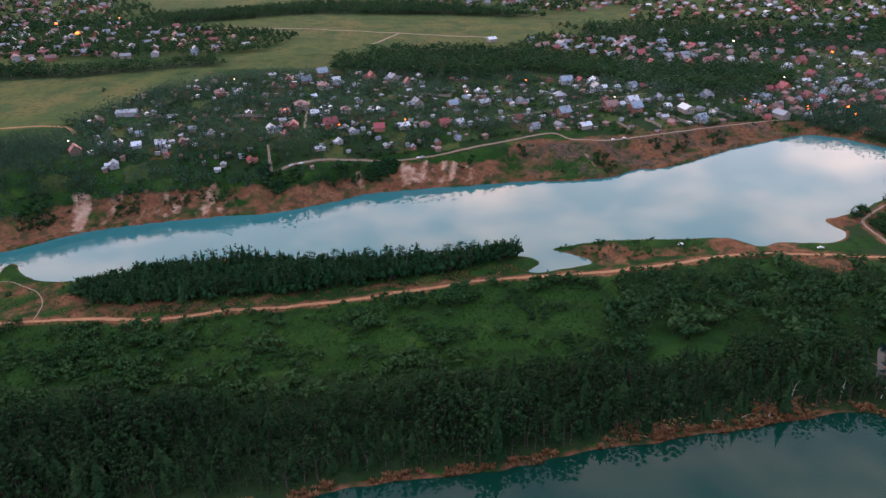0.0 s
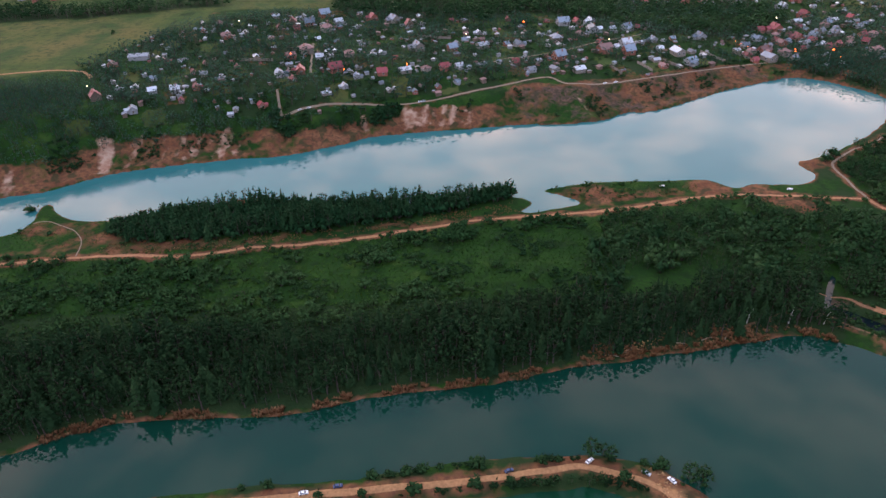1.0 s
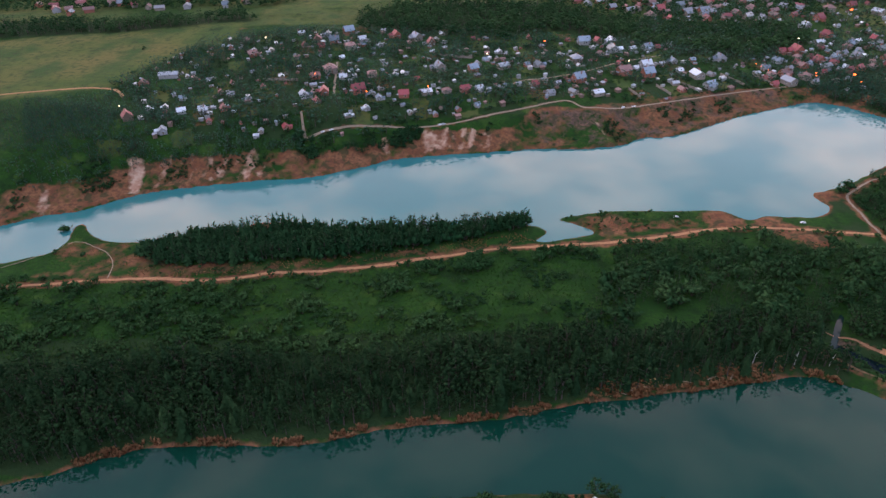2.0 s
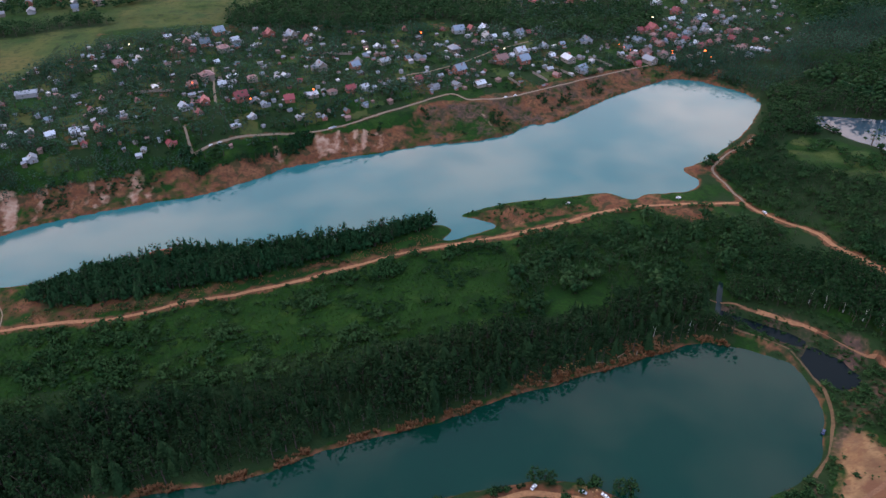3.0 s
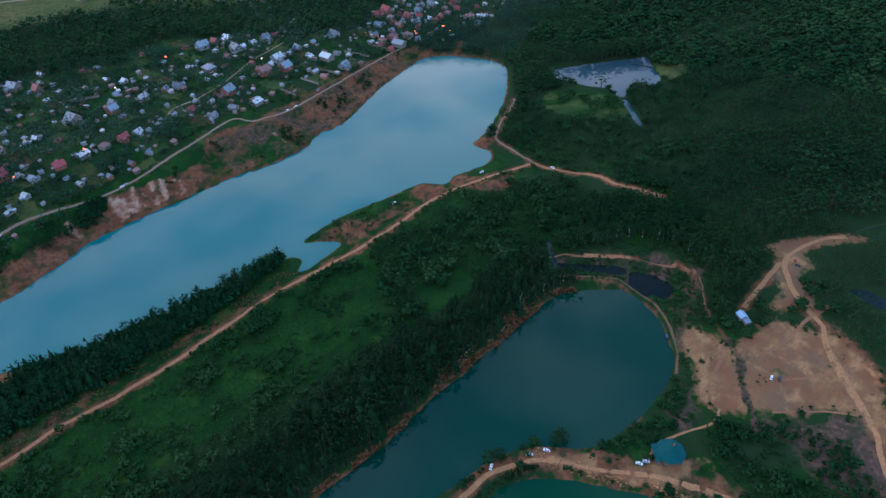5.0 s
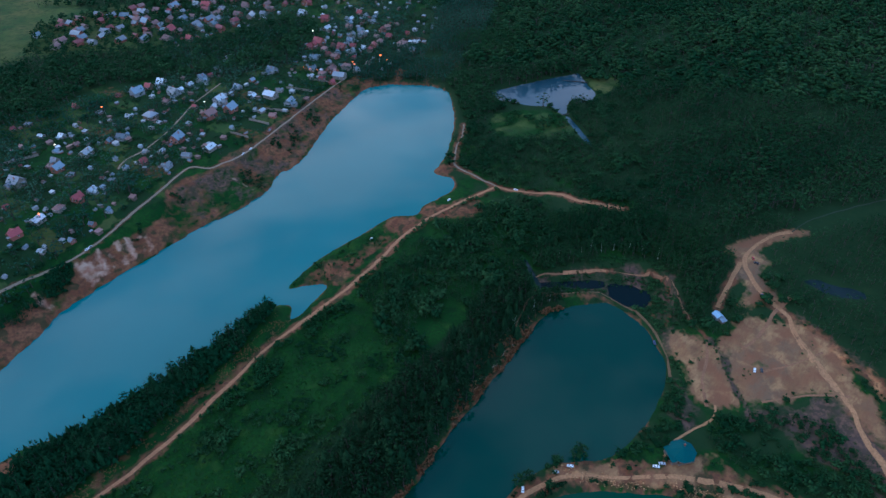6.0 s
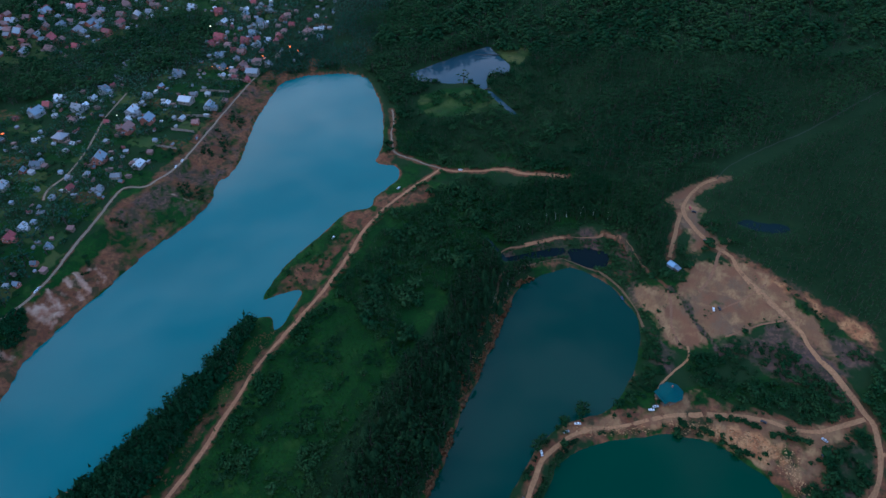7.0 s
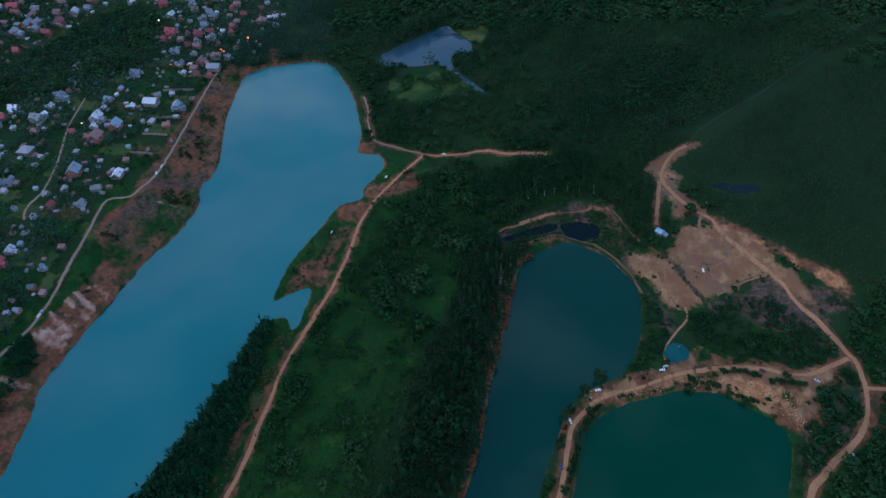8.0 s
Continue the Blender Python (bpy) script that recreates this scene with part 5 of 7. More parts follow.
wood_mass("pool_sedge", p[np.minimum(signed(p, POOL, 10), signed(p, DITCH, 10)) > -1.2], r1.uniform(0.4, 1.1, int((np.minimum(signed(p, POOL, 10), signed(p, DITCH, 10)) > -1.2).sum())), SHRUB, [BARK, BUSH], "sedge and willow shoots standing in the pools", 231, (0.8, 1.3))
crest_belt = [(-196, 265), (-226, 318), (-196, 328), (-160, 312), (-126, 309), (-81, 310), (-77, 287), (-116, 276), (-151, 277), (-174, 271)]
p = spread(crest_belt, 3.0, 239, lambda g: dry(g, 13.5, 0.8) & np.all([np.hypot(g[:, 0] - a, g[:, 1] - b + 2.5) > 5.5 for a, b in ((-98, 297), (-124, 300), (-145, 293), (-86, 299), (-141, 311), (-130, 312), (-120, 313), (-152, 319), (-166, 304))], axis=0))
wood_mass("crest_belt", p, sizes_for(p, 2.4, 4.8, 239, 10, 0.2), MID_TREE[:3] + SMALL_TREE[:2], [BARK, HAZED_ORCHARD], "dark close-set trees above the clay bluff", 239, (1.1, 1.6))
rows = np.vstack([curve([(73.2, 39.3), (76, 32.7), (76.2, 26)], False, 0.5), curve([(75, 22), (77.6, 15.5), (78, 9)], False, 0.6), curve([(66, 51), (63.8, 48.5)], False, 0.3), curve([(66, 44), (65.6, 39.5)], False, 0.4), curve([(63.9, 34), (63.6, 27)], False, 0.6)])
p = np.repeat(rows, 2, 0) + r1.normal(0, 0.45, (2 * len(rows), 2))
p = p[np.all([signed(p, w, 10) > 0.2 for w in WATERS], axis=0) & (far_from(p, causeway_road) > 1.3)]
wood_mass("bank_scrub", p, r1.uniform(0.6, 1.7, len(p)), SHRUB, [BARK, LEAF], "dark bushes between the sand road and ochre bank", 253, (0.9, 1.5))
p = spread([(124, -8), (118, 2), (128, 14), (136, 22), (146, 34), (142, 20), (134, 4)], 1.6, 254, lambda g: dry(g, 0.5, 0.8) & (wave(g, 6, 255) > -0.1))
wood_mass("ridge_scrub", p, sizes_for(p, 0.5, 1.7, 254), SHRUB, [BARK, LEAF], "low scrub between quarry road and clay ridge", 254, (0.9, 1.5))
p = spread([(58, 10), (64, 4), (72, 3), (84, 2), (92, -6), (86, -10.5), (76, -12), (64, -9), (50, 0), (34, 7), (30, 11), (50, 11)], 1.6, 259, lambda g: dry(g, 0.4, 0.5) & (wave(g, 6, 260) > -0.35))
wood_mass("lake_end_scrub", p, sizes_for(p, 0.5, 2.2, 259), SHRUB, [BARK, LEAF], "dark scrub at the end of the round lake", 259, (0.9, 1.5))
p = spread(sand_pit, 1.7, 263)
p = p[((wave(p, 9, 264) + 0.7 * wave(p, 3, 265) > 1.15) | (far_from(p, np.array([(128, 72), (115, 58.5), (104, 46)], float)) < 1.6)) & (far_from(p, quarry_road) > 2.0)]
wood_mass("pit_tufts", p, r1.uniform(0.25, 0.8, len(p)), SHRUB, [BARK, BUSH], "sparse weed tufts on bare sand", 263, (0.9, 1.7))
p = spread([(206, 269), (226, 289), (239, 314), (262, 302), (246, 276), (240, 256), (226, 263)], 2.5, 266, lambda g: dry(g, 0.8, 0.6))
wood_mass("head_thicket", p, sizes_for(p, 1.8, 4.8, 266, 9, 0.3), FULL[:3] + SHRUB, [BARK, LEAF], "uneven dark thicket between lake and pond", 266, (0.9, 1.4))
causeway_edge = np.vstack([curve([(-60, 81.5), (-26, 82.5), (0, 83.6), (26, 84.2), (40, 81)], False, 0.8), curve([(-60, 87), (-26, 88), (0, 90), (24, 90.6), (44, 88.5)], False, 1.0), curve([(10, 83.8), (33, 83.4)], False, 0.4)])
p = causeway_edge + r1.normal(0, 0.5, causeway_edge.shape)
p = p[dry(p, 0.1, 0.3) & (wave(p, 5, 240) > -0.2)]
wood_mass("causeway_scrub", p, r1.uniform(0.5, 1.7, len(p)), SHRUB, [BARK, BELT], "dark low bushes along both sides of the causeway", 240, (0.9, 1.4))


# ---- village ----
VILLAGE = np.array([(-200, 360), (-150, 300), (-70, 292), (0, 318), (58, 337), (105, 333), (190, 366), (240, 350), (330, 400), (380, 560), (280, 600), (160, 560), (120, 450), (60, 450), (-30, 462), (-110, 468), (-160, 450)], float)


def part(name, bm, mat, parent, label=""):
    me = bpy.data.meshes.new(name)
    bm.to_mesh(me)
    bm.free()
    me.materials.append(mat)
    ob = new(name, me)
    ob.parent = parent
    return tagged(ob, label) if label else ob


def box(bm, x, y, z, sx, sy, sz, bevel=0.0):
    g = bmesh.ops.create_cube(bm, size=1.0, matrix=Matrix.Translation((x, y, z)) @ Matrix.Diagonal((sx, sy, sz, 1)))
    if bevel:
        bmesh.ops.bevel(bm, geom=[e for e in bm.edges if any(v in g["verts"] for v in e.verts)], offset=bevel, segments=1, affect="EDGES")
    return bm


def gable_walls(w, d, h, rise):
    """House walls with two gable ends, closed below the roof."""
    bm = bmesh.new()
    prof = [(-w / 2, -0.6), (w / 2, -0.6), (w / 2, h), (0, h + rise), (-w / 2, h)]
    a = [bm.verts.new((x, -d / 2, z)) for x, z in prof]
    b = [bm.verts.new((x, d / 2, z)) for x, z in prof]
    bm.faces.new(a)
    bm.faces.new(b[::-1])
    for i in range(5):
        bm.faces.new((a[i], b[i], b[(i + 1) % 5], a[(i + 1) % 5]))
    bmesh.ops.recalc_face_normals(bm, faces=bm.faces)
    return bm


def gable_roof(w, d, h, rise, over=0.35, thick=0.12):
    bm = bmesh.new()
    k = rise / (w / 2)
    x1 = w / 2 + over
    top = [(-x1, h - k * over + thick), (0, h + rise + thick), (x1, h - k * over + thick)]
    low = [(x, z - thick * 0.9) for x, z in top]
    ring = top + low[::-1]
    a = [bm.verts.new((x, -d / 2 - over, z + 0.02)) for x, z in ring]
    b = [bm.verts.new((x, d / 2 + over, z + 0.02)) for x, z in ring]
    bm.faces.new(a)
    bm.faces.new(b[::-1])
    for i in range(6):
        bm.faces.new((a[i], b[i], b[(i + 1) % 6], a[(i + 1) % 6]))
    bmesh.ops.recalc_face_normals(bm, faces=bm.faces)
    return bm


def hip_roof(w, d, h, rise, over=0.35):
    bm = bmesh.new()
    x1, y1, r = w / 2 + over, d / 2 + over, max(0.2, d / 2 - w / 2 * 0.8)
    base = [bm.verts.new(p) for p in ((-x1, -y1, h), (x1, -y1, h), (x1, y1, h), (-x1, y1, h))]
    low_ = [bm.verts.new((v.co.x, v.co.y, h - 0.12)) for v in base]
    t = [bm.verts.new((0, -r, h + rise)), bm.verts.new((0, r, h + rise))]
    for f in ((base[0], base[1], t[0]), (base[1], base[2], t[1], t[0]), (base[2], base[3], t[1]), (base[3], base[0], t[0], t[1]), low_[::-1]):
        bm.faces.new(f)
    for i in range(4):
        bm.faces.new((base[i], low_[i], low_[(i + 1) % 4], base[(i + 1) % 4]))
    bmesh.ops.recalc_face_normals(bm, faces=bm.faces)
    return bm


GLASS = material("window_glass", (0.03, 0.035, 0.04), 0.08, 0.1)
TRIM = material("white_window_trim", (0.55, 0.55, 0.54), 0.6, 0.1, 4)
TIMBER = material("weathered_timber", (0.17, 0.12, 0.085), 0.85, 0.35, 3, 0.02)
BRICKWORK = material("red_brick_wall", (0.33, 0.12, 0.08), 0.9, 0.3, 6)
PLASTER = material("pale_plaster", (0.26, 0.22, 0.18), 0.9, 0.18, 2)
SIDING = material("light_siding", (0.30, 0.305, 0.31), 0.7, 0.15, 2)
ROOF_R = material("red_roof_sheet", (0.25, 0.045, 0.048), 0.55, 0.3, 1.5, per_object=0.4)
ROOF_W = material("bright_tin_roof", (0.44, 0.47, 0.50), 0.4, 0.3, 1.2, metal=0.15, per_object=0.6)
ROOF_G = material("grey_slate_roof", (0.25, 0.26, 0.285), 0.7, 0.25, 1.5, per_object=0.3)
ROOF_B = material("blue_grey_roof_sheet", (0.18, 0.23, 0.28), 0.5, 0.3, 1.5, per_object=0.4)
ROOF_P = material("rusty_pink_roof", (0.25, 0.135, 0.12), 0.7, 0.35, 1.5, per_object=0.35)
ROOF_T = material("teal_roof_sheet", (0.012, 0.078, 0.080), 0.85, 0.25, 1.5)
ROOF_T.node_tree.nodes["Principled BSDF"].inputs["Specular IOR Level"].default_value = 0.15


def house(label, wall, roof, w=5.0, d=6.0, h=2.6, rise=2.2, hip=False, lit=None, wing=False):
    """A village house at the origin: walls, roof, chimney, door and windows with frames and panes."""
    top = new("house")
    part("wall", gable_walls(w, d, h, 0.02 if hip else rise), wall, top)
    part("roof", hip_roof(w, d, h + 0.06, rise) if hip else gable_roof(w, d, h, rise), roof, top)
    part("chimney", box(bmesh.new(), w * 0.2, d * 0.15, h + rise * 0.9, 0.4, 0.4, 1.3, 0.04), BRICKWORK, top, "brick chimney")
    for x, y, turn in ((-w * 0.24, -d / 2, 0), (w * 0.24, -d / 2, 0), (w / 2, d * 0.1, 90), (-w / 2, -d * 0.1, 270)):
        win = part("window", box(bmesh.new(), 0, -0.03, 0, 0.95, 0.1, 1.15, 0.02), TRIM, top)
        win.matrix_local = pose(x, y, 1.5, 0, 0, turn)
        part("pane", box(bmesh.new(), 0, -0.09, 0, 0.72, 0.03, 0.92), lit or GLASS, win)
    if not hip and rise > 1.6:
        win = part("attic_window", box(bmesh.new(), 0, -d / 2 - 0.03, h + rise * 0.35, 0.8, 0.1, 0.8, 0.02), TRIM, top)
        part("pane", box(bmesh.new(), 0, -d / 2 - 0.09, h + rise * 0.35, 0.6, 0.03, 0.6), GLASS, win)
    part("door", box(bmesh.new(), 0, d / 2 + 0.02, 0.95, 0.85, 0.08, 1.9, 0.02), TIMBER, top)
    if wing:
        # a lower wing across the house, under its own roof
        for name, bm, mat in (("wing_wall", gable_walls(w * 0.55, w * 0.9, h * 0.8, rise * 0.5), wall), ("wing_roof", gable_roof(w * 0.55, w * 0.9, h * 0.8, rise * 0.5), roof)):
            bmesh.ops.transform(bm, matrix=pose(w * 0.55, -d * 0.12, 0, 0, 0, 90), verts=bm.verts)
            part(name, bm, mat, top)
        part("porch", box(bmesh.new(), -w * 0.1, d / 2 + 0.75, 2.1, 1.9, 1.5, 0.1, 0.02), ROOF_G, top, "grey porch roof")
        for x in (-w * 0.1 - 0.8, -w * 0.1 + 0.8):
            part("porch_post", box(bmesh.new(), x, d / 2 + 1.35, 1.0, 0.12, 0.12, 2.2), TIMBER, top)
    return tagged(top, label, "house", "village houses")


def outbuilding(label, wall, roof, w=3.0, d=4.0, h=1.9):
    """A garden shed with a lean-to roof and a plank door."""
    top = new("garden_shed")
    bm = bmesh.new()
    prof = [(-w / 2, -0.5), (w / 2, -0.5), (w / 2, h), (-w / 2, h + 0.45)]
    a = [bm.verts.new((x, -d / 2, z)) for x, z in prof]
    b = [bm.verts.new((x, d / 2, z)) for x, z in prof]
    for f in (a, b[::-1]):
        bm.faces.new(f)
    for i in range(4):
        bm.faces.new((a[i], b[i], b[(i + 1) % 4], a[(i + 1) % 4]))
    bmesh.ops.recalc_face_normals(bm, faces=bm.faces)
    part("wall", bm, wall, top)
    bm = box(bmesh.new(), 0, 0, 0, w + 0.5, d + 0.5, 0.09, 0.02)
    bmesh.ops.transform(bm, matrix=pose(0, 0, h + 0.31, 0, math.degrees(math.atan2(0.45, w)), 0), verts=bm.verts)
    part("roof", bm, roof, top)
    part("door", box(bmesh.new(), w * 0.1, -d / 2 - 0.03, 0.85, 0.8, 0.07, 1.7, 0.01), TIMBER, top)
    return tagged(top, label, "shed", "garden sheds")


KINDS = {
    "r": [house("red-roofed brick house with white window frames", BRICKWORK, ROOF_R, wing=True), house("timber house with a steep red roof", TIMBER, ROOF_R, 5, 5.4, 2.6, 2.6)],
    "w": [house("pale house under a bright tin roof", SIDING, ROOF_W, 5, 5.6, 2.4, 1.9, wing=True), house("plastered house with a low bright metal roof", PLASTER, ROOF_W, 5, 6.4, 2.4, 1.4)],
    "g": [house("plastered house with a grey slate roof", PLASTER, ROOF_G, 5, 6.0, 2.6, 2.1, wing=True), house("timber house with a grey hipped roof", TIMBER, ROOF_G, 5.4, 6.2, 2.6, 1.8, True)],
    "b": [house("light house with a blue-grey sheet roof", SIDING, ROOF_B, 5, 6.0, 2.5, 2.0, wing=True), house("brick house with a blue-grey roof", BRICKWORK, ROOF_B, 5, 5.5, 2.6, 2.2)],
    "p": [house("brick house with a rusty pink roof", BRICKWORK, ROOF_P, 5, 6.2, 2.7, 2.0, wing=True), house("plastered house with a hipped pinkish roof", PLASTER, ROOF_P, 5.6, 6.0, 2.8, 1.7, True)],
}
SHEDS = [outbuilding("small garden shed with a bright tin roof", SIDING, ROOF_W), outbuilding("timber garden shed with a grey roof", TIMBER, ROOF_G, 2.6, 3.4),
         outbuilding("garden shed under a rusty roof", TIMBER, ROOF_P, 2.8, 3.6), outbuilding("garden shed with a blue-grey roof", SIDING, ROOF_B, 2.4, 3.2)]

# houses by street: x, y, width, roof
street_west = [(-166, 304, 7.7, 'r'), (-178, 356, 5.4, 'p'), (-145, 293, 5.9, 'w'), (-98, 297, 3.1, 'w'), (-124, 300, 4.0, 'r'), (-86, 299, 4.8, 'r'), (-141, 311, 5.9, 'w'), (-130, 312, 6.4, 'w'), (-120, 313, 5.2, 'r'), (-152, 319, 2.4, 'w'), (-110, 325, 5.3, 'b'), (-82, 331, 6.9, 'b'), (-72, 337, 7.0, 'r'), (-128, 337, 4.3, 'r'), (-80, 349, 4.6, 'w'), (-141, 359, 3.3, 'w'), (-81, 362, 6.7, 'p'), (-156, 367, 4.1, 'w'), (-74, 374, 9.7, 'p'), (-98, 399, 4.9, 'p'), (-71, 402, 4.4, 'w'), (-127, 406, 6.5, 'p')]
street_hill = [(-117, 414, 5.1, 'w'), (-68, 422, 8.4, 'p'), (-146, 423, 5.3, 'b'), (-87, 425, 5.0, 'r'), (-98, 425, 5.4, 'r'), (-80, 434, 8.6, 'b'), (-91, 436, 7.9, 'r'), (-86, 451, 6.5, 'b'), (-105, 453, 5.7, 'w'), (-73, 456, 10.6, 'b'), (-57, 312, 2.9, 'w'), (-12, 318, 3.9, 'b'), (0, 322, 3.3, 'b'), (-25, 319, 3.6, 'w'), (10, 326, 4.0, 'b'), (-42, 330, 5.0, 'b'), (-29, 334, 6.9, 'r'), (-46, 336, 5.0, 'g'), (-17, 339, 7.0, 'w'), (-54, 340, 8.9, 'r'), (-6, 342, 5.8, 'p'), (4, 344, 6.5, 'r'), (12, 346, 5.9, 'w'), (-65, 362, 6.0, 'w')]
street_mid = [(-49, 367, 6.8, 'p'), (-36, 370, 3.1, 'w'), (-31, 372, 4.8, 'w'), (-62, 373, 3.4, 'w'), (10, 381, 7.7, 'b'), (-10, 382, 9.1, 'g'), (-43, 389, 4.3, 'w'), (18, 403, 3.0, 'b'), (-60, 428, 5.0, 'b'), (-49, 428, 4.6, 'w'), (-16, 433, 7.8, 'r'), (-62, 439, 7.1, 'w'), (-26, 445, 8.8, 'g'), (-40, 450, 8.1, 'r'), (-9, 457, 4.9, 'w'), (-50, 465, 4.2, 'w'), (51, 342, 5.7, 'w'), (77, 343, 7.3, 'w'), (64, 345, 5.9, 'w'), (44, 355, 5.9, 'r'), (70, 365, 10.2, 'b'), (51, 365, 4.0, 'g'), (113, 377, 9.5, 'b'), (99, 378, 10.8, 'p')]
street_high = [(28, 387, 7.9, 'w'), (50, 390, 7.0, 'b'), (109, 390, 4.5, 'w'), (43, 392, 4.9, 'b'), (75, 394, 3.6, 'w'), (116, 394, 9.0, 'w'), (29, 402, 3.7, 'p'), (75, 404, 8.8, 'g'), (92, 416, 5.4, 'p'), (28, 418, 5.0, 'w'), (102, 424, 9.4, 'w'), (116, 429, 5.6, 'w'), (86, 441, 11.1, 'b'), (96, 445, 6.5, 'r'), (106, 447, 7.3, 'w'), (113, 585, 8.0, 'p'), (52, 594, 9.0, 'w'), (86, 596, 7.1, 'b'), (144, 359, 8.1, 'b'), (125, 362, 5.1, 'w'), (194, 370, 11.2, 'w'), (209, 370, 5.7, 'g'), (142, 376, 10.6, 'w'), (207, 378, 7.4, 'p')]
street_lake = [(151, 379, 4.6, 'g'), (196, 381, 8.1, 'p'), (188, 381, 5.9, 'p'), (180, 383, 4.7, 'w'), (134, 384, 5.3, 'w'), (127, 399, 3.1, 'w'), (135, 402, 6.2, 'b'), (148, 405, 4.8, 'b'), (202, 407, 6.8, 'b'), (167, 409, 8.2, 'b'), (213, 427, 6.2, 'r'), (126, 431, 8.1, 'b'), (133, 432, 4.9, 'r'), (144, 442, 4.2, 'g'), (161, 454, 4.3, 'g'), (162, 506, 6.6, 'r'), (161, 532, 9.7, 'r'), (194, 541, 5.1, 'g'), (213, 542, 7.2, 'p'), (158, 564, 12.2, 'b'), (214, 566, 9.6, 'r'), (156, 574, 10.1, 'p'), (185, 575, 6.3, 'r'), (212, 578, 7.5, 'w')]
street_east = [(194, 584, 9.6, 'b'), (168, 588, 9.5, 'g'), (260, 365, 5.2, 'b'), (272, 373, 5.3, 'w'), (262, 378, 7.9, 'p'), (240, 396, 4.4, 'w'), (229, 397, 6.9, 'w'), (229, 408, 7.9, 'r'), (242, 413, 6.5, 'b'), (256, 415, 6.7, 'g'), (262, 424, 5.6, 'b'), (223, 427, 9.8, 'r'), (280, 430, 6.1, 'w'), (247, 447, 7.5, 'w'), (273, 448, 5.8, 'w'), (260, 464, 7.8, 'r'), (257, 490, 8.0, 'w'), (274, 507, 8.8, 'r'), (292, 530, 10.2, 'p'), (302, 564, 7.6, 'w'), (287, 567, 10.7, 'r'), (248, 574, 6.3, 'g'), (226, 578, 8.4, 'w'), (306, 618, 8.1, 'r')]
street_far = [(324, 518, 10.3, 'w'), (342, 521, 8.4, 'r'), (316, 542, 7.4, 'r')]
HOUSES = street_west + street_hill + street_mid + street_high + street_lake + street_east + street_far
rng = random.Random(7)
used = set()
taken = []


def settle(kind_list, x, y, turn, s):
    """Puts the first house of a kind, or a copy, on the ground."""
    i = rng.randrange(len(kind_list))
    src = kind_list[i]
    m = pose(x, y, float(height(x, y)[0]) - 0.02, 0, 0, turn) @ Matrix.Diagonal((s, s, s, 1))
    if src.name not in used:
        used.add(src.name)
        src.matrix_basis = m
        return src
    keep_scale = src.scale.copy()
    src.scale = (1, 1, 1)
    ob = copy_thing(src, m)
    src.scale = keep_scale
    return ob


for x, y, w, k in HOUSES:
    turn = rng.choice((20, 110, 200, 290)) + rng.uniform(-12, 12)
    settle(KINDS[k], x, y, turn, min(1.2, max(0.5, w / 8.0)))
    taken.append((x, y, w * 0.6))

# close-set houses at the head of the lake
for x, y in spread([(172, 366), (188, 366), (204, 372), (222, 380), (244, 384), (266, 396), (290, 424), (286, 456), (250, 440), (222, 420), (196, 400), (176, 388)], 9.6, 261, lambda g: dry(g, 8, 1.5)):
    if all((x - a) ** 2 + (y - b) ** 2 > (c + 2.6) ** 2 for a, b, c in taken):
        w = rng.uniform(4.4, 6.6)
        settle(KINDS[rng.choice("rrpprwgb")], x, y, rng.choice((25, 115, 205, 295)) + rng.uniform(-12, 12), w / 8.0)
        taken.append((x, y, w * 0.6))

# outbuildings close beside their houses
for x, y, w, k in HOUSES:
    for _ in range(rng.choice((0, 1, 2, 2, 3))):
        a, far = rng.uniform(0, 6.283), w * 0.42 + rng.uniform(1.2, 5.0)
        u, v = x + far * math.cos(a), y + far * math.sin(a)
        if y < 480 and dry(np.array([(u, v)]), 8, 1.6)[0] and all((u - p) ** 2 + (v - q) ** 2 > (0.7 * c + 1.0) ** 2 for p, q, c in taken):
            settle(SHEDS, u, v, rng.choice((20, 110, 200, 290)) + rng.uniform(-14, 14), rng.uniform(0.4, 0.85))
            taken.append((u, v, 1.8))

# gardens: more small houses and sheds between the streets
spare = spread(VILLAGE, 14, 71, lambda g: dry(g, 8, 2.5))
for x, y in spare:
    if all((x - a) ** 2 + (y - b) ** 2 > (c + 4.5) ** 2 for a, b, c in taken) and not any(inside(np.array([(x, y)]), w)[0] for w in WOODS):
        if rng.random() < 0.2:
            settle(KINDS[rng.choice("rwgbpwg")], x, y, rng.choice((20, 110, 200)) + rng.uniform(-10, 10), rng.uniform(0.45, 0.65))
        elif rng.random() < 0.7:
            settle(SHEDS, x, y, rng.choice((20, 110, 200, 290)) + rng.uniform(-10, 10), rng.uniform(0.5, 0.9))
        taken.append((x, y, 3.0))


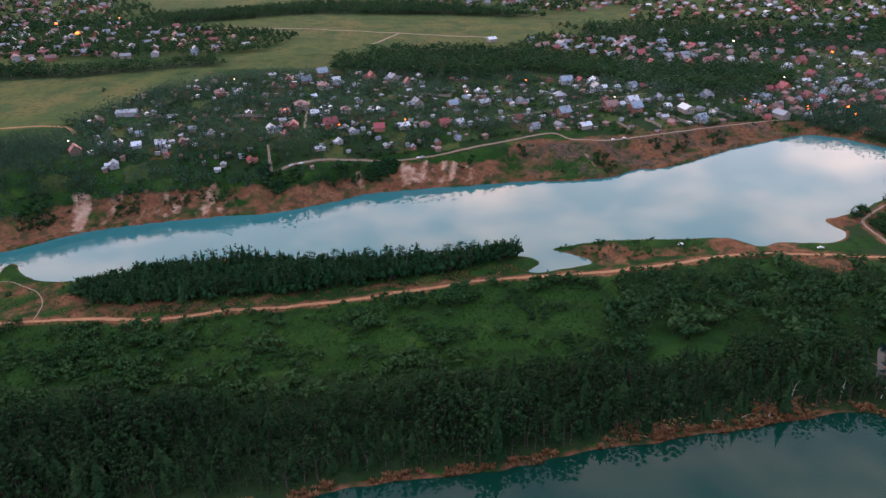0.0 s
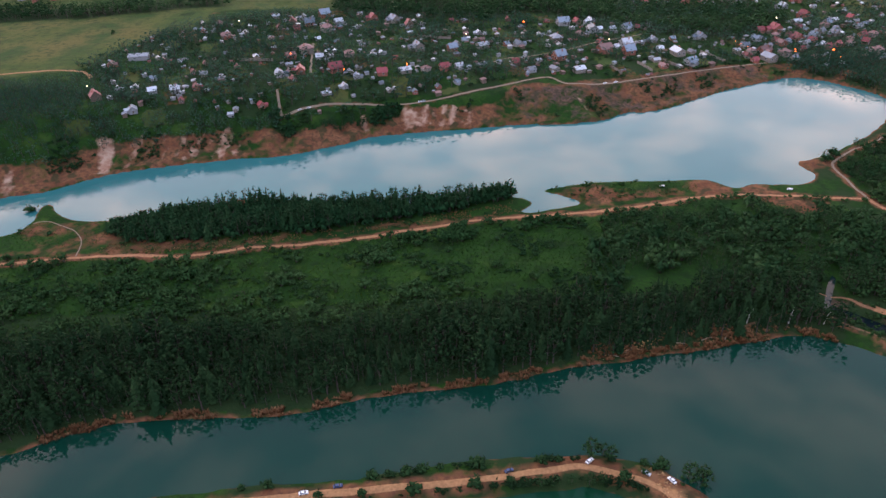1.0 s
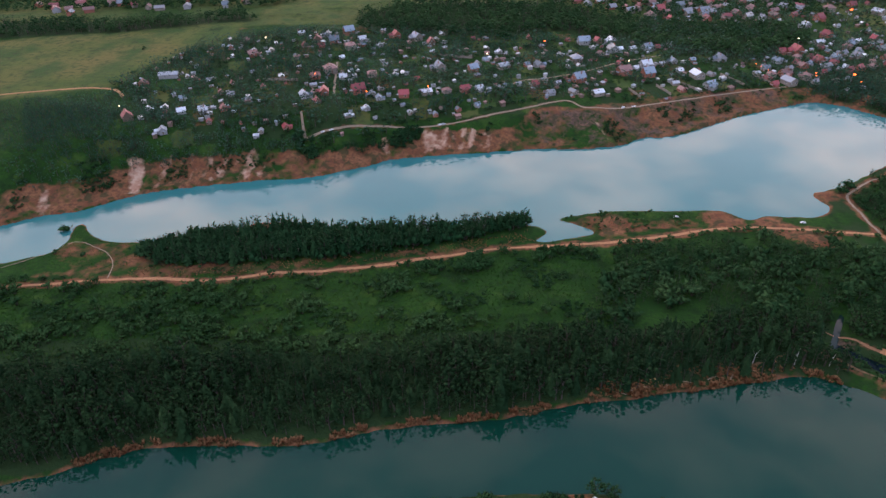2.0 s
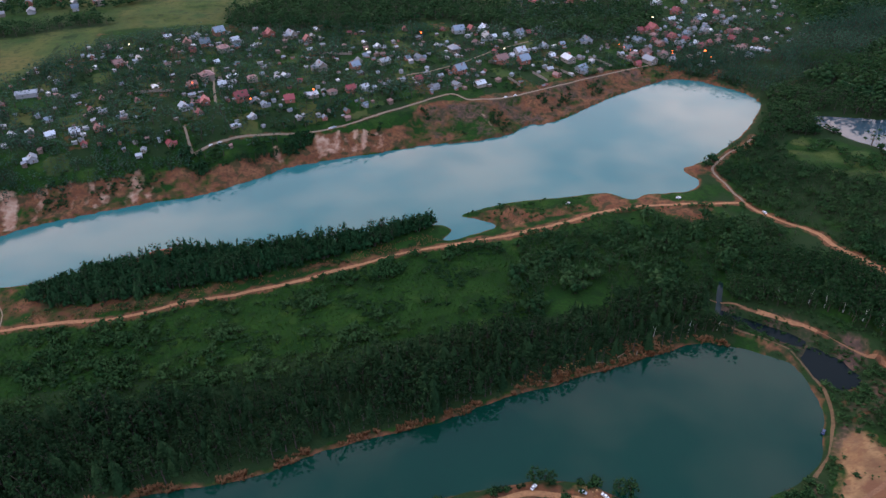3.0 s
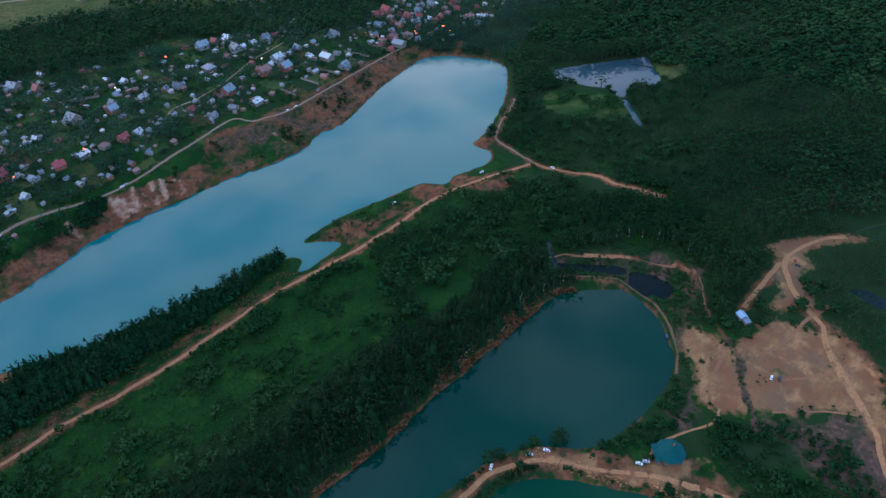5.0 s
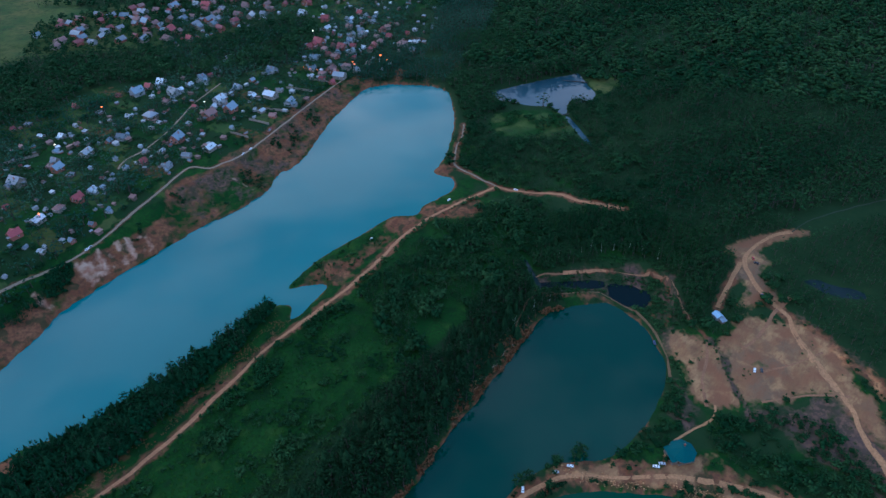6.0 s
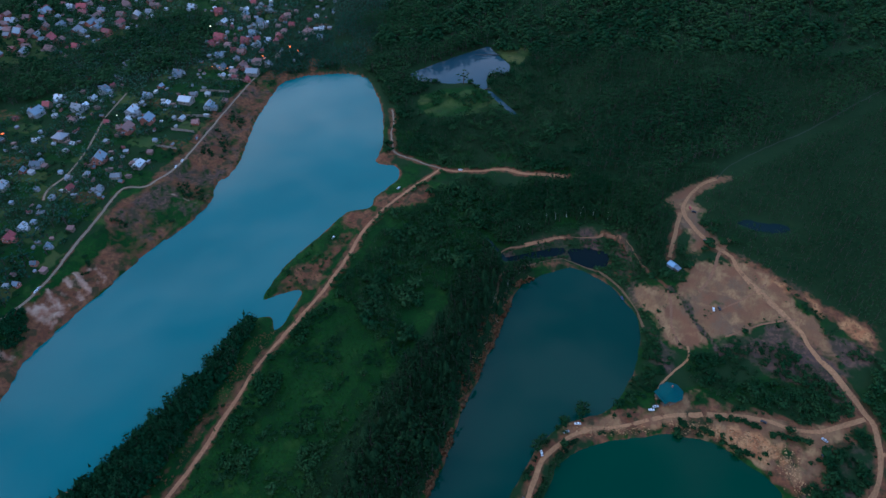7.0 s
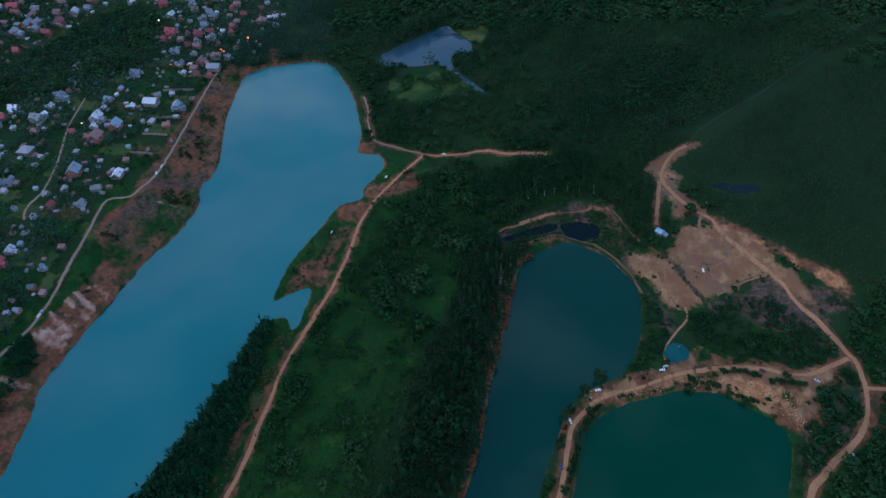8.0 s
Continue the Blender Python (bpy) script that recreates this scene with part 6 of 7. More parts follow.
def hamlet(name, poly, gap, seed, label, size=1.0, keep=None):
    """Houses too far off to tell their parts: walls and gable roofs, as one object."""
    r = np.random.RandomState(seed)
    p = spread(np.array(poly, float), gap, seed, keep or (lambda g: dry(g)))
    vs, fs, ix = [], [], []
    for n, (x, y) in enumerate(p):
        w, d, h, rise, a = r.uniform(3.4, 6), r.uniform(4, 8), r.uniform(1.8, 3.0), r.uniform(1.2, 2.2), radians(r.choice((20, 110)) + r.uniform(-15, 15))
        z = float(height(x, y)[0])
        q = np.array([(sx * w / 2, sy * d / 2, zz) for sy in (-1, 1) for sx, zz in ((-1, -0.5), (1, -0.5), (1, h), (-1, h))] + [(0, -d / 2, h + rise), (0, d / 2, h + rise)]
                     + [(sx * (w / 2 + 0.5), sy * (d / 2 + 0.5), h - 0.25) for sy in (-1, 1) for sx in (-1, 1)] + [(0, -d / 2 - 0.5, h + rise + 0.15), (0, d / 2 + 0.5, h + rise + 0.15)])
        q = q * size
        q[:, :2] = q[:, :2] @ np.array([(math.cos(a), math.sin(a)), (-math.sin(a), math.cos(a))])
        f = [(0, 1, 2), (0, 2, 3), (3, 2, 8), (5, 4, 7), (5, 7, 6), (6, 7, 9), (1, 5, 6), (1, 6, 2), (4, 0, 3), (4, 3, 7), (10, 14, 15), (10, 15, 12), (11, 13, 15), (11, 15, 14)]
        vs.append(q + (x, y, z))
        fs.append(np.array(f) + 16 * n)
        wall, roof = r.choice((0, 0, 1, 2)), r.choice((3, 3, 4, 5, 5, 6, 7, 7))
        ix += [wall] * 10 + [roof] * 4
        taken.append((x, y, 6 * size))
    me = fast_mesh(name, np.vstack(vs), np.vstack(fs), [BRICKWORK, PLASTER, SIDING, ROOF_R, ROOF_W, ROOF_G, ROOF_B, ROOF_P], ix)
    tagged(new(name, me), label, "houses", kind="stuff")


hamlet("garden_huts", VILLAGE, 10.0, 90, "tiny huts, greenhouses and lean-tos in the gardens", 0.33, lambda g: dry(g, 12, 1.5) & np.array([all((x - a) ** 2 + (y - b) ** 2 > (c * 0.7 + 1.5) ** 2 for a, b, c in taken) for x, y in g]) & (wave(g, 12, 93) > 0.15) & ~np.any([inside(g, w) for w in WOODS], axis=0))
hamlet("hamlet_west", [(-332, 530), (-454, 759), (-253, 690), (-135, 590), (-160, 535), (-239, 525)], 19, 72, "distant red and grey roofed houses beyond the field")
hamlet("hamlet_east", [(250, 600), (200, 640), (380, 660), (460, 560), (390, 480), (380, 560)], 18, 73, "distant houses among trees")
hamlet("hamlet_north", [(200, 720), (380, 680), (480, 580), (700, 700), (500, 900), (250, 860)], 22, 74, "far scattered houses towards the horizon")
hamlet("hamlet_far_west", [(-480, 640), (-800, 1100), (-420, 1000), (-330, 760)], 24, 79, "far scattered houses towards the horizon")
hamlet("hamlet_mid", [(80, 556), (130, 526), (190, 505), (270, 520), (280, 560), (200, 606), (110, 618)], 14, 83, "houses in a row behind the wood")
hamlet("hamlet_ridge", [(-60, 850), (160, 780), (260, 860), (100, 1000), (-100, 1000)], 24, 80, "far scattered houses towards the horizon")


LAWN = np.array([(-36, 420), (-22, 414), (-22, 395), (-31, 392), (-39, 404)], float)


def clear_of_houses(g):
    ok = np.ones(len(g), bool)
    for a, b, c in taken:
        ok &= (g[:, 0] - a) ** 2 + (g[:, 1] - b) ** 2 > (c * 0.62 + 0.3) ** 2
    return ok


p = spread(VILLAGE, 4.3, 75, lambda g: dry(g, 7, 1.2) & clear_of_houses(g) & (wave(g, 16, 76) + 0.6 * wave(g, 7, 77) > -0.5) & ~inside(g, LAWN))
wood_mass("garden_trees", p, sizes_for(p, 3.0, 7.2, 75, 12), SMALL_TREE, [BARK, HAZED_ORCHARD], "dark orchard and garden trees between the houses", 75, (1.3, 1.9))
p = spread(VILLAGE, 4.6, 81, lambda g: dry(g, 7, 0.8) & clear_of_houses(g) & (wave(g, 9, 82) > 0.0))
wood_mass("garden_bushes", p, sizes_for(p, 1.2, 2.8, 81), [shrub(90 + k, 4, 3) for k in range(4)], [BARK, LEAF], "currant bushes and hedges in the gardens", 81, (1.0, 1.7))
plots = [(60, 562), (130, 522), (190, 502), (290, 520), (290, 570), (200, 620), (100, 626)]
p = spread(plots, 6.0, 84, lambda g: clear_of_houses(g))
wood_mass("garden_trees_mid", p, sizes_for(p, 4, 7, 84), FAR_TREE, [BARK, LEAF], "trees among a row of houses", 84, (1.0, 1.5))
plots = [(-460, 560), (-460, 760), (-253, 700), (-110, 610), (-130, 540), (-330, 540)]
p = spread(plots, 6.2, 77, lambda g: clear_of_houses(g))
wood_mass("garden_trees_far", p, sizes_for(p, 4, 7.5, 77), FAR_TREE, [BARK, LEAF], "garden trees of a distant hamlet", 77, (1.0, 1.6))
plots = [(160, 560), (200, 640), (380, 640), (700, 900), (900, 700), (600, 480), (380, 420), (330, 400), (380, 560), (280, 600)]
p = spread(plots, 8.6, 78, lambda g: clear_of_houses(g))
wood_mass("garden_trees_east", p, sizes_for(p, 6, 10, 78), FAR_TREE, [BARK, LEAF], "trees among distant houses", 78, (1.0, 1.6))
for k, (poly, gap) in enumerate((([(-480, 620), (-820, 1120), (-420, 1020), (-250, 720), (-330, 680)], 11.5), ([(200, 700), (380, 670), (480, 570), (720, 700), (500, 920), (250, 880)], 11.5), ([(-80, 850), (160, 770), (270, 860), (110, 1020), (-120, 1020)], 10))):
    p = spread(poly, gap, 85 + k, lambda g: clear_of_houses(g) & (wave(g, 40, 86 + k) > -0.5))
    wood_mass("horizon_trees", p, sizes_for(p, 5, 9, 85 + k), FAR_TREE, [BARK, LEAF], "trees among far houses towards the horizon", 85 + k, (1.1, 1.8))


# ---- the pines between the track and the lake ----
def tree_parts(name, shape, mats, label, group, category="tree"):
    """One tree as a thing: trunk and crown, unit height."""
    top = new(name)
    for pn, (v, f), m in zip(("trunk", "crown"), shape, mats):
        ob = new(pn, fast_mesh(pn, v, f, [m], attrs=[("tint", np.full(len(v), 0.4))]))
        ob.parent = top
    return tagged(top, label, category, group)


def plant(kinds, places, sizes, seed, wide=(0.85, 1.2)):
    r = random.Random(seed)
    fresh = list(kinds)
    for (x, y), s in zip(places, sizes):
        w = s * r.uniform(*wide)
        m = pose(x, y, float(height(x, y)[0]) - 0.03, 0, 0, r.uniform(0, 360)) @ Matrix.Diagonal((w, w, s, 1))
        if fresh:
            fresh.pop(0).matrix_basis = m
        else:
            src = r.choice(kinds)
            keep = src.scale.copy()
            src.scale = (1, 1, 1)
            copy_thing(src, m)
            src.scale = keep


strip = [(-128, 204), (-114, 196), (-95, 197), (-74, 199), (-53, 199.5), (-32, 203), (-10, 208.5), (3, 210.5), (14, 215), (26, 218), (27, 222), (10, 222.5), (-8, 221), (-28, 220.5), (-54, 221), (-68, 222), (-90, 221), (-110, 219.5), (-120, 215.5), (-128, 213)]
p = spread(strip, 2.6, 31, lambda g: dry(g, 0.7, 1.6))
s_all = sizes_for(p, 5.6, 9.0, 31, 18, 0.2) * np.interp(p[:, 0], [-130, -100, -70], [0.72, 0.72, 1.0])
front = (p[:, 0] > -62) & (wave(p, 3, 32) > -0.35)
SPRUCE = [tree_parts("spruce_tree", conifer(10 + k, 8, 9), (BARK, NEEDLE), "dark green young spruce with a pointed top", "spruces on the lake shore") for k in range(2)]
SPRUCE += [tree_parts("spruce_tree", (broadleaf(130 + k, 17, 10, 0.62)), (BARK, NEEDLE), "slender dark green tree with a narrow crown", "spruces on the lake shore") for k in range(4)]
plant(SPRUCE, p[front], s_all[front], 33, (0.95, 1.4))
g2 = spread(strip, 2.2, 45, lambda g: dry(g, 0.5, 2.2))
wood_mass("strip_undergrowth", g2, sizes_for(g2, 2.6, 5.6, 45), SHRUB[:3] + FULL[:2], [BARK, NEEDLE], "undergrowth between the lakeside spruces", 45, (0.8, 1.2))
wood_mass("spruce_strip", p[~front], s_all[~front], [conifer(s, 8, 8) for s in range(2)] + SLIM, [BARK, NEEDLE], "dense strip of dark spruces along the lake", 34)

# ---- reeds, tufts, driftwood along the shores ----
REED = foliage("dry_reeds", (0.14, 0.066, 0.030), (0.26, 0.135, 0.066))
TUFT = foliage("meadow_grass", (0.014, 0.052, 0.007), (0.038, 0.082, 0.011))


def tussock(seed, blades=9):
    r = np.random.RandomState(seed)
    out = []
    for k in range(blades):
        a, l = r.uniform(0, 6.3), r.uniform(0.5, 1.0)
        b = np.array((math.cos(a), math.sin(a), 0)) * r.uniform(0, 0.3)
        side = np.array((-math.sin(a), math.cos(a), 0)) * 0.12
        out.append((np.array([b - side, b + side, b + np.array((math.cos(a) * 0.35, math.sin(a) * 0.35, l))]), np.array([(0, 1, 2)])))
    return ((None, None), joined(out))


TUSSOCKS = [tussock(s) for s in range(4)]
REED_CLUMPS = [tussock(70 + s, 16) for s in range(4)]
edge_in = NEAR[(NEAR[:, 1] > 100) & (NEAR[:, 0] < 110)]
r0 = np.random.RandomState(5)
p = np.repeat(edge_in, 9, 0) + r0.uniform(-1.1, 1.1, (len(edge_in) * 9, 2)) + (0, 0.9)
p = p[(signed(p, NEAR, 10) > -0.4) & (wave(p, 9, 81) + 0.4 * wave(p, 2.5, 82) > -0.15)]
wood_mass("reed_fringe", p, r0.uniform(0.5, 1.3, len(p)), REED_CLUMPS, [BARK, REED], "dry tan reeds along the water's edge", 35, (1.0, 1.8))
p = np.vstack([r0.normal((45, 127), (5, 1.6), (160, 2)), r0.normal((80, 133), (9, 1.5), (120, 2)), r0.normal((74, 133), (3, 1.2), (60, 2))])
p = p[signed(p, NEAR, 10) > 0.2]
wood_mass("flattened_reeds", p, r0.uniform(0.35, 0.8, len(p)), REED_CLUMPS, [BARK, REED], "flattened pale reeds on the bank", 36, (1.6, 3.0))
p = spread(meadow, 1.25, 37, lambda g: dry(g, 0.6, 0.3) & (g[:, 0] > -190))
wood_mass("meadow_grass", p, r0.uniform(0.3, 0.85, len(p)), [((None, None), tussock(40 + s, 5)[1]) for s in range(3)], [BARK, TUFT], "tall rough meadow grass", 37, (1.2, 2.2))
p = np.vstack([spread(strip, 1.5, 38, lambda g: dry(g, 0.3, 0.2)), spread(bank, 1.3, 39, lambda g: dry(g, 0.3, 0.2)), spread([(-175, 196), (-128, 197), (-125, 218), (-165, 228)], 1.4, 40, lambda g: dry(g, 0.3, 0.2)),
               spread(glade, 1.6, 41, lambda g: dry(g, 0.3, 0.2))])
wood_mass("shore_grass", p, r0.uniform(0.25, 0.6, len(p)), [((None, None), tussock(50 + s, 5)[1]) for s in range(3)], [BARK, TUFT], "rough grass on the lake bank", 38, (1.2, 2.2))

# ---- trees and bushes on the causeway ----
BROAD = [tree_parts("broadleaf_tree", broadleaf(150 + k, 22, 10, 0.9), (BARK, LEAF), "rounded green broadleaf tree on the shore", "causeway trees") for k in range(2)]
plant(BROAD, [(30, 91.5), (33, 91.5), (35, 91), (51, 84), (54, 83), (55, 85), (17, 83.5), (20, 83.5), (24, 83.5), (28, 83.5), (31, 83.5)], [5.6, 4.6, 4.0, 5.8, 5.0, 4.2, 3.0, 3.4, 3.2, 3.6, 3.4], 41, (1.1, 1.5))
WILLOW = [tree_parts("bush", shrub(60 + k, 8, 7), (BARK, LEAF), "low green bush beside the sand road", "causeway bushes", "bush") for k in range(2)]
spots = [(-52, 86.5), (-46, 86.5), (-22, 88), (-18, 88.5), (-14, 88.5), (-10, 89), (-6, 89.5), (3, 90), (18, 90), (22, 90), (42, 88.5), (46, 87.5), (-34, 83), (-24, 83), (-12, 83), (2, 84), (10, 84.5), (36, 84), (62, 30), (64, 36), (63, 44), (60, 50), (66, 22), (72, 6), (80, 16), (81, 33), (70, 42),
         (159, 64), (156, 66.5), (161, 66), (172, 71), (168, 66), (175, 66), (163, 60), (166, 56), (141, 86), (150, 75), (134, 78), (130, 82), (143, 70), (152, 84), (-168, 228), (-162, 208), (-150, 206), (-204, 427)]
plant(WILLOW, spots, [1.4 + 1.5 * ((k * 7) % 10) / 10 + (1.4 if 28 < k < 42 else 0) for k in range(len(spots))], 42, (1.0, 1.6))
wood_mass("shed_trees", spread([(132, 86), (140, 92), (150, 86), (156, 74), (146, 66), (134, 70), (128, 76)], 2.8, 43, lambda g: dry(g, 0.5, 0.6) & (np.hypot(g[:, 0] - 140, g[:, 1] - 76) > 5)), np.random.RandomState(3).uniform(3, 5.5, 400)[:len(spread([(132, 86), (140, 92), (150, 86), (156, 74), (146, 66), (134, 70), (128, 76)], 2.8, 43, lambda g: dry(g, 0.5, 0.6) & (np.hypot(g[:, 0] - 140, g[:, 1] - 76) > 5)))], FULL[:3], [BARK, LEAF], "trees round the metal-roofed shed", 43)

# ---- lake house and shed ----
top = new("lake_house")
part("wall", gable_walls(6.4, 8.0, 2.6, 0.02), TIMBER, top, "dark timber wall")
bm = bmesh.new()
ring = [(5.2 * math.cos(radians(22.5 + 45 * k)), 5.4 * math.sin(radians(22.5 + 45 * k))) for k in range(8)]
eave, lower = [[bm.verts.new((x, y, z)) for x, y in ring] for z in (2.7, 2.56)]
crown_ring = [bm.verts.new((x * 0.12, y * 0.12, 4.7)) for x, y in ring]
for k in range(8):
    bm.faces.new((eave[k], eave[(k + 1) % 8], crown_ring[(k + 1) % 8], crown_ring[k]))
    bm.faces.new((lower[k], lower[(k + 1) % 8], eave[(k + 1) % 8], eave[k]))
bm.faces.new(crown_ring)
bm.faces.new(lower[::-1])
bmesh.ops.recalc_face_normals(bm, faces=bm.faces)
part("roof", bm, ROOF_T, top, "teal eight-sided sheet-metal roof")
part("chimney", box(bmesh.new(), 1.2, 1.0, 4.6, 0.5, 0.5, 1.4, 0.04), BRICKWORK, top)
part("porch_deck", box(bmesh.new(), -4.4, 0, 0.12, 2.2, 6.5, 0.24, 0.03), TIMBER, top)
for y in (-2.9, 0.0, 2.9):
    part("porch_post", box(bmesh.new(), -5.3, y, 1.2, 0.14, 0.14, 2.2), TIMBER, top)
bm = box(bmesh.new(), 0, 0, 0, 2.6, 7.2, 0.1, 0.02)
bmesh.ops.transform(bm, matrix=pose(-4.5, 0, 2.45, 0, -9, 0), verts=bm.verts)
part("porch_roof", bm, ROOF_T, top)
for y in (-2.4, 2.4):
    win = part("window", box(bmesh.new(), -3.22, y, 1.45, 0.1, 1.1, 1.1, 0.02), TRIM, top)
    part("pane", box(bmesh.new(), -3.28, y, 1.45, 0.03, 0.85, 0.85), GLASS, win)
part("door", box(bmesh.new(), -3.22, 0, 0.98, 0.08, 0.9, 1.95, 0.02), TIMBER, top)
top.matrix_basis = pose(74.5, 57.5, float(height(74.5, 57.5)[0]), 0, 0, -35) @ Matrix.Scale(0.9, 4)
tagged(top, "timber lake house with a teal eight-sided roof and porch", "house")

top = new("metal_roofed_shed")
part("wall", gable_walls(4.6, 5.0, 2.4, 1.2), SIDING, top)
part("roof", gable_roof(4.6, 5.0, 2.4, 1.2), material("pale_blue_sheet", (0.30, 0.44, 0.58), 0.5, 0.2, 1.5), top, "pale blue sheet roof")
part("lean_to", box(bmesh.new(), 0.3, -4.6, 0.8, 3.6, 3.6, 2.2, 0.05), TIMBER, top)
bm = box(bmesh.new(), 0, 0, 0, 4.2, 4.2, 0.1, 0.02)
bmesh.ops.transform(bm, matrix=pose(0.3, -4.7, 2.1, 8, 0, 0), verts=bm.verts)
part("lean_to_roof", bm, ROOF_B, top)
part("door", box(bmesh.new(), 2.33, 0.5, 1.0, 0.08, 1.1, 2.0, 0.02), TIMBER, top)
top.matrix_basis = pose(140.5, 76.5, float(height(140.5, 76.5)[0]), 0, 0, -25) @ Matrix.Scale(0.62, 4)
tagged(top, "small shed with pale metal roofs at the forest edge", "shed")

long_hall = new("long_hall")
part("wall", gable_walls(7.0, 14.0, 3.2, 1.5), SIDING, long_hall)
part("roof", gable_roof(7.0, 14.0, 3.2, 1.5), ROOF_W, long_hall, "bright tin roof")
for y in (-4.5, -1.5, 1.5, 4.5):
    win = part("window", box(bmesh.new(), 3.52, y, 1.7, 0.1, 1.2, 1.2, 0.02), TRIM, long_hall)
    part("pane", box(bmesh.new(), 3.58, y, 1.7, 0.03, 0.95, 0.95), GLASS, win)
part("gate", box(bmesh.new(), 0, -7.03, 1.3, 2.6, 0.08, 2.6, 0.02), TIMBER, long_hall)
long_hall.matrix_basis = pose(-167, 368, float(height(-167, 368)[0]) - 0.05, 0, 0, 98) @ Matrix.Diagonal((0.75, 0.75, 0.75, 1))
tagged(long_hall, "long white hall with a bright tin roof", "hall")

# ---- piers of the fishing pond ----
PIER_WOOD = material("wet_dark_planks", (0.045, 0.038, 0.034), 0.7, 0.35, 3, 0.02)


def pier(x0, y0, x1, y1):
    top = new("pier")
    l = math.hypot(x1 - x0, y1 - y0)
    part("deck", box(bmesh.new(), l / 2, 0, 0, l, 0.8, 0.12, 0.02), PIER_WOOD, top)
    n = max(2, int(l / 3))
    for k in range(n + 1):
        for s in (-0.3, 0.3):
            part("post", box(bmesh.new(), l * k / n, s, -0.9, 0.16, 0.16, 2.2), PIER_WOOD, top)
    top.matrix_basis = pose(x0, y0, 0.55, 0, 0, math.degrees(math.atan2(y1 - y0, x1 - x0)))
    return tagged(top, "dark plank fishing pier on posts", "pier", "pond piers")


for a in ((301, 241.5, 293.5, 256), (278, 223, 270.5, 233), (259, 222.5, 251, 228.5)):
    pier(*a)

# ---- cars ----
RUBBER = material("tyre_rubber", (0.02, 0.02, 0.02), 0.9, 0.2)
CAR_GLASS = material("car_glass", (0.02, 0.025, 0.03), 0.05, 0.1)
PAINTS = {"white": (0.78, 0.79, 0.80), "silver": (0.45, 0.47, 0.50), "dark blue": (0.03, 0.05, 0.12), "black": (0.025, 0.025, 0.03), "red": (0.40, 0.03, 0.03)}


def car(colour):
    """A small saloon."""
    paint = material("car_paint_" + colour.replace(" ", "_"), PAINTS[colour], 0.3, 0.06)
    top = new("car")
    bm = bmesh.new()
    prof = [(-1.5, 0.28), (1.5, 0.28), (1.52, 0.55), (1.38, 0.68), (0.72, 0.74), (-1.15, 0.74), (-1.5, 0.70)]
    for s in (-1, 1):
        vs = [bm.verts.new((x, s * 0.6, z)) for x, z in prof]
        bm.faces.new(vs if s < 0 else vs[::-1])
    v = list(bm.verts)
    for i in range(7):
        bm.faces.new((v[i], v[7 + i], v[7 + (i + 1) % 7], v[(i + 1) % 7]))
    bmesh.ops.recalc_face_normals(bm, faces=bm.faces)
    bmesh.ops.bevel(bm, geom=list(bm.edges), offset=0.05, segments=1, affect="EDGES")
    part("body", bm, paint, top)
    for name, lo, hi, z0, z1, w0, w1, m in (("cabin_glass", (-1.05, 0.75), (-0.75, 0.28), 0.72, 1.02, 0.56, 0.47, CAR_GLASS), ("roof", (-0.80, 0.33), (-0.72, 0.26), 1.0, 1.06, 0.49, 0.45, paint)):
        bm = bmesh.new()
        a = [bm.verts.new((x, y, z0)) for x, y in ((lo[0], -w0), (lo[1], -w0), (lo[1], w0), (lo[0], w0))]
        b = [bm.verts.new((x, y, z1)) for x, y in ((hi[0], -w1), (hi[1], -w1), (hi[1], w1), (hi[0], w1))]
        bm.faces.new(a[::-1])
        bm.faces.new(b)
        for i in range(4):
            bm.faces.new((a[i], a[(i + 1) % 4], b[(i + 1) % 4], b[i]))
        part(name, bm, m, top)
    for x in (-0.95, 0.95):
        for y in (-0.58, 0.58):
            bm = bmesh.new()
            bmesh.ops.create_cone(bm, cap_ends=True, segments=12, radius1=0.26, radius2=0.26, depth=0.18, matrix=pose(x, y, 0.26, 90))
            part("wheel", bm, RUBBER, top)
    return tagged(top, colour + " saloon car parked on bare ground", "car", "parked cars")


CARS = {c: car(c) for c in PAINTS}
parked = [(-37.3, 84, 10, "white"), (-29.6, 85.4, 10, "dark blue"), (10, 87.4, 20, "dark blue"), (29.3, 89.4, 35, "white"), (41.5, 85.2, -40, "silver"), (46.8, 83, 120, "white"),
          (65, 61.5, -60, "white"), (67.2, 60.6, -50, "silver"), (81.6, 5.1, 70, "silver"), (74.4, 4.4, 40, "dark blue"), (55.9, -2.6, 20, "white"), (58.9, -5.8, 35, "dark blue"), (52.6, -7.6, 20, "silver"), (79.5, 25, 85, "black"),
          (123.9, 54, 20, "white"), (125.5, 52, 30, "black"), (181.2, 79.8, 30, "red"), (179, 77.5, 100, "black"), (161.8, 67.4, 60, "dark blue"), (137, 218.6, 0, "white"), (164.6, 196.8, 100, "white"), (87.5, 224.1, 10, "white"),
          (88, 328, 30, "white"), (94, 329.5, 20, "white"), (-9.5, 309.8, 15, "white"), (-68, 299.6, 40, "white"), (-64, 301.6, 30, "white"), (-7.7, 310.4, 15, "silver"), (116, 90, 40, "dark blue")]
for x, y, turn, c in parked:
    src = CARS[c]
    m = pose(x, y, float(height(x, y)[0]) + 0.05, 0, 0, turn) @ Matrix.Scale(0.72, 4)
    if src.name not in used:
        used.add(src.name)
        src.matrix_basis = m
    else:
        keep = src.scale.copy()
        src.scale = (1, 1, 1)
        copy_thing(src, m)
        src.scale = keep

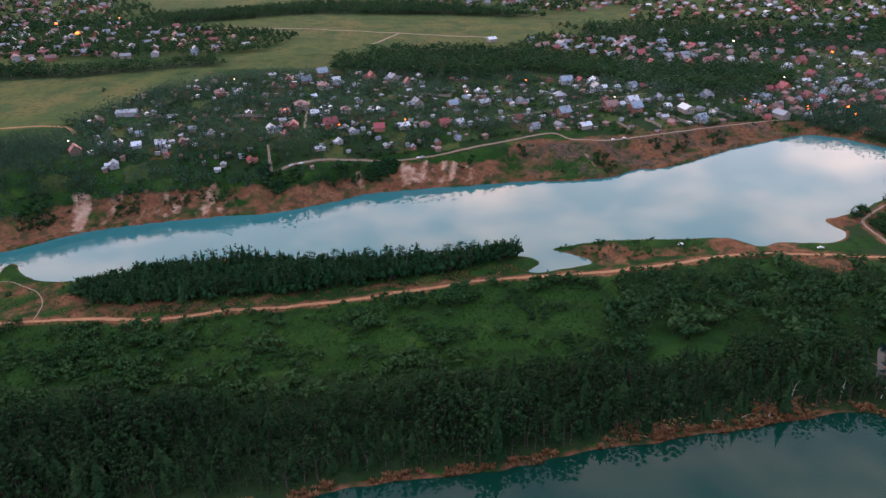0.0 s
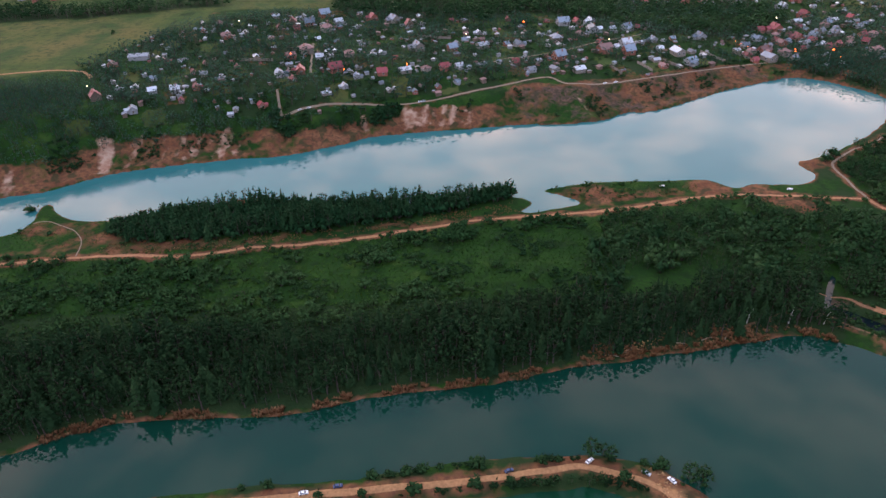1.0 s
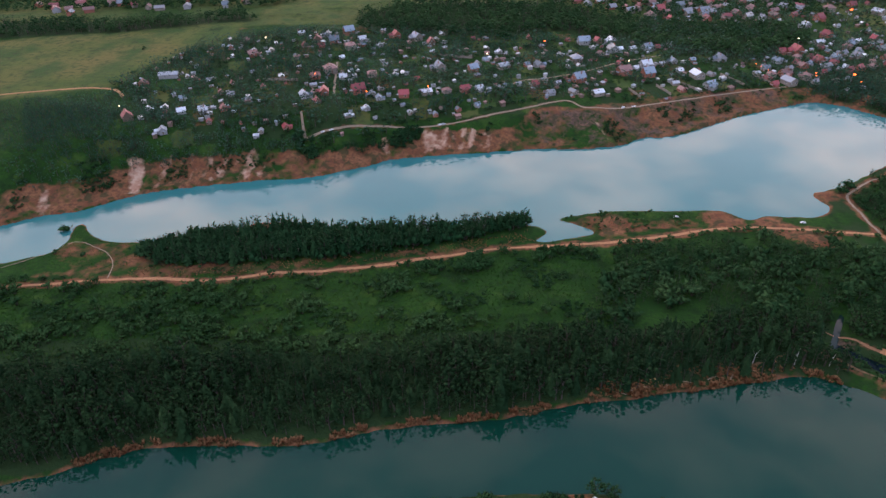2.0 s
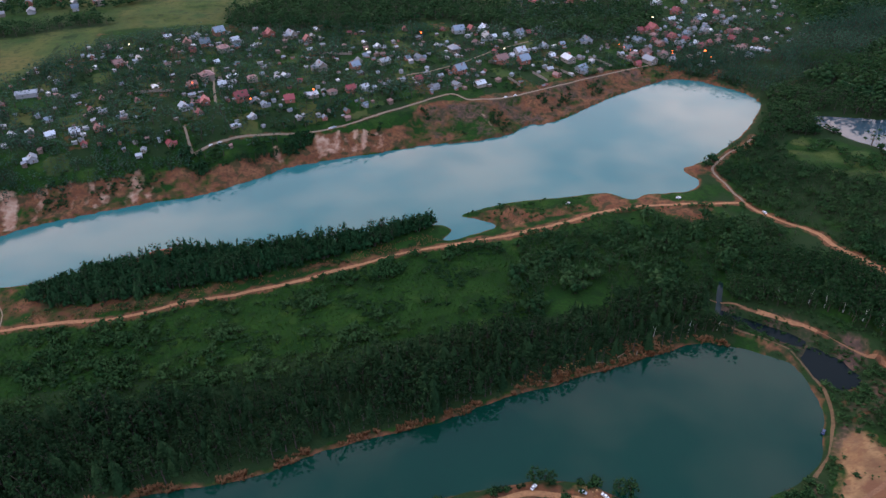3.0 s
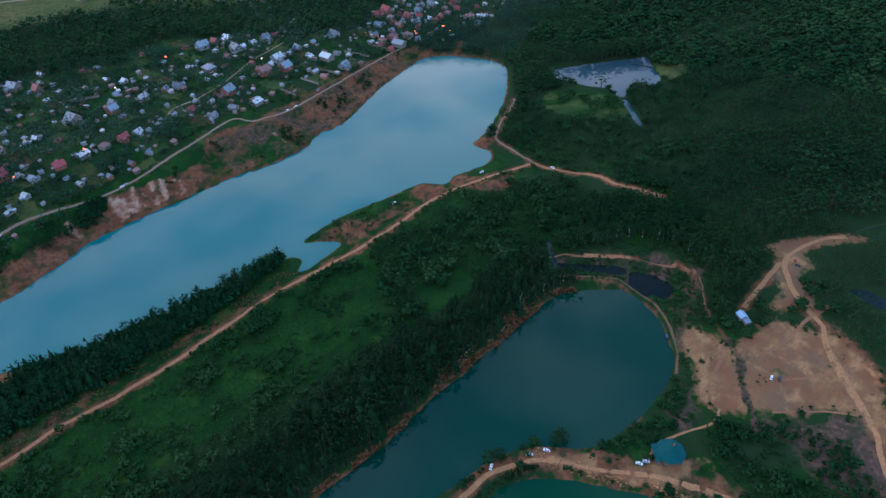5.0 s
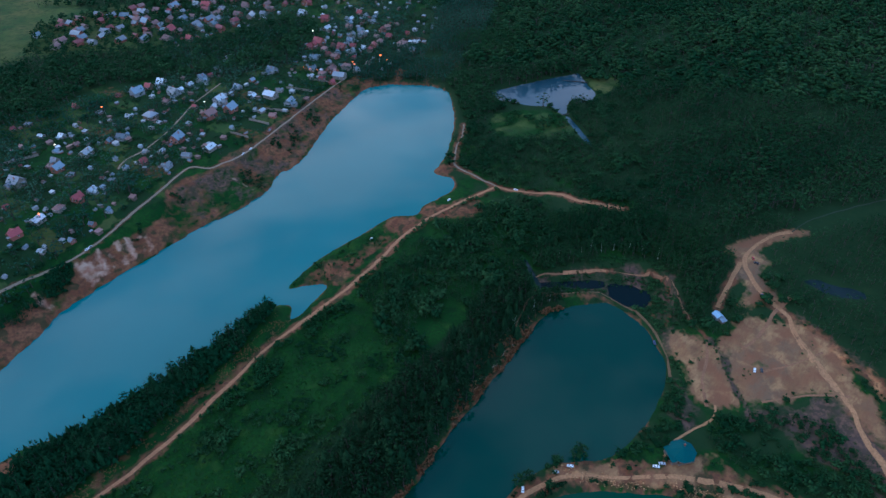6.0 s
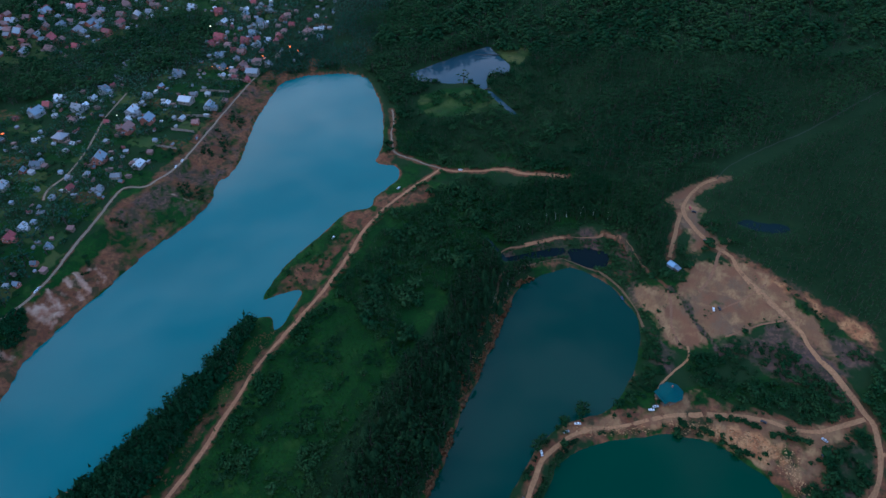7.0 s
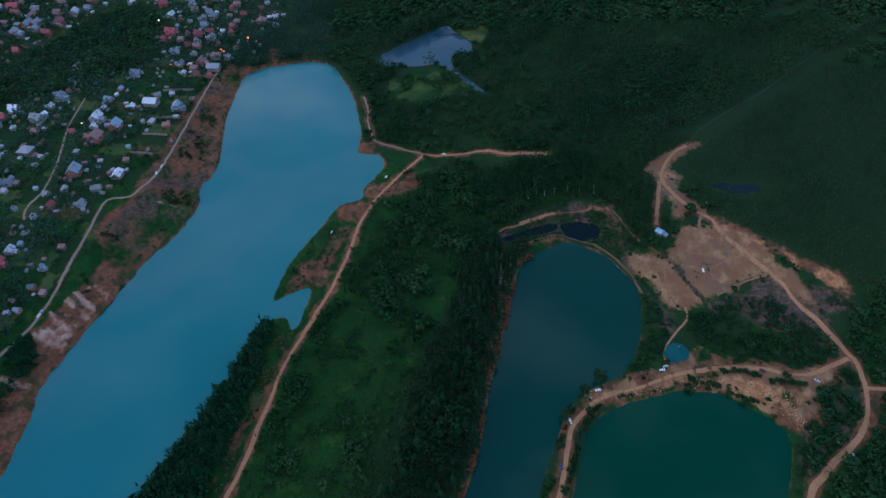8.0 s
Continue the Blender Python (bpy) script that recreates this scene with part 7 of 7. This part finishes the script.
# ---- lit lamps of the village, also in place of fires and far glows ----
STEEL = material("galvanised_steel", (0.35, 0.36, 0.37), 0.5, 0.15, 2, metal=0.6)
AMBER = glow("amber_lamp", (1.0, 0.13, 0.015), 5.0)
PALE = glow("pale_lamp", (1.0, 0.72, 0.4), 5.0)


def street_lamp(amber=True):
    top = new("street_lamp")
    bm = bmesh.new()
    bmesh.ops.create_cone(bm, cap_ends=True, segments=8, radius1=0.09, radius2=0.05, depth=5.6, matrix=Matrix.Translation((0, 0, 2.6)))
    part("pole", bm, STEEL, top)
    part("arm", box(bmesh.new(), 0.45, 0, 5.35, 0.95, 0.07, 0.07), STEEL, top)
    bm = bmesh.new()
    bmesh.ops.create_icosphere(bm, subdivisions=1, radius=0.6, matrix=Matrix.Translation((0.9, 0, 5.2)) @ Matrix.Diagonal((1.1, 0.8, 0.6, 1)))
    part("lamp_head", bm, AMBER if amber else PALE, top, "glowing lamp head")
    return tagged(top, "lit lamp on a steel pole, standing in for village lights and fires", "street lamp", "village lamps")


LAMPS = {True: street_lamp(True), False: street_lamp(False)}
# first lamp replaces a ground-level fire, the oversized western ones unidentified orange glows
for k, (x, y, amber, s) in enumerate([(227.5, 366, True, 1.3), (231, 362, True, 0.7), (212, 376, True, 0.8), (211.5, 373.5, True, 0.7), (184.6, 395.7, True, 0.5), (185.7, 390.6, True, 0.5), (187.5, 385.5, True, 0.5), (-16, 338, True, 1), (-49, 332, True, 0.8), (293, 503, True, 1.6), (334, 493, True, 1.3), (355, 484, True, 1.6), (317, 458, True, 1.4), (59, 429, True, 1), (231, 443, False, 1),
                                      (-273, 560, True, 3.2), (-330, 640, True, 2.6), (-300, 700, True, 1.6), (-81, 360, True, 0.7), (-75, 372, True, 0.8), (105, 392, False, 0.8), (246, 560, False, 1.4), (20, 405, False, 0.7), (-125, 436, False, 0.7), (-174, 316, False, 0.6)]):
    m = pose(x, y, float(height(x, y)[0]), 0, 0, 40 * k) @ Matrix.Scale(s, 4)
    src = LAMPS[amber]
    if src.name not in used:
        used.add(src.name)
        src.matrix_basis = m
    else:
        keep = src.scale.copy()
        src.scale = (1, 1, 1)
        copy_thing(src, m)
        src.scale = keep


# ---- birches at the wood's edge ----
BIRCHES = [tree_parts("birch_tree", broadleaf(170 + k, 15, 9, 0.6), (BIRCH, LEAF), "tall birch with a pale bare trunk at the wood edge", "birches by the pools") for k in range(2)]
spots = [(127, 149), (131, 146.5), (135, 143.5), (140, 140.5), (143.5, 138), (147, 134.5), (151, 130.5), (154, 125), (156, 119), (157, 112), (108, 135), (98, 136), (86, 137)]
plant(BIRCHES, spots, [6.2 + 2.4 * ((k * 7) % 10) / 10 for k in range(len(spots))], 211, (0.8, 1.1))


# ---- garden fences ----
def fence(x0, y0, x1, y1):
    """A plank fence: posts with a panel between each two, following the ground."""
    top = new("garden_fence")
    n = max(3, int(math.hypot(x1 - x0, y1 - y0) / 2.6))
    base = float(height(x0, y0)[0])
    for k in range(n + 1):
        x, y = (x1 - x0) * k / n, (y1 - y0) * k / n
        z = float(height(x0 + x, y0 + y)[0]) - base
        part("post", box(bmesh.new(), x, y, z + 0.7, 0.16, 0.16, 2.0), TIMBER, top)
        if k < n:
            xb, yb = (x1 - x0) * (k + 0.5) / n, (y1 - y0) * (k + 0.5) / n
            zb = float(height(x0 + xb, y0 + yb)[0]) - base
            bm = box(bmesh.new(), 0, 0, 0, math.hypot(x1 - x0, y1 - y0) / n - 0.1, 0.08, 1.5, 0.01)
            bmesh.ops.transform(bm, matrix=pose(xb, yb, zb + 0.85, 0, 0, math.degrees(math.atan2(y1 - y0, x1 - x0))), verts=bm.verts)
            part("panel", bm, PLASTER, top)
    top.matrix_basis = pose(x0, y0, base)
    return tagged(top, "long pale board fence between gardens", "fence", "garden fences")


for ends in ((-110, 358, -90, 357), (129, 363, 137, 351), (157, 380, 166, 364), (177, 381, 184, 367), (-11, 409, 10, 406), (100, 340, 96, 352), (118, 345, 113, 358)):
    fence(*ends)


# ---- rubble along the round lake and the causeway ----
ROCK = material("ochre_rubble", (0.46, 0.275, 0.120), 0.95, 0.4, 1.5, 0.05, (0.33, 0.155, 0.060), per_island=0.4)
r2 = np.random.RandomState(8)


def rubble(name, line, spread_by, count, sizes, label):
    """Loose broken stones and clods heaped along a line of the bank, joined."""
    line = curve(line, False, 1.0)
    p = line[r2.randint(0, len(line), count)] + r2.normal(0, spread_by, (count, 2))
    p = p[np.all([signed(p, w, 10) > 0.1 for w in WATERS], axis=0)]
    z = height(p[:, 0], p[:, 1])
    v, f = joined([clump(r2, np.array((x, y, h + 0.1)), sizes[0] + (sizes[1] - sizes[0]) * r2.uniform() ** 3, 0.5) for (x, y), h in zip(p, z)])
    tagged(new(name, fast_mesh(name, v, f, [ROCK])), label, "rubble", kind="stuff")


rubble("rubble_bank", [(63, 51), (66, 43), (68, 34), (69, 25), (68, 17), (63, 12), (57, 8)], 1.9, 900, (0.08, 0.5), "broken ochre stone and clods on the lake bank")
rubble("rubble_point", [(46, 89), (45, 84), (46, 78), (50, 71), (56, 61)], 1.3, 420, (0.07, 0.4), "reddish rubble heaped beside the causeway")
rubble("rubble_shore", [(40, 125), (46, 127.5), (52, 129), (58, 131)], 0.7, 90, (0.15, 0.45), "pale stones and driftwood on the wood shore")

DRIFT = material("bleached_driftwood", (0.34, 0.25, 0.17), 0.9, 0.35, 2.0, 0.02)


def driftwood(length, seed):
    """A bleached fallen trunk lying along x, bent, with two stubs of branches."""
    r = random.Random(seed)
    top = new("driftwood")
    mid = (r.uniform(-0.1, 0.1) * length, r.uniform(-0.12, 0.12) * length, 0.12)
    a, b = (-length / 2, 0, 0.1), (length / 2, 0, 0.16)
    for name, p0, p1, r0_, r1_ in (("trunk", a, mid, 0.15, 0.12), ("trunk", mid, b, 0.12, 0.05), ("branch", mid, (mid[0] + 0.6, mid[1] + 0.8, 0.5), 0.06, 0.02), ("branch", (0.3 * length, 0, 0.14), (0.3 * length + 0.4, -0.6, 0.35), 0.05, 0.02)):
        v, f = cone(p0, p1, r0_, r1_, 6)
        ob = new(name, fast_mesh(name, v, f, [DRIFT], smooth=True))
        ob.parent = top
    return tagged(top, "bleached fallen trunk on the reedy shore", "driftwood", "driftwood on the shore")


for k, (x, y, turn) in enumerate([(46, 126.6, 12), (48.5, 127.4, 40), (44, 125.8, -20), (51, 127.6, 5), (58, 128.4, 30), (64, 129.6, -12), (72, 131, 22), (78, 132, 60), (84, 133.4, 10)]):
    driftwood(2.6 + 0.5 * (k * 5 % 4), 300 + k).matrix_basis = pose(x, y, float(height(x, y)[0]) - 0.03, 0, 0, turn)

heath = [(-128, 192), (-95, 190), (-73, 193), (-40, 196), (3, 204), (22, 207), (30, 210), (26, 217), (12, 213), (-10, 207), (-40, 201), (-74, 198), (-114, 195), (-128, 200)]
p = spread(heath, 1.1, 233, lambda g: dry(g, 0.4, 0.3) & (wave(g, 6, 234) > -0.3))
wood_mass("dry_heath", p, r2.uniform(0.25, 0.6, len(p)), TUSSOCKS, [BARK, REED], "dry reddish grass between track and spruces", 233, (1.2, 2.4))
p = spread(heath, 2.2, 235, lambda g: dry(g, 0.4, 0.8) & (wave(g, 5, 236) > 0.3))
wood_mass("heath_bushes", p, r2.uniform(0.5, 1.6, len(p)), SHRUB, [BARK, BUSH], "small bushes between track and spruces", 235, (0.9, 1.3))
p = spread(meadow, 2.0, 242, lambda g: dry(g, 1, 1.2) & (wave(g, 11, 243) + 0.8 * wave(g, 4, 244) > 0.35) & (g[:, 0] > -170))
wood_mass("meadow_shrubs", p, r2.uniform(0.5, 1.9, len(p)), [shrub(180 + k, 5, 4) for k in range(3)], [BARK, LEAF], "low dark green shrubs dotted over the meadow", 242, (0.9, 1.5))
